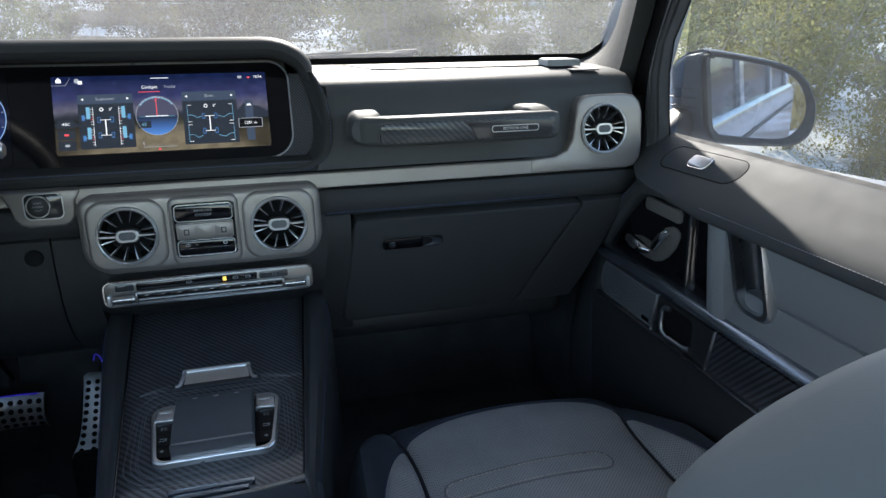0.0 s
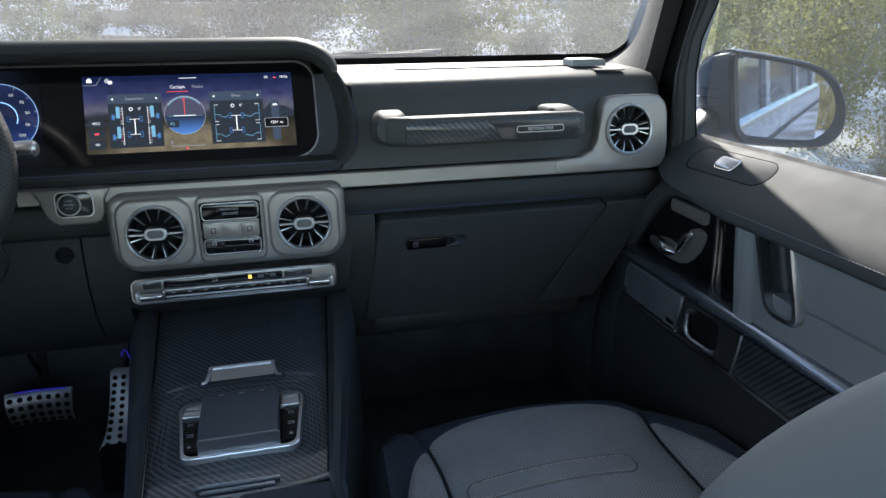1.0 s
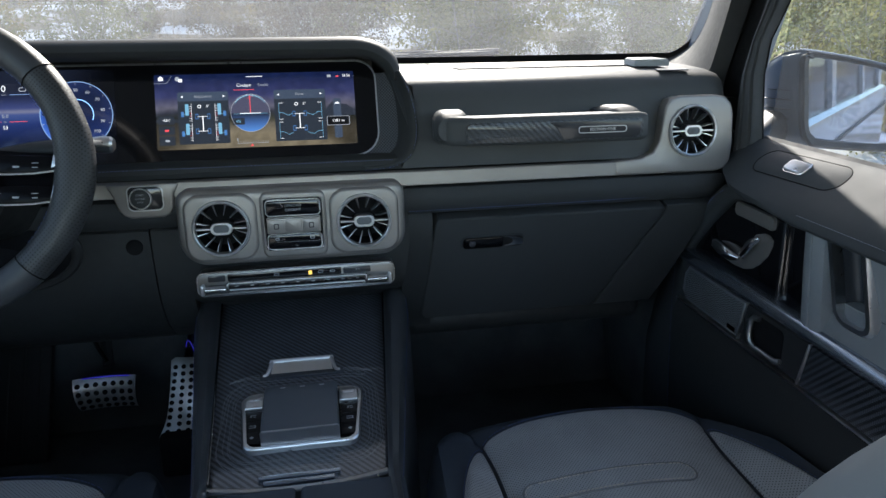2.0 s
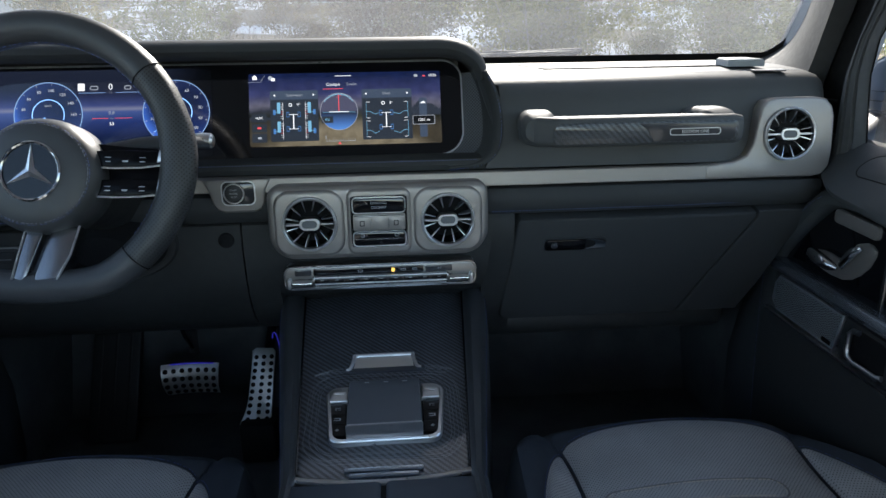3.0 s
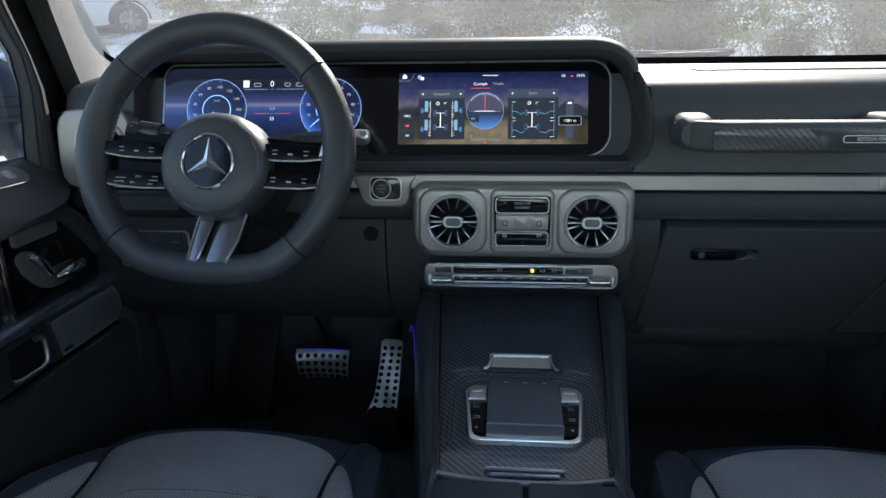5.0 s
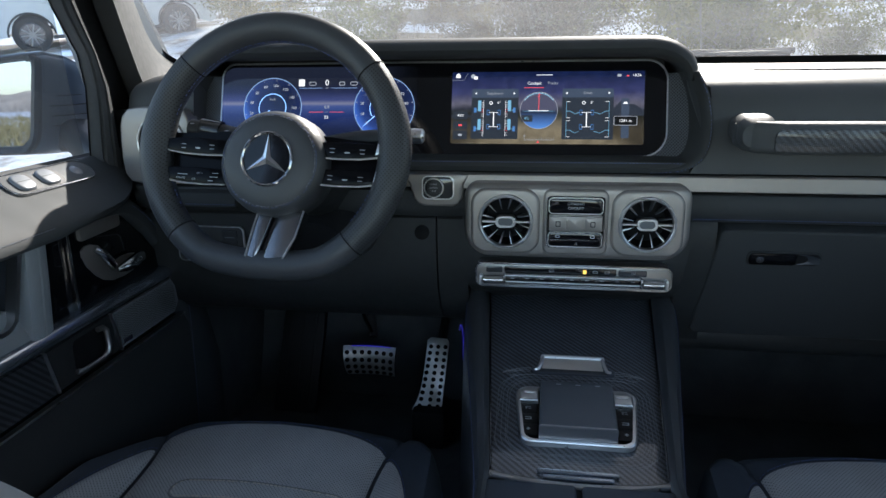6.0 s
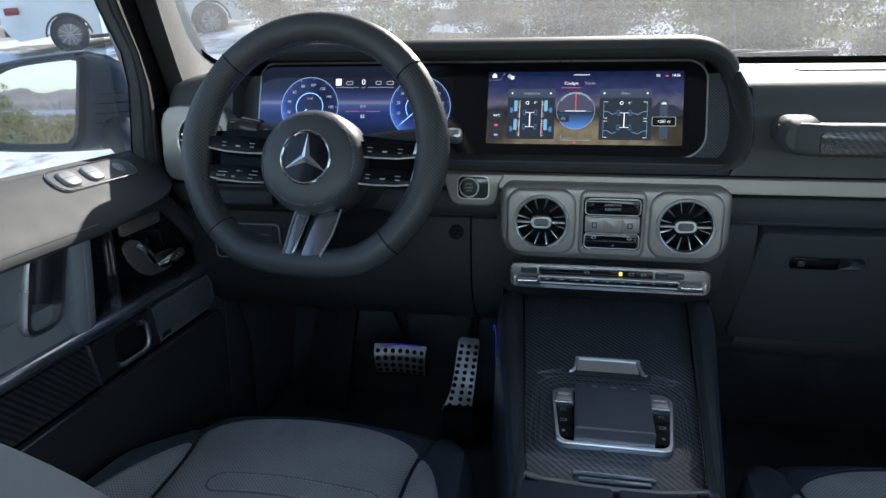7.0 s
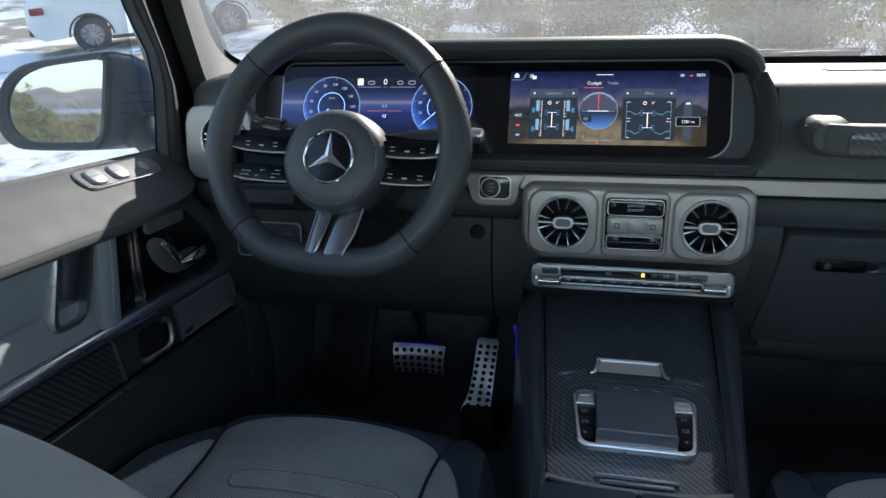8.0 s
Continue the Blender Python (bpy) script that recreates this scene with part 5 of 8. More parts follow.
body = [hring(0.205, 0.010, 1.4750, 0.010, 0.014), hring(0.212, 0.000, 1.4745, 0.017, 0.0185), hring(0.226, -0.008, 1.4738, 0.0195, 0.0205), hring(0.258, -0.012, 1.4725, 0.0195, 0.0205)]
body += [hring(x, -0.012, 1.4725, 0.0195, 0.0205) for x in (0.35, 0.45, 0.505)] + [hring(0.516, -0.010, 1.4725, 0.017, 0.018), hring(0.521, -0.006, 1.4725, 0.010, 0.012)]
part("grip", loft(body), LEATHER_TOP, grab, "padded dark grip")
for xs, xe, wide in ((0.227, 0.236, 0.024), (0.488, 0.484, 0.024)):
    rs = []
    for t in np.linspace(0, 1, 9):
        y = -0.022 + 0.092 * t
        zc = 1.476 + 0.006 * math.sin(t * math.pi)
        hh = 0.021 - 0.004 * t if t > 0.1 else 0.015
        rs.append([(xs + (xe - xs) * t + p[0], y, zc + p[1]) for p in rrect(2 * wide * (0.82 if t < 0.1 else 1), 2 * hh, 0.013, 5)])
    part("mount", loft(rs), LEATHER_TOP, grab, "rounded mount")
hm = face(0.376, -0.0322, 1.471, 0)
part("carbon_inlay", prism(rrect(0.262, 0.029, (0.006, 0.008, 0.008, 0.010), 4), hm, 0.003, 0.0008), CARBON_TRIM, grab, "woven carbon inlay")
part("badge", prism([(0.006, -0.0125), (0.116, -0.0125), (0.122, -0.008), (0.122, 0.008), (0.116, 0.0125), (-0.016, 0.0125), (-0.004, 0.004)], hm @ pose(0.004, 0, 0.001), 0.002, 0.0006), SMOKED, grab, "polished dark badge plate")
part("badge_frame", ringplate(rrect(0.073, 0.0098, 0.004, 5, 0.068, 0.0), rrect(0.071, 0.0078, 0.003, 5, 0.068, 0.0), hm @ pose(0, 0, 0.0016), 0.0005), ALU, grab, "", 0)
lettering("EDITION ONE", 0.0062, hm @ pose(0.068, 0.0, 0.0018), ALU, grab)

# ---------------------------------------------------------------- small things on the pad
sens = thing("dash_sensor", (0.60, 0.16, 1.553), "flat grey sensor cover on the dash pad", "sensor")
part("cover", prism([(-0.028, -0.030), (0.030, -0.038), (0.026, 0.016), (-0.024, 0.020)], pose(0.600, 0.175, 1.567, 3, 0, 0), 0.012, 0.005, 3), LEATHER_GREY, sens)
part("grille", block(0.05, 0.018, 0.002, pose(0.620, 0.108, 1.5478, 6, 0, -4), 0.0006, 1), MESH, sens)

# ---------------------------------------------------------------- centre console
console = thing("centre_console", (0, -0.25, FLOOR_Z), "carbon topped centre console between the seats", "console")


def con_z(y):
    return 1.1825 + 0.187 * y if y > -0.30 else 1.1825 - 0.0561


def con_w(y):
    return 0.121 + 0.079 * y if y > -0.30 else 0.0975


def flank(y):
    """How far the padded flanks spread: slimmer towards the rear."""
    return min(1.0, max(0.40, 1 - (0.03 - y) * 1.7))


def con_point(u, y, up=0.0):
    w = con_w(y)
    return Vector((u * w, y, con_z(y) + up - 0.004 * u * u))


ys = (0.12, -0.2975)
part("carbon_top", sheet(lambda u, v: con_point(2 * u - 1, ys[0] + (ys[1] - ys[0] + 0.014 * (2 * u - 1) ** 2) * v), 8, 20, (0, 0, -0.02)), CARBON, console, "dark woven carbon top")
for s in (-1, 1):
    rings = []
    for y in np.linspace(0.16, -0.50, 24):
        w, z = con_w(y), con_z(y)
        pts = ((0.000, -0.03), (0.000, 0.004), (0.004, 0.012), (0.012, 0.016), (0.026, 0.013), (0.034, 0.004), (0.038, -0.010), (0.041, -0.04), (0.045, -0.16), (0.05, FLOOR_Z - z), (0.0, FLOOR_Z - z))
        rings.append([(s * (w + a * flank(y)), y, z + b) for a, b in pts])
    part("side_rail", loft(rings), RAIL, console, "padded black leather flank")
    part("side_edge", tube([(s * (con_w(y) - 0.001), y, con_z(y) + 0.0035) for y in np.linspace(0.11, -0.285, 14)], 0.0016, 6), DARK_CHROME, console)
    stitches([(s * (con_w(y) + 0.0372 * flank(y)), y, con_z(y) - 0.005) for y in np.linspace(0.12, -0.45, 20)], console, THREAD_BLUE)
part("blue_light", tube(smoothline([(-0.1655, -0.010, 1.180), (-0.1660, 0.002, 1.183), (-0.1662, 0.020, 1.174), (-0.1664, 0.037, 1.154), (-0.1668, 0.045, 1.132), (-0.1675, 0.047, 1.105)]), 0.0008, 6), glow("blue_light_strip", (0.06, 0.05, 0.9), 0.05), console, "faint blue light strip")
# lip at the rear of the carbon and the lidded box
lip = [(u * 0.0975, -0.2915 - 0.0120 * (1 - u * u), 1.1290 - 0.001 * (1 - u * u)) for u in np.linspace(-1, 1, 15)]
part("rear_lip", tube(lip, 0.0045, 8), ALU, console, "satin metal lip")
for k in range(2):
    part("rear_insert", prism(rrect(0.090 - 0.012 * k, 0.0055, 0.001, 4), pose(0, -0.2830 - 0.0085 * k, 1.1335 - 0.0014 * k, 10.5, 0, 0), 0.004, 0.0008), LEDGE, console, "dark satin insert bar")
for s in (-1, 1):
    part("armrest_lid", box(min(s * 0.0012, s * 0.110), max(s * 0.0012, s * (0.115 if s > 0 else 0.110)), -0.80, -0.3060, 1.05, 1.136, 0.007, 4), LEATHER_NAVY, console, "navy leather armrest lid")
    stitches([(s * 0.102, -0.318, 1.1362), (s * 0.102, -0.7, 1.1362)], console, THREAD_BLUE)
part("lid_gap", block(0.006, 0.46, 0.05, pose(0, -0.545, 1.1085)), RUBBER, console)
part("storage_box", box(-0.115, 0.115, -0.80, -0.325, FLOOR_Z, 1.065, 0.01), PLASTIC, console)
part("front_well", box(-0.118, 0.118, 0.10, 0.20, 1.10, 1.225, 0.01), PLASTIC, console)


def on_console(x, y, up=0.0):
    return pose(x, y, con_z(y) + up, math.degrees(math.atan(0.187)), 0, 0)


# roller handle
roll = thing("console_handle", (0, -0.095, con_z(-0.095)), "satin silver handle on the carbon console lid", "handle")
rm = on_console(0, -0.0905, 0.0)
part("foot_plate", prism(rrect(0.098, 0.010, 0.004, 4, 0, -0.011), rm @ pose(0, 0, 0.0030), 0.005, 0.0015, 3), CUP, roll, "dark slot plate")
part("grip", sheet(lambda u, v: rm @ Vector(((2 * u - 1) * (0.0415 - 0.003 * v), -0.0095 + 0.0215 * v, 0.0025 + 0.0052 * v)), 4, 6, (0, 0, -0.004)), ALU, roll, "satin silver grip")
part("grip_rim", tube(smoothline([rm @ Vector(q) for q in ((-0.0505, -0.0125, 0.0040), (-0.0460, -0.0115, 0.0055), (-0.0430, -0.004, 0.0075), (-0.0400, 0.010, 0.0088), (-0.0360, 0.0125, 0.0094), (0.0360, 0.0125, 0.0094), (0.0400, 0.010, 0.0088), (0.0430, -0.004, 0.0075), (0.0460, -0.0115, 0.0055), (0.0505, -0.0125, 0.0040))], 4), 0.0025, 8), ALU, roll, "raised silver rim")
for sx in (-1, 1):
    part("ear", prism(rrect(0.012, 0.009, 0.003, 4, sx * 0.0500, -0.0115), rm @ pose(0, 0, 0.0050), 0.005, 0.0015, 2), CUP, roll, "dark end ear")
# fine engraved lines in the carbon round the controller
engraved = bmesh.new()
for grow, r, wob in ((-0.016, 0.030, 0.0), (-0.010, 0.032, 0.002), (0.0, 0.034, 0.003), (0.008, 0.036, 0.003), (0.014, 0.040, 0.002)):
    line = []
    for x, y in rrect(0.180 + grow, 0.150 + grow, r, 10):
        w = 1 + wob * 14 * noise.noise((x * 30, y * 30, grow * 200))
        line.append(on_console(0, -0.188, 0.0) @ Vector((x * min(w, 1.04), y * w, 0.0002 - 2.2 * (abs(x) / 6) ** 2)))
    tube(line, 0.00024, 4, True, engraved)
for sx in (-1, 1):
    for k in range(3):
        tube([on_console(0, -0.100 - 0.003 * k, 0.0) @ Vector((sx * x, y + 0.002 * k * math.sin(x * 90), 0.0003)) for x, y in ((0.050, 0.004), (0.062, 0.006), (0.074, 0.003), (0.086, -0.002), (0.094, -0.006))], 0.00024, 4, False, engraved)
    for rx, ry in ((0.0075, 0.0055), (0.0050, 0.0036)):
        tube([on_console(0, -0.108, 0.0) @ Vector((sx * 0.080 + x * (1 + 0.2 * math.sin(y * 1500)), y, 0.0003)) for x, y in ellipse(rx, ry, 14)], 0.00024, 4, True, engraved)
part("engraving", engraved, DIM_PRINT, console, "fine engraved line drawing", 0)
# touch controller
ctl = thing("touch_controller", (0, -0.19, con_z(-0.19)), "dark touch controller pad in silver frame with buttons", "controller")
cm = on_console(0.0015, -0.190, 0.0)
def trapeze(g, n=5):
    """The controller's outline, wider at the front of the car, less a margin g."""
    r = 0.016 - g * 0.7
    out = []
    for (x, y), a0 in (((-0.068 + g, -0.0532 + g), 180), ((0.069 - g, -0.0532 + g), 270), ((0.0765 - g, 0.0495 - g), 0), ((-0.0755 + g, 0.0495 - g), 90)):
        sx, sy = (1 if x < 0 else -1), (1 if y < 0 else -1)
        out += [(x + sx * r + r * math.cos(radians(a0 + 90 * k / n)), y + sy * r + r * math.sin(radians(a0 + 90 * k / n))) for k in range(n + 1)]
    return out


part("frame", ringplate(trapeze(0.0), trapeze(0.0050), cm @ pose(0, 0, 0.0070), 0.008, 0.0018), ALU, ctl, "satin silver frame")
part("bed", prism(trapeze(0.0040), cm @ pose(0, 0, 0.0035), 0.004), PIANO, ctl)
for s in (-1, 1):
    part("shoulder", prism([(s * 0.0465, 0.0445), (s * 0.064, 0.0445), (s * 0.0715, 0.037), (s * 0.0700, 0.0185), (s * 0.0465, 0.0185)], cm @ pose(0, 0, 0.0100), 0.009, 0.0030, 3), ALU, ctl, "satin silver shoulder")
    part("shoulder_key", prism(rrect(0.017, 0.0075, 0.0034, 5, s * 0.0580, 0.0350), cm @ pose(0, 0, 0.0112), 0.004, 0.0012, 2), ALU, ctl, "polished rocker key")
    for k in range(3):
        yk = 0.0085 - k * 0.0190
        xk = 0.0590 - 0.0006 * k
        part("button", prism(rrect(0.0222, 0.0188, 0.0015, 4, s * xk, yk), cm @ pose(0, 0, 0.0048), 0.003, 0.0005), KEY, ctl, "black button")
        for w, h, ox, oy in (((0.0070, 0.0014, 0, 0.0016), (0.0020, 0.0032, -0.0024, -0.0006), (0.0034, 0.0012, 0.0020, -0.0016)), ((0.0080, 0.0010, 0, 0.0018), (0.0080, 0.0010, 0, -0.0018), (0.0016, 0.0026, 0.0032, 0)), ((0.0046, 0.0016, 0, 0), (0.0018, 0.0044, 0, 0), (0.0026, 0.0026, 0, 0)))[k]:
            part("button_mark", prism(rrect(w, h, min(w, h) * 0.3, 3, s * xk + ox, yk + oy), cm @ pose(0, 0, 0.0051), 0.0002), PALE_PRINT if k else DIM_PRINT, ctl, "", 0)
pad = []
for yy, h in ((0.041, 0.010), (0.0405, 0.0195), (0.0375, 0.0255), (0.032, 0.0280), (0.018, 0.0292), (-0.010, 0.0300), (-0.040, 0.0294), (-0.0473, 0.0282)):
    pad.append([cm @ Vector((x, yy, z)) for x, z in ((-0.0450, 0.003), (-0.0450, h - 0.004), (-0.0435, h - 0.0008), (-0.041, h), (0.041, h), (0.0435, h - 0.0008), (0.0450, h - 0.004), (0.0450, 0.003))])
part("touch_pad", loft(pad), TOUCH, ctl, "matt dark touch pad")
nose = [[cm @ Vector((x, yy, z)) for x, z in ((-0.0455, 0.003), (-0.0455, h - 0.003), (-0.0430, h), (0.0430, h), (0.0455, h - 0.003), (0.0455, 0.003))] for yy, h in ((-0.0470, 0.0284), (-0.0482, 0.0274), (-0.0478, 0.0140), (-0.0476, 0.004))]
part("front_face", loft(nose), ALU, ctl, "satin silver front face")
for k, x in enumerate((-0.022, 0.002, 0.026)):
    part("pad_mark", block(0.006, 0.0016, 0.0003, cm @ pose(x, 0.0285, 0.0288)), PALE_PRINT, ctl, "", 0)

# ---------------------------------------------------------------- pedals
brake = thing("brake_pedal", (-0.395, 0.30, 0.93), "brushed metal brake pedal with black rubber studs", "pedal")


def brake_point(u, v, up=0.0):
    a = radians(-40 + 76 * v)
    r = 0.064 + up
    return Vector((-0.395 + (u - 0.5) * (0.112 - 0.010 * (1 - v)), 0.357 - r * math.cos(a) - 0.006 * (2 * u - 1) ** 2, 0.968 + r * math.sin(a) * 0.85))


part("plate", sheet(lambda u, v: brake_point(u, v), 10, 10, (0, 0.006, -0.004)), PEDAL, brake, "brushed metal plate")
for r in range(4):
    for c in range(7):
        u, v = 0.07 + 0.86 * c / 6, 0.14 + 0.22 * r
        p, q = brake_point(u, v, -0.001), brake_point(u, v, 0.0022)
        part("stud", tube([p, q], [0.0052, 0.0044], 10), RUBBER, brake)
part("arm", tube([(-0.400, 0.35, 1.0), (-0.415, 0.40, 1.06), (-0.43, 0.43, 1.14)], 0.010, 8), PLASTIC, brake)
part("pushrod", tube([(-0.400, 0.345, 1.012), (-0.418, 0.36, 1.035), (-0.432, 0.375, 1.062)], 0.0042, 8), DARK_CHROME, brake, "thin metal rod")
# A glowing line stands in for the blue glint on the pedal's top edge.
part("blue_glint", tube([brake_point(u, 0.985, 0.0008) for u in np.linspace(0.15, 0.9, 8)], 0.0009, 6), glow("blue_glint_glow", (0.03, 0.02, 0.8), 0.08), brake, "glowing blue line for a glint on the edge")
gas = thing("accelerator_pedal", (-0.262, 0.28, 0.88), "brushed metal accelerator pedal with black rubber studs", "pedal")
gpm = pose(-0.2565, 0.276, 0.955, 62, 0, 0)
left_edge = smoothline([(-0.0405, -0.072, 0), (-0.0300, -0.050, 0), (-0.0245, -0.028, 0), (-0.0205, 0.005, 0), (-0.0180, 0.040, 0), (-0.0165, 0.071, 0)], 4)
gx = [(0.0205, -0.0710), (0.0283, 0.068), (0.0235, 0.0748), (-0.0085, 0.0765)] + [(p.x, p.y) for p in left_edge[::-1]]
part("plate", prism(gx[::-1], gpm, 0.008, 0.0015, 2), PEDAL, gas, "brushed metal plate")
for r in range(10):
    for c in range(3):
        f = r / 9
        xx = -0.0225 + 0.0135 * f - 0.003 * (1 - f) ** 3 * (c == 0) + (0.0172 - 0.0022 * f) * c
        yy = -0.063 + 0.0134 * r
        part("stud", lathe([(0, 0.0022), (0.0040, 0.0020), (0.0046, 0.0), (0.0046, -0.002)], gpm @ pose(xx + 0.001, yy, 0), 10), RUBBER, gas)
part("heel", box(-0.295, -0.225, 0.22, 0.30, FLOOR_Z, 0.90, 0.01), PLASTIC, gas)
part("arm", tube([(-0.25, 0.32, 0.98), (-0.25, 0.40, 1.02), (-0.25, 0.45, 1.04)], 0.010, 8), PLASTIC, gas)
rest = thing("foot_rest", (-0.58, 0.36, FLOOR_Z), "black rubber foot rest in the driver's footwell", "foot rest")
part("plate", block(0.10, 0.02, 0.26, pose(-0.58, 0.39, 0.93, -30, 0, 0), 0.006), PLASTIC, rest)
for x in (-0.61, -0.58, -0.55):
    part("rib", block(0.006, 0.006, 0.22, pose(x, 0.378, 0.925, -30, 0, 0), 0.002), PLASTIC, rest)

# ---------------------------------------------------------------- steering wheel
WHEEL_TILT = 19.0
wheel = thing("steering_wheel", (-0.400, -0.108, 1.455), "black leather steering wheel with chrome three-armed emblem", "steering wheel")
WM = face(-0.399, -0.108, 1.464, WHEEL_TILT) @ pose(0, 0, 0, 0, 0, -2.5)
WR = 0.1638


def rim_point(a):
    x, y = WR * math.cos(a), WR * math.sin(a)
    if y < 0:
        y *= 0.985
    low = -WR * 0.955
    if y < low + 0.018:
        t = (low + 0.018 - y)
        y = low + 0.018 - 0.030 * (1 - math.exp(-t / 0.030)) * 0.75
    return x, y


N = 96
angles = [2 * math.pi * k / N for k in range(N)]
rim = []
for a in angles:
    x, y = rim_point(a)
    ca, sa = math.cos(a), math.sin(a)
    fat = 0.0200 + 0.0022 * max(0, math.cos(4 * a - 0.0)) * (abs(ca) > 0.55)
    ring = []
    for k in range(14):
        b = 2 * math.pi * k / 14
        ring.append(WM @ Vector((x + ca * fat * math.cos(b), y + sa * fat * math.cos(b), 0.0200 * math.sin(b))))
    rim.append(ring)


def rim_arc(i0, i1, m, nm, label=""):
    idx = [i % N for i in range(i0, i1 + 1)]
    return part(nm, loft([rim[i] for i in idx]), m, wheel, label)


rim_arc(11, 37, RIM_LEATHER, "rim_top", "smooth black leather rim")
rim_arc(37, 60, RIM_PERF, "rim_grip", "perforated black leather grip")
rim_arc(60, 84, RIM_LEATHER, "rim_bottom", "smooth black leather flat bottom rim")
rim_arc(84, 107, RIM_PERF, "rim_grip", "perforated black leather grip")
for i in (11, 37, 60, 84):
    c = [WM @ Vector((*rim_point(angles[i % N]), 0))][0]
    ring = [c + (p - c) * 1.012 for p in rim[i % N]]
    part("rim_seam", tube(ring, 0.0009, 5, True), RUBBER, wheel)
inner = []
for a in angles:
    x, y = rim_point(a)
    inner.append(WM @ Vector((x - math.cos(a) * 0.0202, y - math.sin(a) * 0.0202, 0.0035)))
stitches(inner[8:42], wheel, THREAD_BLUE, 0.004, 0.0022, 0.0006)
stitches(inner[42:58], wheel, THREAD_BLUE, 0.004, 0.0022, 0.0006)
stitches(inner[86:] + inner[:8], wheel, THREAD_BLUE, 0.004, 0.0022, 0.0006)
# hub
part("airbag_cover", lathe([(0, 0.034), (0.030, 0.0335), (0.044, 0.032), (0.052, 0.0285), (0.0555, 0.026), (0.0605, 0.018), (0.063, 0.004), (0.064, -0.02), (0.050, -0.045)], WM @ pose(0.006, -0.018, -0.006), 56, squash=(1.15, 1.11)), RIM_LEATHER, wheel, "round black leather airbag cover")
stitches([WM @ Vector((0.006 + 0.0530 * 1.15 * math.cos(a), -0.018 + 0.0530 * 1.11 * math.sin(a), -0.006 + 0.0284)) for a in np.linspace(0, 2 * math.pi, 90)], wheel, THREAD)
ring = [WM @ Vector((0.006 + 0.0545 * 1.15 * math.cos(a), -0.018 + 0.0545 * 1.11 * math.sin(a), 0.0216)) for a in np.linspace(0, 2 * math.pi, 60)]
stitches(ring, wheel, THREAD_BLUE, 0.003, 0.0016, 0.0004)
em = WM @ pose(0.0055, -0.0165, 0.0280) @ Matrix.Diagonal((1.03, 1.07, 1.0, 1.0))
part("emblem_ring", lathe([(0.0335, -0.002), (0.0332, 0.002), (0.0315, 0.0032), (0.0300, 0.002), (0.0298, -0.002)], em, 48), CHROME, wheel, "chrome ring")
part("emblem_field", lathe([(0, 0.0006), (0.0300, 0.0004), (0.0300, -0.002)], em, 40), PIANO, wheel)
star = bmesh.new()
apex = star.verts.new(em @ Vector((0, 0, 0.0042)))
ringv = []
for k in range(6):
    a = radians(90 + 60 * k)
    r = 0.0302 if k % 2 == 0 else 0.0058
    ringv.append(star.verts.new(em @ Vector((r * math.cos(a), r * math.sin(a), 0.0012))))
for k in range(6):
    star.faces.new((apex, ringv[k], ringv[(k + 1) % 6]))
part("emblem_star", fix(star), CHROME, wheel, "chrome three-armed emblem", 0)
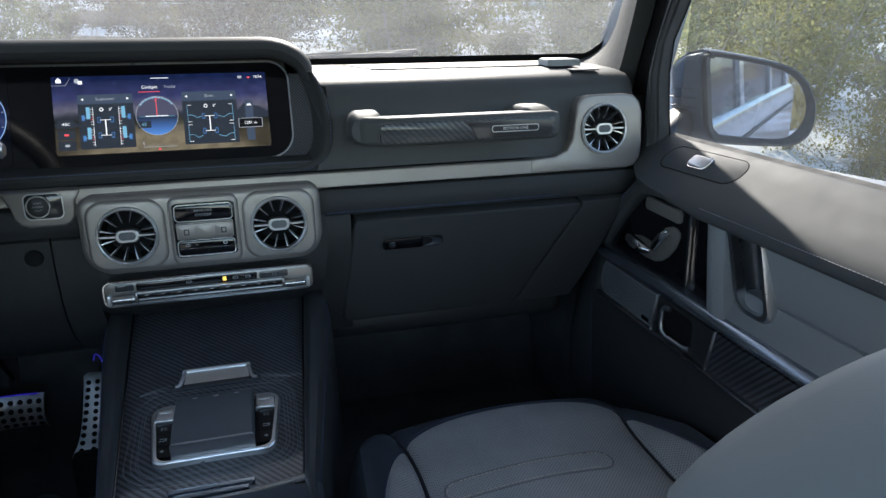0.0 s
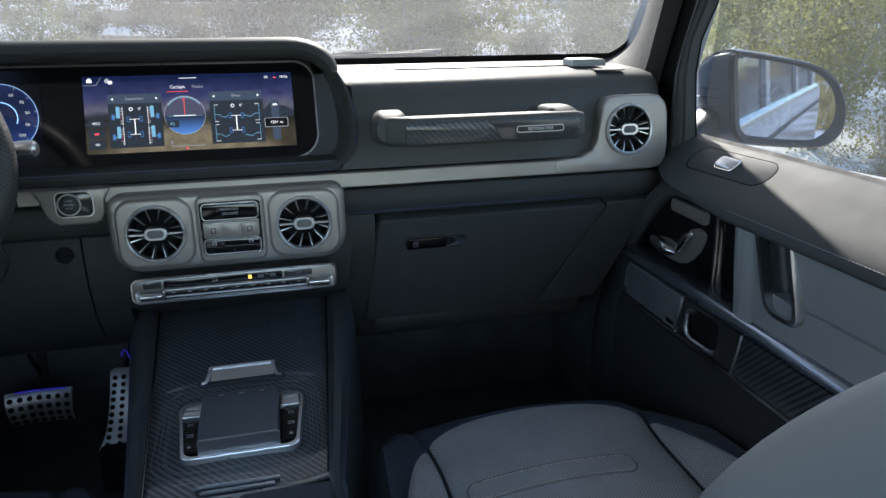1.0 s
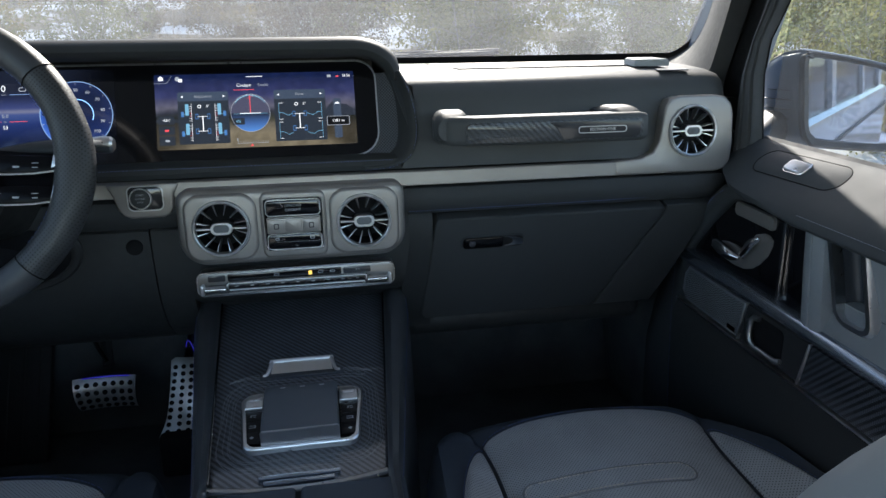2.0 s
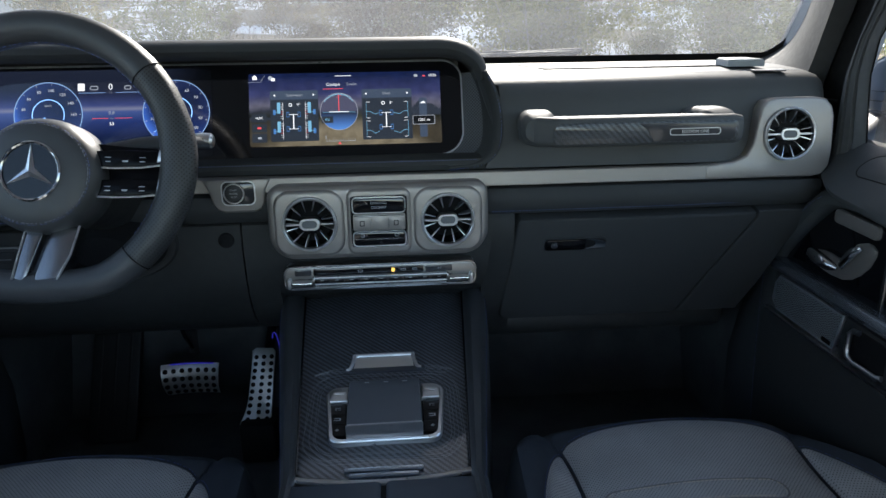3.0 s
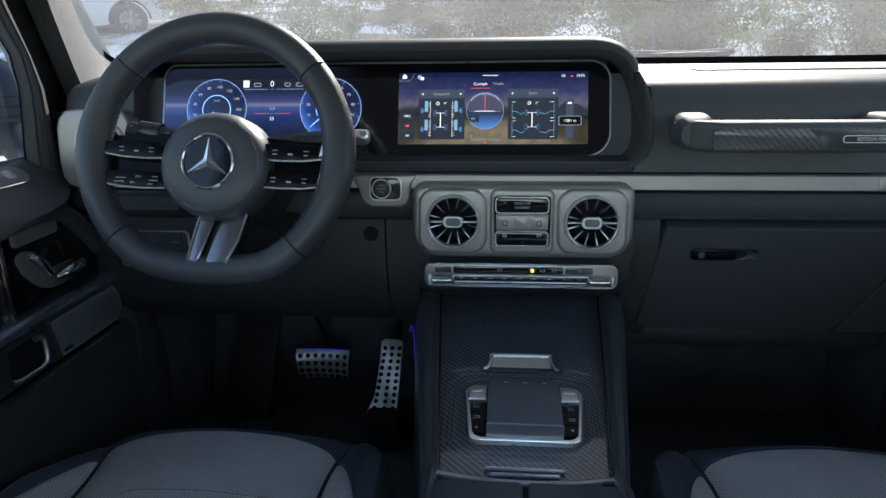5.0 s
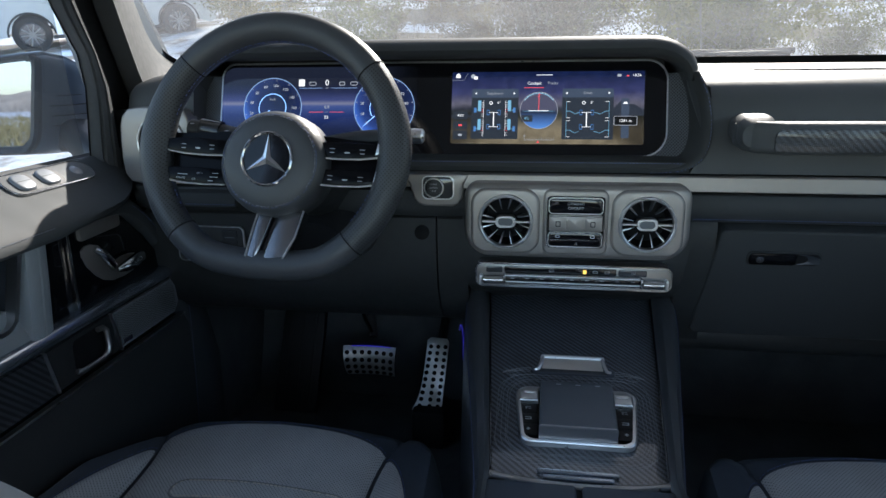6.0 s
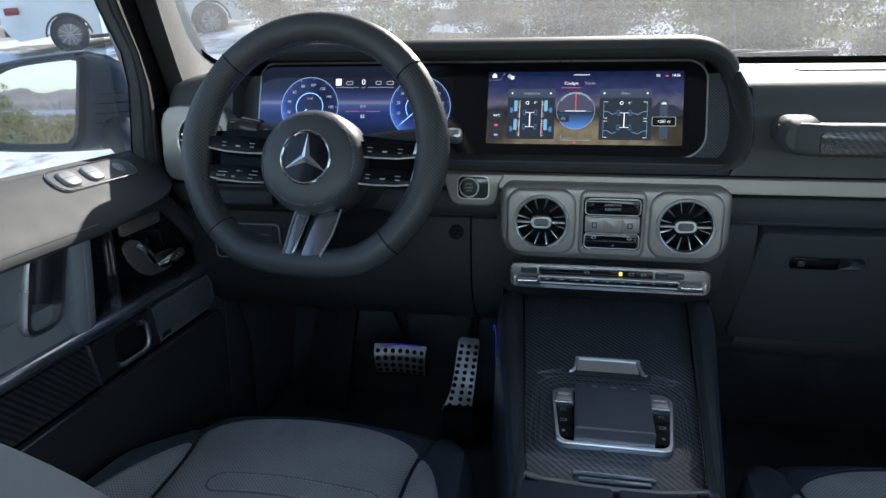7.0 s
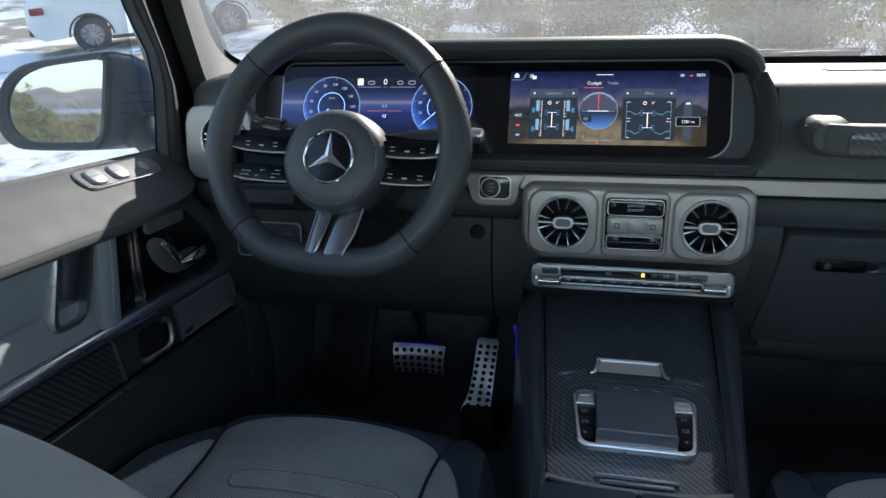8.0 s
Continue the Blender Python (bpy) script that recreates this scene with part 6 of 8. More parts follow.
# spokes
HM = WM @ pose(0.001, -0.014, 0)
for s in (-1, 1):
    part("spoke_body", loft([[HM @ Vector((s * x, y * k + yo, z)) for y, z in ((-0.030, -0.008), (0.030, -0.008), (0.028, -0.028), (-0.028, -0.028))] for x, k, yo in ((0.050, 1.1, 0.006), (0.10, 0.95, 0.006), (0.158, 0.8, 0.008))]), SWITCH_BLACK, wheel, "dark spoke")
    for yo, up in (((0.016, 1), (-0.019, -1)) if s > 0 else ((0.012, 1), (-0.027, -1))):
        pts = [(0.058, 0.0105 + yo), (0.058, -0.0085 + yo), (0.090, -0.0095 + yo), (0.120, -0.0085 + yo), (0.142, -0.0055 + yo), (0.158, 0.0015 + yo), (0.150, 0.0085 + yo), (0.136, 0.0115 + yo), (0.10, 0.0125 + yo)]
        pts = [(s * x, y) for x, y in pts]
        part("switch_panel", prism(pts, HM @ pose(0, 0, 0.0075), 0.012, 0.002, 2), SWITCH_BLACK, wheel, "gloss black switch panel")
        edge = [HM @ Vector((s * x, y, 0.0068)) for x, y in [(0.060, -0.0090 + yo), (0.090, -0.0100 + yo), (0.120, -0.0090 + yo), (0.142, -0.006 + yo), (0.1590, 0.0012 + yo), (0.151, 0.0088 + yo)]]
        part("switch_edge", tube(edge, 0.0013, 6), ALU, wheel, "thin silver edge")
        cap = [(s * 0.1395, -0.006 + yo + 0.003), (s * 0.153, -0.003 + yo + 0.004), (s * 0.155, 0.004 + yo + 0.004), (s * 0.142, 0.009 + yo + 0.003)]
        if s > 0:
            part("switch_cap", prism(cap, HM @ pose(0, 0, 0.0105), 0.006, 0.0015), ALU, wheel, "silver switch end")
        if s < 0 and up < 0:
            lettering("CANCEL", 0.0036, HM @ pose(-0.122, yo - 0.003, 0.0077), PALE_PRINT, wheel)
            lettering("SET +", 0.0034, HM @ pose(-0.096, yo + 0.004, 0.0077), PALE_PRINT, wheel)
            lettering("SET -", 0.0034, HM @ pose(-0.103, yo - 0.004, 0.0077), PALE_PRINT, wheel)
            for xx, yy, ww in ((-0.120, 0.002, 0.014), (-0.076, 0.000, 0.012), (-0.080, -0.005, 0.007), (-0.074, 0.005, 0.008)):
                part("switch_mark", block(ww, 0.0007, 0.0003, HM @ pose(xx, yo + yy, 0.0077)), PALE_PRINT, wheel, "", 0)
            continue
        for k in range(3):
            xx = s * (0.082 + 0.02 * k)
            part("switch_mark", block(0.007, 0.0008, 0.0003, HM @ pose(xx, yo + 0.003 - 0.004 * (k == 1), 0.0077)), PALE_PRINT, wheel, "", 0)
            part("switch_mark", block(0.006, 0.0009, 0.0003, HM @ pose(xx, yo - 0.002, 0.0077)), PALE_PRINT, wheel, "", 0)
SPM = WM @ pose(0.004, -0.120, 0.0122, -13.5, 0, 0)
for s in (-1, 1):
    wide = 0.036 if s > 0 else 0.026
    pts = [(s * 0.004 + 0.011, 0.044), (s * wide + 0.011, 0.044), (s * wide * 0.98 + 0.006, 0.008), (s * wide * 0.84 + 0.000, -0.022), (s * 0.0040 - 0.004, -0.0290)]
    part("lower_spoke", prism(pts, SPM, 0.020, 0.004, 3), DARK_CHROME, wheel, "satin silver lower spoke")
    edge = [SPM @ Vector((x - s * 0.0008, y, 0.0002)) for x, y in (pts[1], pts[2], pts[3])]
    part("spoke_edge", tube(edge, 0.0014, 6), ALU, wheel, "bright spoke edge")
part("lower_spoke_gap", prism([(0.006, 0.046), (0.016, 0.046), (0.001, -0.030), (-0.009, -0.030)], SPM @ pose(0, 0, -0.007), 0.016), PIANO, wheel)
part("column", lathe([(0.055, 0.0), (0.058, -0.05), (0.060, -0.18), (0.03, -0.19), (0, -0.19)], WM @ pose(0, -0.01, -0.03), 24), PLASTIC, wheel)
# stalks
for s, nm, lab in ((-1, "indicator_stalk", "black indicator stalk behind the steering wheel"), (1, "gear_stalk", "black gear stalk with silver end")):
    st = thing(nm, tuple(WM @ Vector((s * 0.06, 0.03, -0.05))), lab, "stalk")
    pts = [WM @ Vector((s * x, y, z)) for x, y, z in ((0.05, 0.020, -0.055), (0.10, 0.030, -0.050), (0.145, 0.036, -0.046))]
    part("arm", tube(pts, [0.016, 0.015, 0.013], 12, flat=((0, -0.4, 1), 0.75)), PLASTIC, st)
    if s < 0:
        part("twist_end", tube([WM @ Vector((s * 0.100, 0.030, -0.05)), WM @ Vector((s * 0.128, 0.034, -0.047))], [0.0162, 0.0150], 12), SMOKED, st)
        for k in range(3):
            part("stalk_mark", block(0.006, 0.0010, 0.0004, WM @ pose(s * (0.085 + 0.026 * k), 0.030 + 0.004 * k, -0.0355)), PALE_PRINT, st, "", 0)
    else:
        ends = [WM @ Vector((x, y, z)) for x, y, z in ((0.145, 0.036, -0.046), (0.178, 0.038, -0.046), (0.188, 0.038, -0.046), (0.191, 0.038, -0.046))]
        part("silver_end", tube(ends, [0.008, 0.0105, 0.010, 0.007], 16), ALU, st, "satin silver end")
# light switch panel and small leather shelf behind the wheel
lsw = thing("light_switch", (-0.560, 0.05, 1.265), "black light switch panel with round grey knob", "switch")
lm = face(-0.585, 0.047, 1.2880, 0)
part("panel", prism(rrect(0.115, 0.058, 0.008, 5), lm, 0.01, 0.001), PLASTIC, lsw)
part("panel_edge", ringplate(rrect(0.118, 0.061, 0.009, 5), rrect(0.114, 0.057, 0.0078, 5), lm @ pose(0, 0, 0.001), 0.004, 0.0006), ALU, lsw, "thin silver edge")
part("knob", lathe([(0, 0.014), (0.012, 0.014), (0.0145, 0.012), (0.016, 0.002), (0.0165, 0.0)], lm @ pose(-0.014, 0.002, 0), 28), SATIN_GREY, lsw, "grey knob")
part("knob_face", prism(rrect(0.022, 0.004, 0.0015, 4), lm @ pose(-0.014, 0.002, 0.0155) @ pose(0, 0, 0, 0, 0, -35), 0.003, 0.0008), ALU, lsw)
for k in range(3):
    part("key", prism(rrect(0.026, 0.013, 0.002, 3, 0.034, 0.017 - 0.017 * k), lm @ pose(0, 0, 0.0015), 0.003, 0.0006), PLASTIC, lsw)
    part("key_mark", block(0.016, 0.0012, 0.0003, lm @ pose(0.034, 0.012 - 0.017 * k, 0.0018)), ALU if k == 1 else DIM_PRINT, lsw, "", 0)

# ---------------------------------------------------------------- doors
SWITCH_SILVER = material("switch_silver", (0.19, 0.205, 0.225), 0.36, 0.2, 0, vary=0.05)


def dmat(s, d, y=0.0, z=0.0):
    """Frame on a door: local x towards the front of the car, y up, z into the cabin."""
    k = tip(s, 1) - tip(s, 0)
    return Matrix(((0, 0, -s, dx(s, d)), (1, 0, 0, y), (k, 1, 0, z + tip(s, y) + (0.006 if s < 0 else 0.0)), (0, 0, 0, 1)))


def along(s, prof, ys):
    return loft([[(dx(s, d), y, z + tip(s, y)) for d, z in prof] for y in ys])


def sill_z(d):
    return 1.434 + (d - 0.735) * 0.75


def car_door(s):
    driver = s < 0
    t = thing("door_1" if s > 0 else "door_2", (dx(s, 0.70), -0.35, FLOOR_Z), "grey and black leather car door panel, driver's side" if driver else "grey and black leather car door panel, passenger's side", "car door", "front doors", "structure")
    part("door_card", box(min(dx(s, 0.716), dx(s, 0.752)), max(dx(s, 0.716), dx(s, 0.752)), -0.90, 0.16, FLOOR_Z - 0.02, 1.36, 0.004), SOFT_BLACK, t, "black door card")
    pad = [(0.752, 1.390), (0.750, 1.428), (0.744, 1.436), (0.735, 1.434), (0.712, 1.417), (0.690, 1.400), (0.674, 1.388), (0.662, 1.376), (0.6565, 1.367), (0.6565, 1.361), (0.661, 1.356), (0.70, 1.354), (0.75, 1.343)]
    rings = []
    for y in (0.135, 0.11, 0.085, 0.06, 0.035, 0.01, -0.015, -0.04, -0.07, -0.10, -0.14, -0.18, -0.3, -0.5, -0.90):   # rounded off towards the dashboard
        back = 0.052 * max(0.0, (y + 0.06) / 0.12) ** 1.5
        ring = []
        for i, (d, z) in enumerate(pad):
            k = min(1.0, max(0.0, (0.748 - d) / 0.0915))
            rise = (0, 0.004, 0.010, 0.013)[max(0, min(3, i - 6))] * k * min(1.0, max(0.0, (y + 0.18) / 0.13))   # the lip's underside lifts
            ring.append((dx(s, min(d + back * k, 0.752 - 0.01 * k)), y, z + rise + 0.25 * back * k + tip(s, y)))
        rings.append(ring)
    part("sill_pad", loft(rings), SILL_LEATHER, t, "dark leather window sill pad")
    stitches([(dx(s, 0.6590), y, 1.3725 + tip(s, y)) for y in (-0.19, -0.8)], t, THREAD)
    # leather band that bows down in front of the inlays
    bow = smoothline([(dx(s, 0.679), y, z + tip(s, y)) for y, z in ((-0.16, 1.366), (-0.06, 1.362), (-0.008, 1.350), (0.040, 1.306), (0.082, 1.248), (0.098, 1.20), (0.102, 1.12), (0.100, 1.0), (0.096, 0.86))], 6)
    lean_out = []
    for k, p in enumerate(bow):
        d = bow[min(k + 1, len(bow) - 1)] - bow[max(k - 1, 0)]
        lean_out.append(Vector((0, -d.z, d.y)).normalized())

    def band(u, v):
        k = round(u * (len(bow) - 1))
        wide = float(np.interp(k / 6, range(9), (0.010, 0.022, 0.036, 0.039, 0.038, 0.055, 0.115, 0.155, 0.155)))
        out = 0.012 * (1 - min(1.0, v * 5)) ** 2 + 0.022 * max(0.0, v - 0.45) ** 2 * 3
        return bow[k] + lean_out[k] * (wide * v - 0.008) + Vector((s * (out - 0.006), 0, 0))
    part("front_band", sheet(band, len(bow) - 1, 12, (s * 0.02, 0, 0)), SILL_LEATHER, t, "dark leather band round the inlay's front")
    stitches([band(k / (len(bow) - 1), 0.55 if k < 30 else 0.55 * 0.045 / (0.045 + 0.010 * (k - 30))) + Vector((-s * 0.0006, 0, 0)) for k in range(12, len(bow))], t, THREAD_BLUE)
    # gloss black inlay with the seat switches
    part("black_inlay", prism([(-0.050, 1.358), (-0.022, 1.345), (0.028, 1.298), (0.072, 1.246), (0.084, 1.224), (-0.150, 1.224), (-0.150, 1.358)], dmat(s, 0.682), 0.036, 0.002), PIANO, t, "gloss black inlay")
    part("memory_key", prism(rrect(0.092, 0.0205, 0.007, 5), dmat(s, 0.676, -0.079, 1.340) @ pose(0, 0, 0, 0, 0, 1), 0.008, 0.002, 2), SILVER, t, "silver memory key bar")
    sm = dmat(s, 0.679, -0.057, 1.281)
    part("seat_switch_back", prism([(0.066, -0.014), (0.058, -0.022), (0.043, -0.029), (0.018, -0.031), (-0.007, -0.029), (-0.026, -0.022), (-0.042, -0.010), (-0.058, 0.008), (-0.066, 0.026), (-0.066, 0.034), (-0.058, 0.039), (-0.046, 0.039), (-0.028, 0.032), (-0.020, 0.022), (-0.008, 0.006), (0.004, -0.001), (0.020, 0.001), (0.040, 0.000), (0.056, -0.004)][::-1], sm, 0.006, 0.002, 2), SILVER, t, "silver seat switch base")
    part("seat_switch", tube([sm @ Vector((0.062, -0.007, 0.006)), sm @ Vector((0.050, -0.008, 0.010)), sm @ Vector((0.028, -0.010, 0.012)), sm @ Vector((0.008, -0.012, 0.010)), sm @ Vector((-0.002, -0.013, 0.005))], [0.005, 0.0095, 0.010, 0.008, 0.004], 14), CHROME, t, "chrome seat switch")
    part("seat_switch", tube([sm @ Vector((-0.044, 0.031, 0.004)), sm @ Vector((-0.036, 0.024, 0.008)), sm @ Vector((-0.026, 0.012, 0.009)), sm @ Vector((-0.016, -0.001, 0.008)), sm @ Vector((-0.012, -0.008, 0.004))], [0.004, 0.0068, 0.0070, 0.0066, 0.004], 14), CHROME, t, "chrome seat switch")
    part("chrome_bar", prism([(-0.0025, -0.062), (0.0025, -0.062), (0.0025, 0.062), (-0.0025, 0.062)], dmat(s, 0.676, -0.149, 1.290), 0.010, 0.001), CHROME, t, "upright chrome bar")
    part("black_band", prism([(-0.034, -0.066), (0.021, -0.066), (0.021, 0.066), (-0.030, 0.066)], dmat(s, 0.682, -0.174, 1.290), 0.036, 0.001), PIANO, t, "gloss black band")
    # grey leather field with the pull
    lean = Matrix.Rotation(radians(14), 4, "X")
    fm = dmat(s, 0.673, -0.279, 1.3115) @ Matrix.Rotation(radians(7), 4, "X") @ Matrix(((1, 0.15, 0, 0), (0, 1, 0, 0), (0, 0, 1, 0), (0, 0, 0, 1)))
    hollow = prism(rrect(0.062, 0.120, (0.020, 0.018, 0.014, 0.014), 6), fm @ pose(0, 0, 0.05), 0.085)
    part("grey_field", cut(prism([(-0.212, -0.124), (-0.206, 0.0), (-0.88, 0.0), (-0.88, -0.124)], dmat(s, 0.669, 0, 1.356) @ lean, 0.03), hollow), LEATHER_GREY, t, "grey leather field")
    col = [(0.715, -0.192), (0.674, -0.193), (0.669, -0.198), (0.665, -0.207), (0.6645, -0.215), (0.6665, -0.2165), (0.6645, -0.218), (0.6645, -0.228), (0.668, -0.235), (0.715, -0.239)]
    zl = 0.006 if driver else 0.0
    part("pull_post", loft([[(dx(s, d), y - 0.014 * k, z + zl + tip(s, -0.22)) for d, y in col] for z, k in ((1.226, 1.1), (1.24, 0.95), (1.30, 0.4), (1.358, 0.0))]), LEATHER_GREY, t, "grey leather pull post")
    part("pull_frame", ringplate(rrect(0.066, 0.124, (0.022, 0.020, 0.016, 0.016), 6), rrect(0.048, 0.104, (0.015, 0.013, 0.010, 0.010), 6), fm @ pose(0, 0, 0.002), 0.018, 0.004), ALU, t, "satin silver pull frame")
    part("pull_recess", prism(rrect(0.056, 0.110, 0.010, 6), fm @ pose(0, 0, -0.030), 0.0015), RUBBER, t, "dark pull recess")
    part("pull_cup", sheet(lambda u, v: fm @ Vector((0.0250 - 0.012 * (1 - math.cos(u * math.pi / 2)), -0.053 + 0.106 * v, -0.001 - 0.028 * math.sin(u * math.pi / 2))), 8, 6), CUP, t, "hollow satin cup")
    part("pull_foot", sheet(lambda u, v: fm @ Vector((-0.025 + 0.050 * v, -0.053 + 0.030 * (1 - math.cos(u * math.pi / 2)), -0.001 - 0.028 * math.sin(u * math.pi / 2))), 8, 6), CUP, t)
    part("armrest_roll", along(s, [(d, z + zl) for d, z in ((0.715, 1.282), (0.6870, 1.2785), (0.6885, 1.2755), (0.6850, 1.262), (0.6790, 1.250), (0.6730, 1.241), (0.6710, 1.235), (0.715, 1.230))], (-0.216, -0.30, -0.40, -0.88)), LEATHER_GREY, t, "grey leather armrest roll")
    stitches([(dx(s, 0.6868), y, 1.281 + zl + tip(s, y)) for y in (-0.33, -0.86)], t, THREAD)
    # ledge and lower strip
    led = [(d, z + zl) for d, z in ((0.692, 1.2365), (0.670, 1.2360), (0.6625, 1.2325), (0.6590, 1.2255), (0.6620, 1.2190), (0.692, 1.2165))]
    part("ledge", along(s, led, (0.085, 0.04, -0.2, -0.88)), LEDGE, t, "satin dark metal ledge")
    part("strip_bed", prism([(0.079, 1.156), (0.080, 1.215), (-0.88, 1.215), (-0.88, 1.149), (0.072, 1.149)], dmat(s, 0.668), 0.05, 0.003), PLASTIC, t)
    part("speaker_grille", prism([(0.076, 1.166), (0.072, 1.196), (0.060, 1.213), (-0.102, 1.213), (-0.088, 1.152), (0.060, 1.152)], dmat(s, 0.664), 0.006, 0.002), GRILLE, t, "punched metal speaker grille")
    holes = bmesh.new()
    gm2 = dmat(s, 0.6637, -0.008, 1.183)
    ring = 0
    while ring < 29:
        r = 0.004 + 0.0034 * ring
        count = max(8, int(2 * math.pi * r / 0.0037))
        for k in range(count):
            a = 2 * math.pi * (k + 0.5 * (ring % 2)) / count
            px, py = r * math.cos(a), r * math.sin(a)
            if abs(py) < 0.026 and -0.084 - 0.22 * py < px < 0.074 - max(0.0, py - 0.012) * 0.7:
                vs = [holes.verts.new(gm2 @ Vector((px + 0.0011 * math.cos(b), py + 0.0011 * math.sin(b), 0))) for b in (0.3, 1.35, 2.4, 3.44, 4.49, 5.54)]
                holes.faces.new(vs)
        ring += 1
    part("perforation", holes, RUBBER, t, "fine round holes of the speaker grille", 0)["kind"] = "stuff"
    part("speaker_badge", block(0.020, 0.007, 0.001, dmat(s, 0.6632, -0.074, 1.161)), DARK_CHROME, t)
    part("divider", prism([(0.0052, -0.032), (0.0088, -0.032), (-0.0052, 0.032), (-0.0088, 0.032)], dmat(s, 0.662, -0.097, 1.182), 0.006, 0.0008), ALU, t)
    part("latch_bed", prism(rrect(0.136, 0.061, 0.002, 3), dmat(s, 0.666, -0.168, 1.182), 0.008), PLASTIC, t)
    part("latch_recess", prism(rrect(0.062, 0.044, 0.009, 5), dmat(s, 0.6652, -0.158, 1.184), 0.006), RUBBER, t)
    lv = dmat(s, 0.660, -0.158, 1.184)
    part("door_latch", tube([lv @ Vector(p) for p in ((0.016, 0.021, 0.0), (0.026, 0.020, 0.001), (0.031, 0.014, 0.002), (0.031, -0.008, 0.003), (0.027, -0.018, 0.003), (0.016, -0.0225, 0.003), (-0.026, -0.0225, 0.001), (-0.034, -0.020, -0.002))], 0.0042, 10), ALU, t, "satin silver door latch")
    part("divider", prism([(0.0052, -0.032), (0.0088, -0.032), (-0.0052, 0.032), (-0.0088, 0.032)], dmat(s, 0.662, -0.234, 1.182), 0.006, 0.0008), ALU, t)
    part("carbon_inlay", prism([(-0.243, 1.214), (-0.88, 1.214), (-0.88, 1.151), (-0.230, 1.151)], dmat(s, 0.664), 0.006, 0.001), CARBON_DOOR, t, "black woven carbon inlay")
    part("lower_line", along(s, [(0.668, 1.146), (0.660, 1.1465), (0.660, 1.1495), (0.668, 1.150)], (0.085, -0.4, -0.88)), ALU, t, "thin silver line")
    part("lower_card", along(s, [(0.70, 1.140), (0.672, 1.138), (0.664, 1.12), (0.666, 1.0), (0.672, 0.90), (0.70, 0.84)], (0.10, -0.88)), LEATHER, t, "black lower door card")
    part("pocket", box(min(dx(s, 0.60), dx(s, 0.67)), max(dx(s, 0.60), dx(s, 0.67)), -0.85, -0.02, FLOOR_Z + 0.02, 0.97, 0.02, 3), PLASTIC, t, "black door pocket")
    # switch on the sill
    if driver:
        wm = Matrix.Translation((dx(s, 0.720), -0.107, sill_z(0.720) + 0.001)) @ Matrix.Rotation(radians(36), 4, "Y")
        plate_pts = rrect(0.040, 0.168, (0.018, 0.018, 0.020, 0.020), 6)
        part("switch_plate", prism(plate_pts, wm @ pose(0, 0, 0.0008), 0.008, 0.001, 2), SATIN_GREY, t, "silver edged window switch plate")
        part("switch_edge", ringplate(rrect(0.042, 0.170, (0.019, 0.019, 0.021, 0.021), 6), rrect(0.038, 0.166, (0.017, 0.017, 0.019, 0.019), 6), wm @ pose(0, 0, 0.0018), 0.004, 0.0006), CHROME, t)
        for yy in (-0.052, -0.006):
            part("switch_well", prism(rrect(0.033, 0.041, 0.010, 5, 0, yy + 0.003), wm @ pose(0, 0, 0.0013), 0.003), PLASTIC, t, "dark switch well")
            part("window_switch", prism(rrect(0.031, 0.031, 0.011, 6, 0, yy - 0.001), wm @ pose(0, 0, 0.0052), 0.007, 0.0042, 5), SWITCH_SILVER, t, "silver window switch")
            part("switch_seam", block(0.0006, 0.024, 0.0004, wm @ pose(0, yy - 0.001, 0.0053)), PLASTIC, t)
        part("mirror_key", prism(ellipse(0.010, 0.010, 20, 0.0, 0.052), wm @ pose(0, 0, 0.0022), 0.004, 0.0012), SWITCH_SILVER, t)
    else:
        wm = Matrix.Translation((dx(s, 0.711), -0.118, sill_z(0.711) + tip(s, -0.118) - 0.0006)) @ Matrix.Rotation(radians(-36.9), 4, "Y") @ pose(0, 0, 0, 2.3, 0, 0)
        part("switch_plate", prism(rrect(0.046, 0.170, (0.020, 0.020, 0.022, 0.022), 6), wm @ pose(0, 0, 0.0010), 0.006, 0.0010, 2), SILL_LEATHER, t, "dark window switch plate")
        part("plate_seam", tube([wm @ Vector((x, y, 0.0004)) for x, y in rrect(0.0465, 0.1705, 0.021, 6)], 0.0009, 5, True), RUBBER, t)
        part("switch_edge", ringplate(rrect(0.026, 0.042, 0.009, 6), rrect(0.023, 0.039, 0.008, 6), wm @ pose(0, 0.002, 0.004), 0.004, 0.0008), CHROME, t)
        part("window_switch", prism(rrect(0.022, 0.038, 0.007, 5, 0, 0.002), wm @ pose(0, 0, 0.006) @ pose(0, 0, 0, 5, 0, 0), 0.006, 0.003, 3), ALU, t, "silver window switch")
    return t


car_door(1)
car_door(-1)


# ---------------------------------------------------------------- wing mirrors
def frame_to(c, n):
    z = Vector(n).normalized()
    x = Vector((0, 0, 1)).cross(z).normalized()
    y = z.cross(x)
    return Matrix(((x.x, y.x, z.x, c[0]), (x.y, y.y, z.y, c[1]), (x.z, y.z, z.z, c[2]), (0, 0, 0, 1)))


# outlines of the mirror, metres outwards and up from its middle: glass and frame
GLASS_LINE = [(-0.090, 0.062), (-0.084, 0.071), (-0.072, 0.0735), (0.010, 0.0605), (0.047, 0.046), (0.068, 0.026), (0.079, 0.000), (0.079, -0.027), (0.066, -0.049), (0.040, -0.060), (-0.046, -0.057), (-0.064, -0.050), (-0.075, -0.030)]
FRAME_LINE = [(-0.103, 0.064), (-0.097, 0.080), (-0.084, 0.0845), (0.027, 0.066), (0.067, 0.047), (0.089, 0.020), (0.100, -0.012), (0.099, -0.044), (0.083, -0.065), (0.052, -0.0735), (-0.050, -0.070), (-0.074, -0.062), (-0.089, -0.030)]


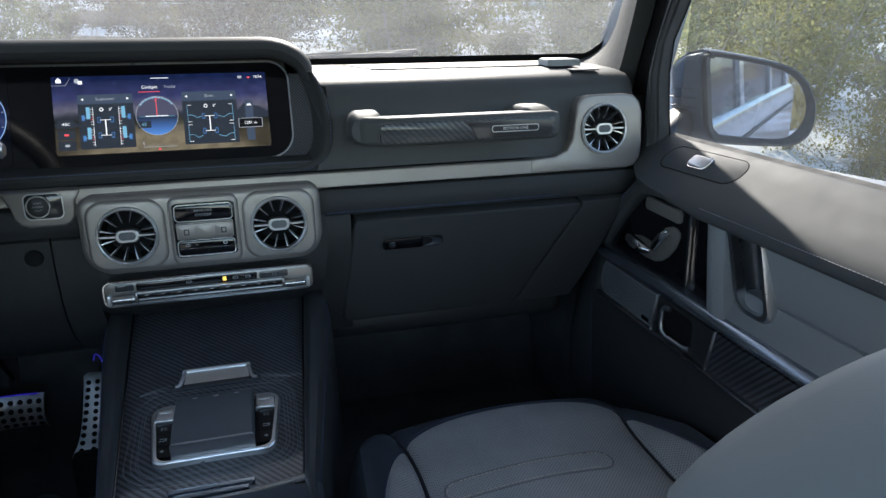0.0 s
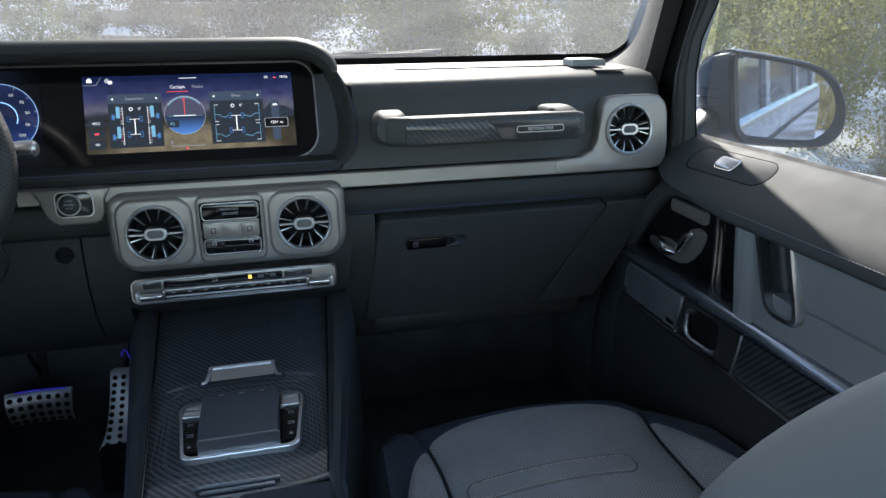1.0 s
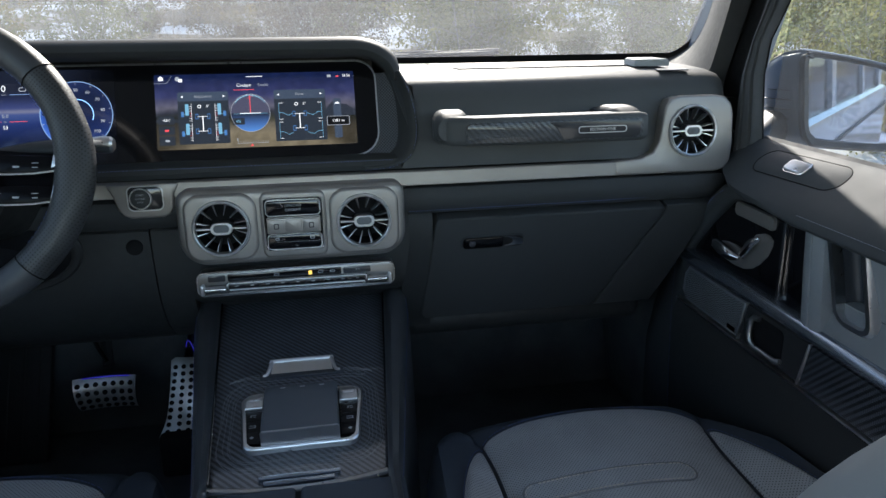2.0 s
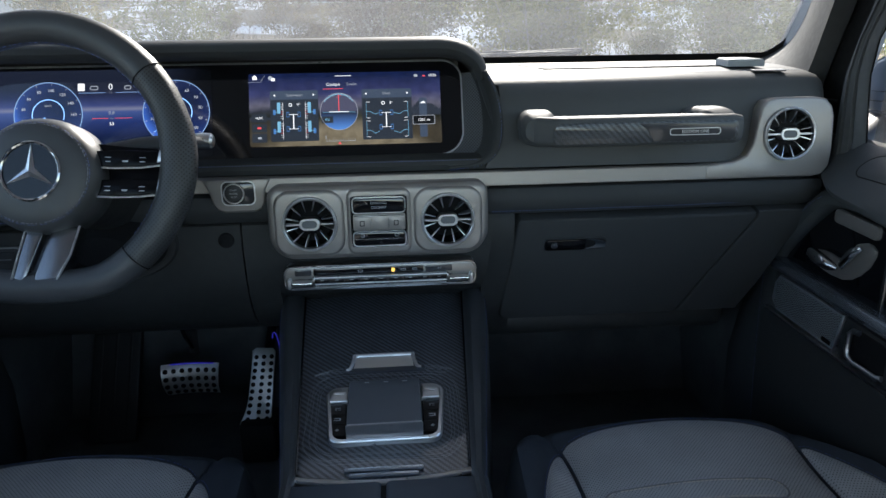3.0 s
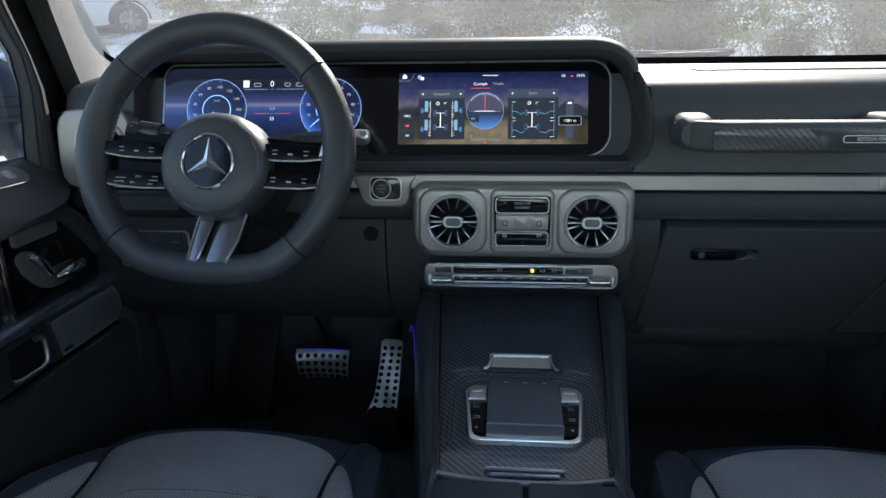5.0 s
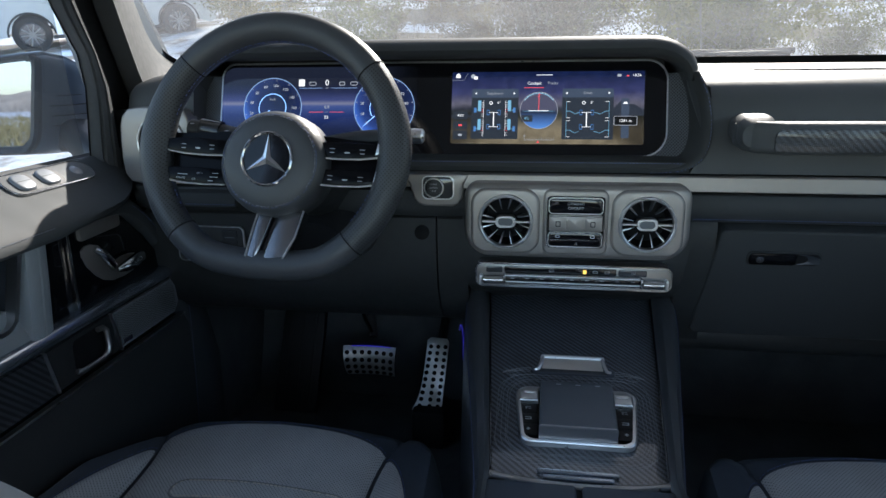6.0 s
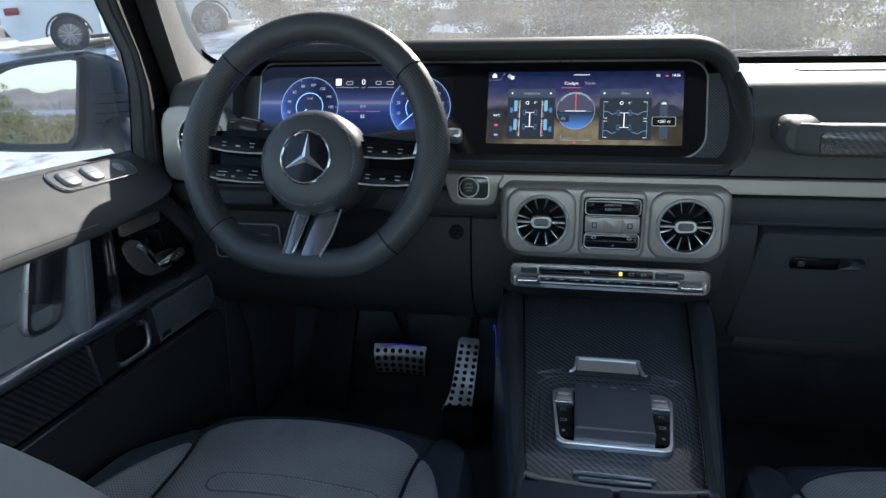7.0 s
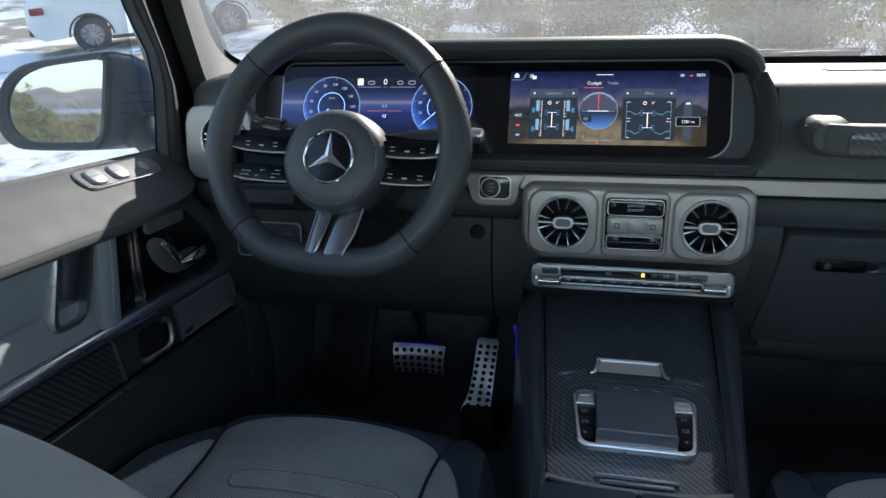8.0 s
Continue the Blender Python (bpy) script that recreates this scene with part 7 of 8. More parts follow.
def closed_line(pts, s, grow=1.0, push=0.0, drop=0.0):
    q = [Vector((x, y, 0)) for x, y in pts]
    out = smoothline(q[-2:] + q + q[:2], 4)[8:-9 + 1]
    return [(s * (p.x * grow + push), p.y * grow + drop) for p in out[:len(pts) * 4]]


def wing_mirror(s, glass_n, turn, at, roll, size=1.0):
    c = (dx(s, at[0]), at[1], at[2])
    t = thing("wing_mirror", (dx(s, 0.80), 0.05, 1.43), "blue-grey wing mirror with black frame", "mirror", "wing mirrors")
    m = frame_to(c, (-s * turn, -1, 0.0)) @ pose(0, 0, 0, 0, 0, roll) @ Matrix.Scale(size, 4)
    rings = []
    for z, k, push, drop in ((-0.030, 0.84, 0, 0), (-0.014, 0.93, 0, 0), (-0.012, 0.97, 0, 0), (-0.009, 0.99, 0, 0), (-0.012, 1.01, 0, 0), (-0.014, 1.00, 0, 0), (-0.018, 1.02, 0, 0), (-0.05, 1.00, -0.015, -0.004), (-0.085, 0.93, -0.028, -0.011), (-0.120, 0.80, -0.038, -0.018), (-0.15, 0.60, -0.045, -0.022), (-0.170, 0.36, -0.045, -0.022)):
        rings.append([m @ Vector((x, y, z)) for x, y in closed_line(FRAME_LINE, s, k, push, drop)])
    part("housing", loft(rings), PAINT_BLUE, t, "blue-grey painted housing")
    part("frame", ringplate(closed_line(FRAME_LINE, s, 0.985), closed_line(GLASS_LINE, s), m @ pose(0, 0, 0.004), 0.024, 0.004, -0.005), PLASTIC, t, "black plastic frame")
    gm = frame_to(m @ Vector((0, 0, -0.010)), glass_n) @ pose(0, 0, 0, 0, 0, roll) @ Matrix.Scale(size, 4)
    part("mirror_glass", prism(closed_line(GLASS_LINE, s, 1.005), gm, 0.003), MIRROR, t, "mirror glass")
    # ridges along the housing's inner side and the black foot below it
    for k in range(4):
        y = 0.020 - 0.015 * k
        part("ridge", tube([m @ Vector((s * (-0.097 * g + push - 0.0008), y * 1.02, z)) for z, g, push in ((-0.022, 1.012, 0), (-0.05, 0.997, -0.015), (-0.085, 0.927, -0.028), (-0.115, 0.82, -0.036))], 0.0008, 6), PLASTIC, t)
    foot = []
    for q, w, h in ((Vector((dx(s, 0.752), 0.075, 1.418)), 0.075, 0.050), (Vector((dx(s, 0.785), 0.085, 1.430)), 0.075, 0.060), (m @ Vector((-s * 0.100, -0.040, -0.075)), 0.080, 0.062), (m @ Vector((-s * 0.055, -0.056, -0.078)), 0.080, 0.040), (m @ Vector((s * 0.015, -0.060, -0.080)), 0.060, 0.026)):
        foot.append([q + Vector((0, a, b)) for a, b in rrect(w, h, h * 0.45, 4)])
    part("arm", loft(foot), PLASTIC, t, "black mirror arm")
    return t


wing_mirror(1, (-0.392, -0.917, 0.002), 0.28, (0.912, 0.015, 1.487), -2.0)
wing_mirror(-1, (0.181, -0.981, 0.032), 0.12, (0.926, 0.015, 1.509), -2.0, 1.04)

# ---------------------------------------------------------------- wiper
wip = thing("wiper", (0.27, 0.44, 1.566), "black windscreen wiper resting at the glass foot", "wiper")
part("blade", tube([(0.10, 0.430, 1.572), (0.20, 0.428, 1.577), (0.40, 0.428, 1.580)], [0.003, 0.005, 0.006], 8), PLASTIC, wip)
part("arm", tube([(0.12, 0.436, 1.577), (0.24, 0.434, 1.5845), (0.30, 0.433, 1.583), (0.41, 0.434, 1.5845)], [0.002, 0.0035, 0.003, 0.006], 8), SMOKED, wip)

# ---------------------------------------------------------------- seats
def seat(cx, bx, crown, fall):
    t = thing("front_seat", (cx, -0.35, FLOOR_Z), "grey perforated leather car seat with navy leather edges", "seat", "front seats")
    L = 0.56
    q = 1 if cx > 0 else -1

    def seam_u(v):
        return 0.585 + 0.13 * (1 - min(1.0, v / 0.35)) ** 2

    def top(u, v, up=0.0):
        au = abs(u)
        w = 0.268 * (0.955 + 0.045 * min(1, v * 3))
        front = (-0.064 if q > 0 else -0.076) - 0.012 * au - 0.85 * max(0.0, q * u - 0.50) ** 2 - 1.7 * max(0.0, -q * u - 0.72) ** 2
        y = front - v * (L + front + 0.056)
        z = 1.060
        z -= 0.048 * max(0.0, 1 - v / 0.10) ** 2.2
        edge = max(0.0, (au - 0.86) / 0.14)
        us = seam_u(v)
        bol = min(1.0, max(0.0, (au - us) / 0.20))
        z += 0.026 * (bol * bol * (3 - 2 * bol)) * min(1.0, 0.25 + v * 1.7)
        z -= 0.040 * edge ** 2
        z -= 0.0055 * math.exp(-((au - us) / 0.020) ** 2) * min(1.0, v * 12 + 0.3)
        z += 0.012 * (1 - (u / us) ** 2) * (au < us)
        z -= 0.035 * v
        return Vector((cx + u * w, y, z + up))

    def rise(a, b):
        return min(1.0, min(a, 1 - a, b) * 14)

    def centre(a, b):
        e = 2 * a - 1
        v = 0.092 + 0.90 * b + 0.055 * abs(e) ** 4 * (1 - b)
        return top(e * (seam_u(v) - 0.010), v, 0.0035 * rise(a, b) - 0.0006)

    def wing(sd):
        def f(a, b):
            v = 0.140 + 0.85 * b + (0.03 + 0.22 * a ** 2.0) * (1 - b)
            u0 = seam_u(v) + 0.010
            return top(sd * (u0 + (0.815 - u0) * a), v, 0.0035 * rise(a, b) - 0.0006)
        return f
    part("cushion", sheet(lambda a, b: top(2 * a - 1, b, -0.006 * min(1.0, max(0.0, (0.88 - abs(2 * a - 1)) / 0.05)) * min(1.0, max(0.0, (b - 0.045) / 0.04))), 64, 40, (0, 0, -0.14)), LEATHER_NAVY, t, "navy leather cushion edge")
    part("cushion_centre", sheet(centre, 40, 40), PERFORATED, t, "grey perforated centre")
    for sd in (-1, 1):
        f = wing(sd)
        part("bolster", sheet(f, 14, 36), PERFORATED, t, "grey perforated bolster")
        stitches([f(1.0, b) + Vector((sd * 0.004, 0.002, 0.0012)) for b in np.linspace(0.0, 0.95, 30)], t, THREAD_BLUE)
        stitches([f(a, 0.0) + Vector((0, 0.005, 0.0012)) for a in np.linspace(0.0, 1.0, 10)], t, THREAD_BLUE)
        stitches([top(sd * 0.962, v, 0.001) for v in np.linspace(0.03, 0.95, 30)], t, THREAD_BLUE)
        part("seam", tube([top(sd * seam_u(v), v, -0.0006) for v in np.linspace(0.0, 0.97, 60)], 0.0006, 5), LEATHER_NAVY, t)
    stitches([centre(a, 0.0) + Vector((0, 0.005, 0.0010)) for a in np.linspace(0, 1, 40)], t, THREAD_BLUE)
    # pressed oblong on the centre
    pts = rrect(0.222, 0.030, 0.0145, 6, -q * 0.024, 0.0)
    def dense(ps):
        return [(a[0] + (b[0] - a[0]) * k / 12, a[1] + (b[1] - a[1]) * k / 12) for a, b in zip(ps, ps[1:] + ps[:1]) for k in range(12 if math.hypot(b[0] - a[0], b[1] - a[1]) > 0.02 else 1)]
    pts = dense(pts)
    loop = [top(x / 0.268, 0.362 + y / L, 0.0044) for x, y in pts + pts[:1]]
    stitches(loop, t, THREAD_TAN, 0.0040, 0.0017, 0.0007)
    groove = dense(rrect(0.228, 0.036, 0.0175, 6, -q * 0.024, 0.0))
    # A darker grey line puts the pressed groove's shade into the colour.
    part("pressed_oblong", tube([top(x / 0.268, 0.362 + y / L, 0.0030) for x, y in groove], 0.0014, 5, True), GROOVE_SHADE, t, "pressed oblong outline")
    part("base", box(cx - 0.20, cx + 0.20, -0.60, -0.16, FLOOR_Z, 0.97, 0.01), PLASTIC, t, "black seat base")
    # backrest: a padded board with rounded shoulders
    line = [(-0.13, 0.98), (-0.162, 1.10), (-0.172, 1.24)]
    for q in np.linspace(-1, 1, 25):
        line.append((0.174 * q, crown - fall * (abs(q) * 0.73) ** 1.8 - 0.02 * abs(q) ** 8))
    line += [(0.172, 1.24), (0.162, 1.10), (0.13, 0.98)]
    rings = []
    for y, k in ((-0.662, 0.93), (-0.668, 0.97), (-0.68, 1.0), (-0.72, 1.0), (-0.755, 0.97), (-0.785, 0.90), (-0.795, 0.80)):
        rings.append([(bx + x * k, y - 0.25 * (z - 1.38), 1.2 + (z - 1.2) * (1 - (1 - k) * 0.5)) for x, z in line])
    part("backrest", loft(rings), LEATHER_GREY, t, "grey leather backrest")
    return t


seat(0.402, 0.466, 1.417, 0.122)
seat(-0.412, -0.452, 1.398, 0.122)

# ---------------------------------------------------------------- outside
def ground_z(x, y):
    r = max(0.0, y - 1.2)
    z = 0.185 * r if r < 40 else 0.185 * 40 + 0.06 * (r - 40)
    n = noise.noise((x * 0.22, y * 0.22, 0.3)) * 0.25 + noise.noise((x * 0.9, y * 0.9, 4.0)) * 0.06
    away = min(1.0, max(0.0, (math.hypot(x, y) - 2.5) / 4))
    return z + n * away


def snow_material():
    m = bpy.data.materials.new("snow_and_soil")
    m.use_nodes = True
    nt = m.node_tree
    n, l = nt.nodes, nt.links
    b = n["Principled BSDF"]
    co = n.new("ShaderNodeTexCoord")
    nz = n.new("ShaderNodeTexNoise")
    nz.inputs["Scale"].default_value, nz.inputs["Detail"].default_value, nz.inputs["Roughness"].default_value = 0.55, 8, 0.62
    l.new(co.outputs["Object"], nz.inputs["Vector"])
    rp = n.new("ShaderNodeValToRGB")
    e = rp.color_ramp.elements
    e[0].position, e[0].color = 0.475, (0.78, 0.80, 0.84, 1)
    e[1].position, e[1].color = 0.545, (0.24, 0.20, 0.15, 1)
    l.new(nz.outputs["Fac"], rp.inputs[0])
    l.new(rp.outputs[0], b.inputs["Base Color"])
    b.inputs["Roughness"].default_value = 0.85
    n2 = n.new("ShaderNodeTexNoise")
    n2.inputs["Scale"].default_value, n2.inputs["Detail"].default_value = 7, 8
    l.new(co.outputs["Object"], n2.inputs["Vector"])
    bp = n.new("ShaderNodeBump")
    bp.inputs["Strength"].default_value, bp.inputs["Distance"].default_value = 0.6, 0.08
    l.new(n2.outputs["Fac"], bp.inputs["Height"])
    l.new(bp.outputs[0], b.inputs["Normal"])
    return m


SNOW = snow_material()


def warp(t, reach):
    return math.copysign(abs(t) ** 2.4, t) * reach


ground = sheet(lambda u, v: Vector((warp(2 * u - 1, 900), warp(2 * v - 1, 900), ground_z(warp(2 * u - 1, 900), warp(2 * v - 1, 900)))), 150, 150)
structure("ground", ground, SNOW, "patchy snow over brown desert soil")

# hills behind
HILL = material("far_hill", (0.36, 0.29, 0.22), 0.95, 0, 0, vary=0.35, vary_scale=0.03)


def hills(u, v):
    a = radians(150 + 150 * u)
    r = 420 + 160 * v
    ridge = 0.5 + 0.30 * noise.noise((u * 11, 1.7, 0)) + 0.34 * (0.5 - abs(noise.noise((u * 26, 5.1, 0)))) + 0.16 * (0.5 - abs(noise.noise((u * 70, 9.0, 0)))) + 0.05 * noise.noise((u * 190, 2.0, 0))
    fold = 0.06 * noise.noise((u * 120, v * 3.0, 4.0)) * math.sin(v * math.pi)
    return Vector((math.sin(a) * r, math.cos(a) * r, -8 + 33 * max(0.12, ridge) * (v ** 0.8 + fold)))


structure("backdrop_hills", sheet(hills, 420, 12), HILL, "brown desert mountain range far behind the car")



def leaf_material(name, colour):
    """Thin dry leaves that let the light through."""
    m = bpy.data.materials.new(name)
    m.use_nodes = True
    n, l = m.node_tree.nodes, m.node_tree.links
    n.remove(n["Principled BSDF"])
    co = n.new("ShaderNodeTexCoord")
    nz = n.new("ShaderNodeTexNoise")
    nz.inputs["Scale"].default_value, nz.inputs["Detail"].default_value = 2.5, 5
    l.new(co.outputs["Object"], nz.inputs["Vector"])
    mr = n.new("ShaderNodeMapRange")
    mr.inputs["From Min"].default_value, mr.inputs["From Max"].default_value = 0.3, 0.7
    mr.inputs["To Min"].default_value, mr.inputs["To Max"].default_value = 0.65, 1.3
    l.new(nz.outputs["Fac"], mr.inputs["Value"])
    sc = n.new("ShaderNodeVectorMath")
    sc.operation, sc.inputs[0].default_value = "SCALE", colour
    l.new(mr.outputs[0], sc.inputs["Scale"])
    d, tr = n.new("ShaderNodeBsdfDiffuse"), n.new("ShaderNodeBsdfTranslucent")
    mx = n.new("ShaderNodeMixShader")
    mx.inputs[0].default_value = 0.5
    for k, b in enumerate((d, tr)):
        l.new(sc.outputs[0], b.inputs[0])
        l.new(b.outputs[0], mx.inputs[k + 1])
    l.new(mx.outputs[0], n["Material Output"].inputs[0])
    return m


LEAF = {}
for nm, c in (("olive", (0.33, 0.31, 0.13)), ("sage", (0.32, 0.315, 0.17)), ("straw", (0.36, 0.295, 0.13)), ("grey", (0.27, 0.225, 0.155))):
    LEAF[nm] = leaf_material(nm + "_leaf", c)
TWIG = material("grey_twig", (0.33, 0.29, 0.23), 0.9, 0, 0, vary=0.3, vary_scale=5.0)


def shrub(kind, height, width, leaves, seed, label, stems=16, size=1.0):
    rnd = random.Random(seed)
    t = thing("shrub", (0, 0, 0), label, "shrub", "desert shrubs round the car")
    tw = bmesh.new()
    tips = []
    for i in range(stems):
        a = rnd.uniform(0, 2 * math.pi)
        lean = rnd.uniform(0.15, 1.0)
        hh = height * rnd.uniform(0.65, 1.05) * (1 - 0.25 * lean)
        end = Vector((math.cos(a) * width / 2 * lean, math.sin(a) * width / 2 * lean, hh))
        mid = end * 0.5 + Vector((rnd.uniform(-1, 1), rnd.uniform(-1, 1), rnd.uniform(0, 1))) * 0.08 * height
        pts = bez((0, 0, -0.1), mid * 0.5, mid, end, 6)
        tube(pts, [0.013 * height * (1 - 0.13 * k) * 0.5 for k in range(7)], 5, bm=tw)
        for k in range(2, 7):
            for _ in range(3):
                d = Vector((rnd.gauss(0, 1), rnd.gauss(0, 1), rnd.gauss(0.5, 0.8))).normalized() * height * rnd.uniform(0.10, 0.24)
                q = pts[k] + d
                tube([pts[k], pts[k] + d * 0.5 + Vector((0, 0, 0.02)), q], [0.0026 * height, 0.0018 * height, 0.0009 * height], 3, bm=tw)
                tips.append((pts[k], q))
    part("stems", tw, TWIG, t, "", 0)
    r = np.random.default_rng(seed)
    a = np.array([p for p, q in tips])
    b = np.array([q for p, q in tips])
    heart = a + (b - a) * r.uniform(0.5, 1.1, (len(tips), 1))
    heart = heart[r.permutation(len(tips))[:max(24, len(tips) * 2 // 3)]]
    pick = r.integers(0, len(heart), leaves)
    off = r.normal(0, 1, (leaves, 3)) * (0.055 * height, 0.055 * height, 0.038 * height)
    c = heart[pick] + off
    half = (height * size * r.uniform(0.010, 0.020, leaves))[:, None]
    up = off / (np.linalg.norm(off, axis=1)[:, None] + 1e-6) + r.normal(0, 0.45, (leaves, 3)) + (0, 0, 0.35)
    up /= np.linalg.norm(up, axis=1)[:, None]
    n1 = np.cross(up, r.normal(0, 1, (leaves, 3)))
    n1 /= np.linalg.norm(n1, axis=1)[:, None]
    n2 = np.cross(up, n1)
    co = np.stack([c - n1 * half, c + n2 * half * 0.6, c + n1 * half, c - n2 * half * 0.6], 1).reshape(-1, 3)
    me = bpy.data.meshes.new("foliage")
    me.from_pydata(co.tolist(), [], np.arange(leaves * 4).reshape(-1, 4).tolist())
    me.materials.append(LEAF[kind])
    f = new("foliage", me)
    f.parent = t
    return t


KINDS = (("olive", 2.2, 2.6, "tall olive green creosote shrub on snow"), ("sage", 1.7, 2.3, "sage green desert shrub on snow"), ("straw", 1.1, 1.7, "dry straw coloured desert shrub"), ("grey", 1.3, 2.0, "bare grey-brown desert shrub"))
# fine-leaved ones stand close to the car, coarser ones further off
NEAR = [shrub(k, h, w, 12000, 3 + 5 * i, lab, 14, 0.62) for i, (k, h, w, lab) in enumerate(KINDS)]
SHRUBS = [shrub(k, h, w, 3600, 4 + 5 * i, lab, 9, 1.05) for i, (k, h, w, lab) in enumerate(KINDS)]
FAR = [shrub(k, h, w, 1500, 6 + 5 * i, lab, 5, 1.7) for i, (k, h, w, lab) in enumerate(KINDS)]


def plant(ob, x, y, scale, turn):
    c = copy_thing(ob, pose(x, y, ground_z(x, y) - 0.03, 0, 0, turn))
    c.scale = (scale, scale, scale * random.uniform(0.85, 1.1))
    return c


rnd = random.Random(41)
placed = []
for k in range(400):
    r = 6.0 + 60 * rnd.random() ** 1.6
    a = radians(rnd.uniform(-75, 75))
    x, y = math.sin(a) * r, math.cos(a) * r
    if abs(x) < 2.4 and y < 6:
        continue
    # open snow: a clearing ahead to the left, where the other car stands
    if -17 < x < -4 and 3 < y < 18 and (y - 4) < 1.25 * -x:
        continue
    if -7 < x - (-0.18 * y) < -0.5 and y < 24 and rnd.random() < 0.8:
        continue
    if any(math.hypot(x - p, y - q) < 1.5 for p, q in placed):
        continue
    placed.append((x, y))
    w = (0.5, 0.28, 0.12, 0.10) if x > 0.5 else (0.08, 0.17, 0.40, 0.35)
    plant(rnd.choices(NEAR if r < 11.5 else SHRUBS if r < 26 else FAR, w)[0], x, y, rnd.uniform(0.8, 1.45) if x > -1 else rnd.uniform(0.7, 1.2), rnd.uniform(0, 360))
for k in range(16):
    r = 10 + 75 * rnd.random()
    a = radians(rnd.uniform(120, 245))
    plant(rnd.choice(FAR), math.sin(a) * r, math.cos(a) * r, rnd.uniform(0.7, 1.2), rnd.uniform(0, 360))
for k in range(24):
    r = 9 + 45 * rnd.random()
    a = radians(rnd.uniform(187, 218))
    plant(rnd.choice(FAR[:3]), math.sin(a) * r, math.cos(a) * r, rnd.uniform(0.7, 1.1), rnd.uniform(0, 360))
# low dry scrub behind the car, past counting
co, fs = [], []
for k in range(1100):
    r = 14 + 110 * rnd.random() ** 1.3
    a = radians(rnd.uniform(176, 226))
    x, y = math.sin(a) * r, math.cos(a) * r
    w = rnd.uniform(0.5, 1.3)
    base = Vector((x, y, ground_z(x, y)))
    for j in range(34):
        q = base + Vector((rnd.gauss(0, 0.4) * w, rnd.gauss(0, 0.4) * w, 0))
        d = Vector((rnd.gauss(0, 0.18), rnd.gauss(0, 0.18), rnd.uniform(0.25, 0.75))) * w
        e = Vector((rnd.gauss(0, 1), rnd.gauss(0, 1), 0)).normalized() * 0.05 * w
        i = len(co)
        co += [tuple(q - e), tuple(q + e), tuple(q + d)]
        fs.append((i, i + 1, i + 2))
me = bpy.data.meshes.new("dry_scrub")
me.from_pydata(co, [], fs)
me.materials.append(LEAF["straw"])
tagged(new("dry_scrub", me), "low dry straw coloured scrub on the snow", "scrub", "", "stuff")
# dry grass and low twigs ahead of the car, past counting
co, fs = [], []
for k in range(420):
    r = 7 + 55 * rnd.random() ** 1.3
    a = radians(rnd.uniform(-45, 62))
    x, y = math.sin(a) * r, math.cos(a) * r
    if (abs(x) < 2.0 and y < 5) or (-17 < x < -4 and 3 < y < 18 and (y - 4) < 1.25 * -x) or noise.noise((x * 0.3, y * 0.3, 7.0)) < -0.12:
        continue
    w = rnd.uniform(0.4, 1.0)
    base = Vector((x, y, ground_z(x, y) - 0.02))
    for j in range(70):
        q = base + Vector((rnd.gauss(0, 0.35) * w, rnd.gauss(0, 0.35) * w, 0))
        d = Vector((rnd.gauss(0, 0.16), rnd.gauss(0, 0.16), rnd.uniform(0.15, 0.6))) * w
        e = Vector((rnd.gauss(0, 1), rnd.gauss(0, 1), 0)).normalized() * 0.010 * w
        i = len(co)
        co += [tuple(q - e), tuple(q + e), tuple(q + d)]
        fs.append((i, i + 1, i + 2))
me = bpy.data.meshes.new("dry_grass")
me.from_pydata(co, [], fs)
me.materials.append(LEAF["grey"])
tagged(new("dry_grass", me), "dry grey-brown grass and twigs on the snow", "grass", "", "stuff")
for k, ob in enumerate(NEAR + SHRUBS + FAR):
    x, y = ((5.2, 4.6), (2.4, 9.5), (7.5, 8.5), (4.2, 7.2), (9.0, 21.0), (-2.0, 26.0), (3.5, 19.0), (-7.0, 17.5), (14.0, 33.0), (-9.0, 36.0), (5.0, 30.0), (1.0, 34.0))[k]
    ob.location = (x, y, ground_z(x, y) - 0.03)

# ---------------------------------------------------------------- other car
TYRE = material("tyre_rubber", (0.02, 0.02, 0.021), 0.8, 0, 0.2, 60, 0.2)
ALLOY = material("alloy_wheel", (0.42, 0.42, 0.43), 0.35, 0.9, 0, vary=0.05)
TAIL = material("red_tail_lamp", (0.22, 0.008, 0.012), 0.12, 0, 0, vary=0.05)
CAR_AT, CAR_TURN = (-9.08, 12.4), 39.0
cz = ground_z(*CAR_AT)
other = thing("parked_car", (CAR_AT[0], CAR_AT[1], cz), "white hatchback car parked on the snow", "car")
slope = Matrix.Rotation(math.atan(0.185), 4, "X")
OC = Matrix.Translation((CAR_AT[0], CAR_AT[1], cz)) @ slope @ Matrix.Rotation(radians(CAR_TURN), 4, "Z")
# local: x along the car (nose at +x), y to its left, z up
side = [(-2.35, 0.42), (-2.42, 0.62), (-2.38, 0.98), (-2.25, 1.10), (-1.60, 1.46), (-1.2, 1.52), (0.1, 1.50), (0.45, 1.40), (1.05, 1.02), (1.75, 0.90), (2.08, 0.74), (2.12, 0.50), (2.05, 0.32)]


def arch(cx, n=9, r=0.385):
    return [(cx + r * math.cos(a), 0.34 + r * math.sin(a)) for a in np.linspace(0, math.pi, n)]


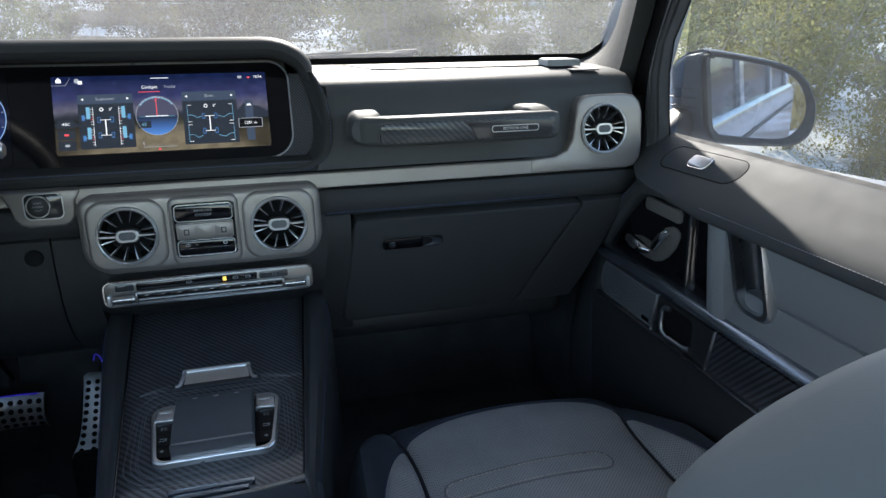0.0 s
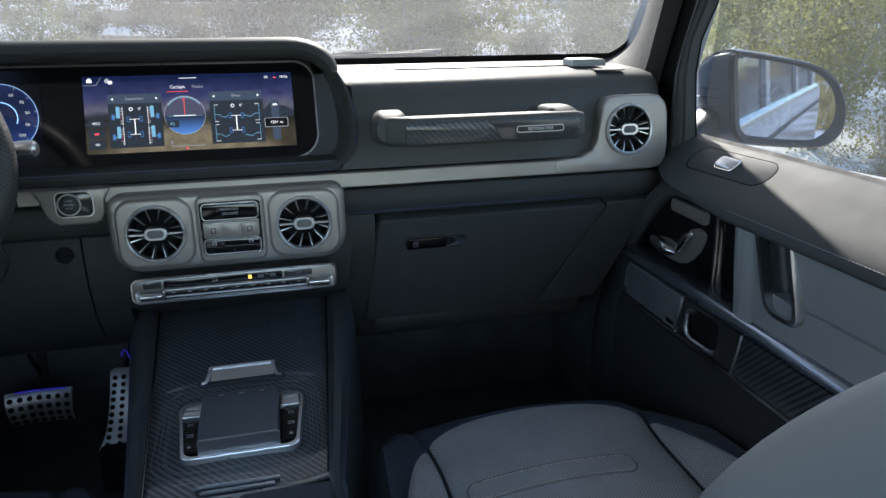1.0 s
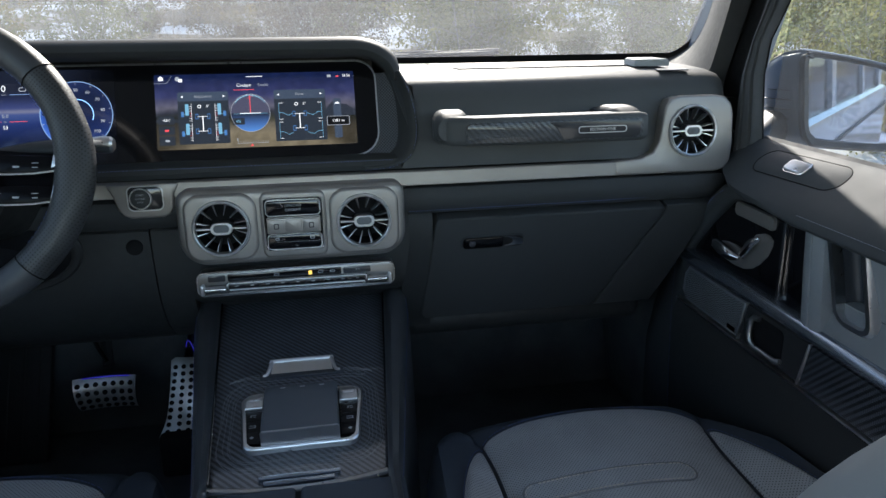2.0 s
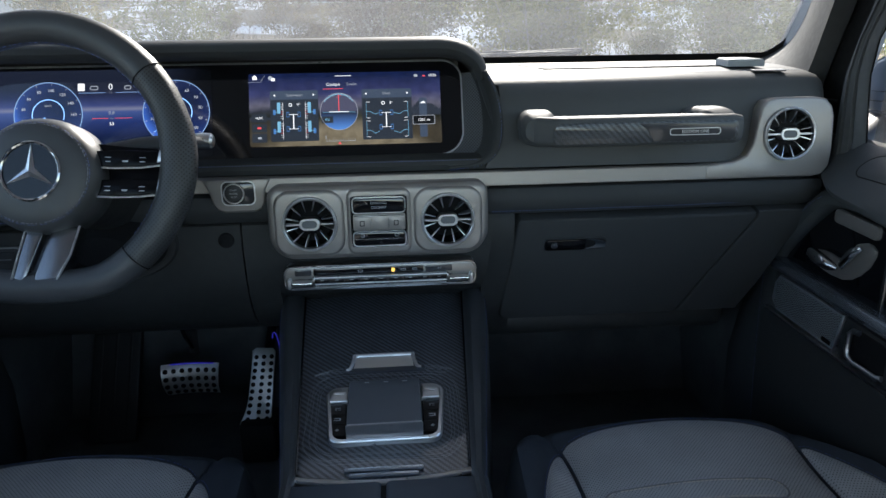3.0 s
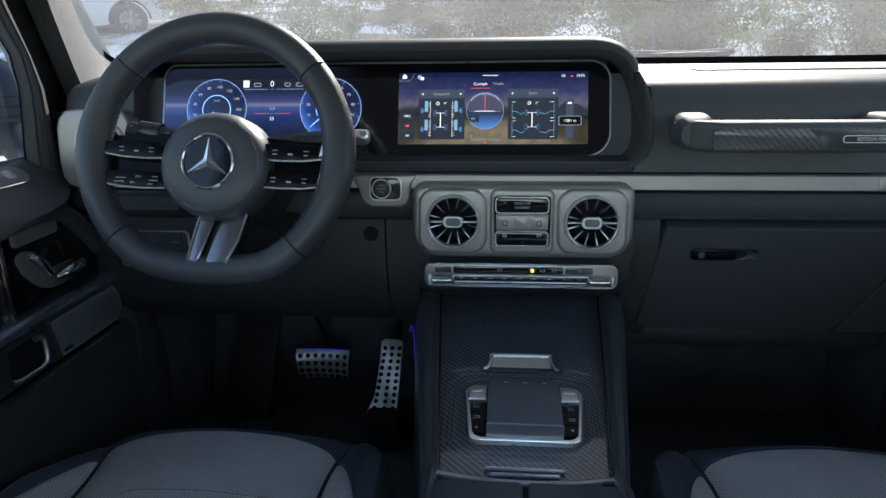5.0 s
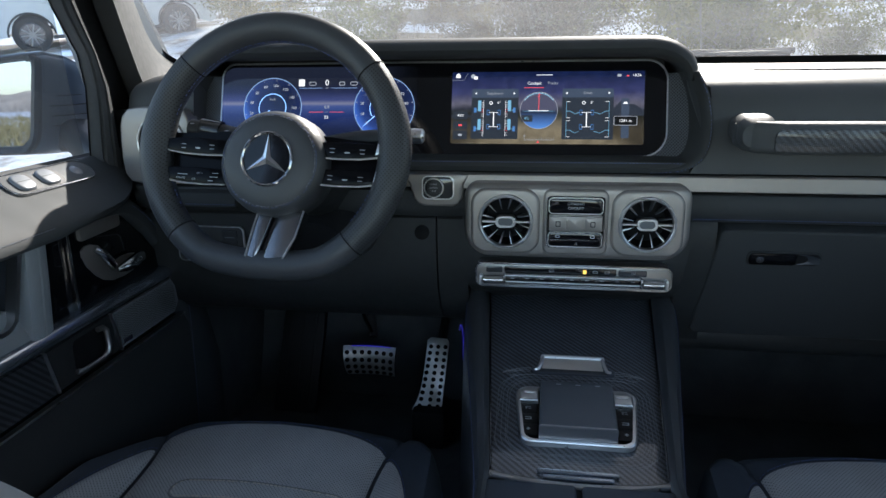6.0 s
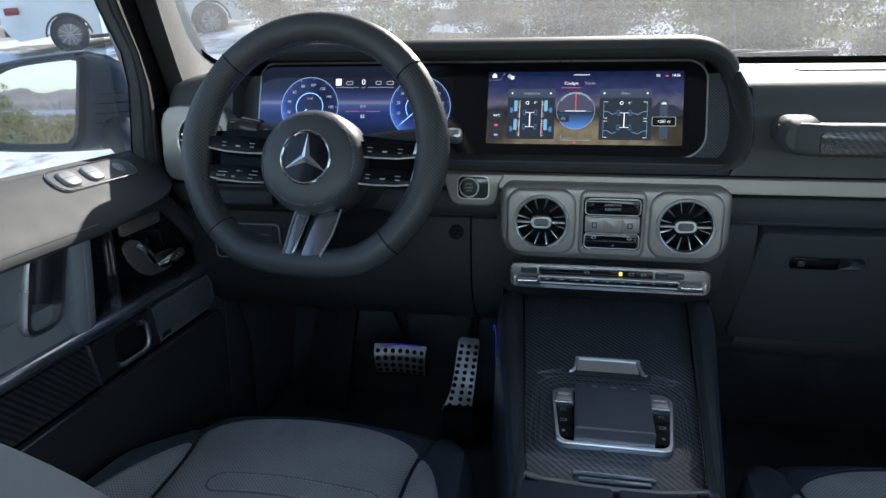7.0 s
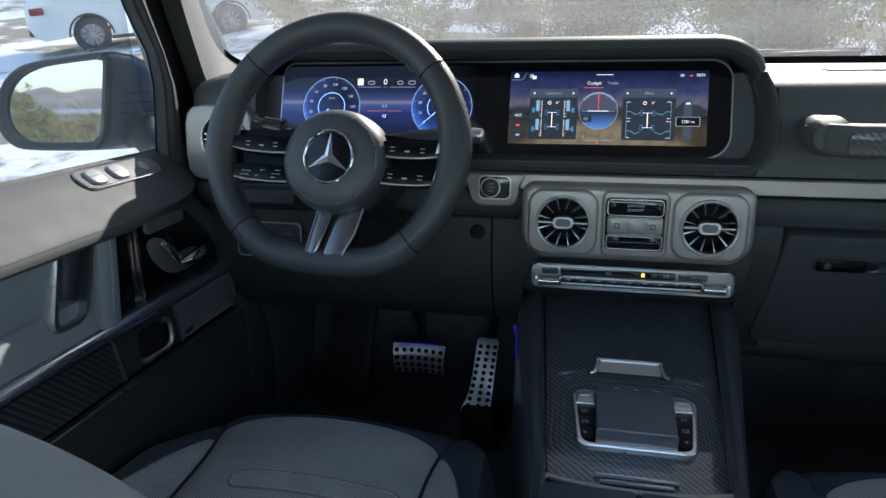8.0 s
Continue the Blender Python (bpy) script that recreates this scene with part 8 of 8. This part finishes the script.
low = [(1.92, 0.26)] + arch(1.30) + [(0.8, 0.24), (-0.8, 0.24)] + arch(-1.36) + [(-2.2, 0.30)]
outline = side + low
rings = []
for y, k in ((-0.90, 0.975), (-0.86, 1.0), (-0.5, 1.0), (0.5, 1.0), (0.86, 1.0), (0.90, 0.975)):
    rr = []
    for x, z in outline:
        tum = max(0.0, (z - 0.95) / 0.55)
        rr.append(OC @ Vector((x * (k if z > 0.4 else 1), y * (1 - 0.16 * tum), z if z < 1.0 else z - (0 if abs(y) < 0.8 else 0.02))))
    rings.append(rr)
part("body", loft(rings), PAINT_WHITE, other, "white painted body")
for q in (-1, 1):
    for pts in ([(-1.30, 1.02), (-1.05, 1.42), (-0.42, 1.44), (-0.42, 1.0)], [(-0.36, 1.0), (-0.36, 1.44), (0.10, 1.42), (0.62, 1.08), (0.60, 1.0)]):
        bm = bmesh.new()
        vs = []
        for x, z in pts:
            tum = max(0.0, (z - 0.95) / 0.55)
            vs.append(bm.verts.new(OC @ Vector((x, q * (0.905 * (1 - 0.16 * tum) + 0.004), z))))
        bm.faces.new(vs)
        part("side_window", fix(bm), DARK_GLASS, other, "dark side window", 0)
    for wx in (1.30, -1.36):
        wmx = OC @ pose(wx, q * 0.80, 0.34, -90 * q, 0, 0)
        wh = part("wheel", lathe([(0.215, 0.09), (0.24, 0.11), (0.305, 0.11), (0.335, 0.08), (0.338, 0.0), (0.335, -0.08), (0.30, -0.1), (0.2, -0.1), (0.2, 0.0)], wmx, 32), TYRE, other, "black tyre")
        rim_bm = lathe([(0.218, 0.10), (0.21, 0.105), (0.20, 0.085), (0.195, 0.03), (0.0, 0.03)], wmx, 28)
        part("rim", rim_bm, DARK_CHROME, wh)
        for k in range(10):
            part("spoke", block(0.17, 0.03, 0.02, wmx @ Matrix.Rotation(math.pi * 2 * k / 10, 4, "Z") @ pose(0.115, 0, 0.085), 0.006, 1), ALLOY, wh)
        part("hub", lathe([(0, 0.105), (0.035, 0.10), (0.045, 0.08)], wmx, 16), ALLOY, wh)
        part("arch_lip", tube([OC @ Vector((wx + 0.392 * math.cos(a), q * 0.895, 0.34 + 0.392 * math.sin(a))) for a in np.linspace(0, math.pi, 15)], 0.02, 6), PLASTIC, other)
    part("tail_lamp", block(0.24, 0.05, 0.13, OC @ pose(-2.20, q * 0.888, 0.84, 0, 0, -4 * q), 0.02, 2), TAIL, other, "red tail lamp")
    part("sill", block(2.0, 0.03, 0.07, OC @ pose(-0.03, q * 0.895, 0.27), 0.01), PLASTIC, other)
    for hx in (-0.25, -1.0):
        part("door_handle", block(0.17, 0.025, 0.025, OC @ pose(hx, q * 0.905, 0.90), 0.008), PAINT_WHITE, other)
part("bumper", block(0.12, 1.5, 0.12, OC @ pose(-2.37, 0, 0.45), 0.03), PLASTIC, other)
part("number_plate", block(0.012, 0.5, 0.11, OC @ pose(-2.415, 0, 0.72)), HEADLINER, other)
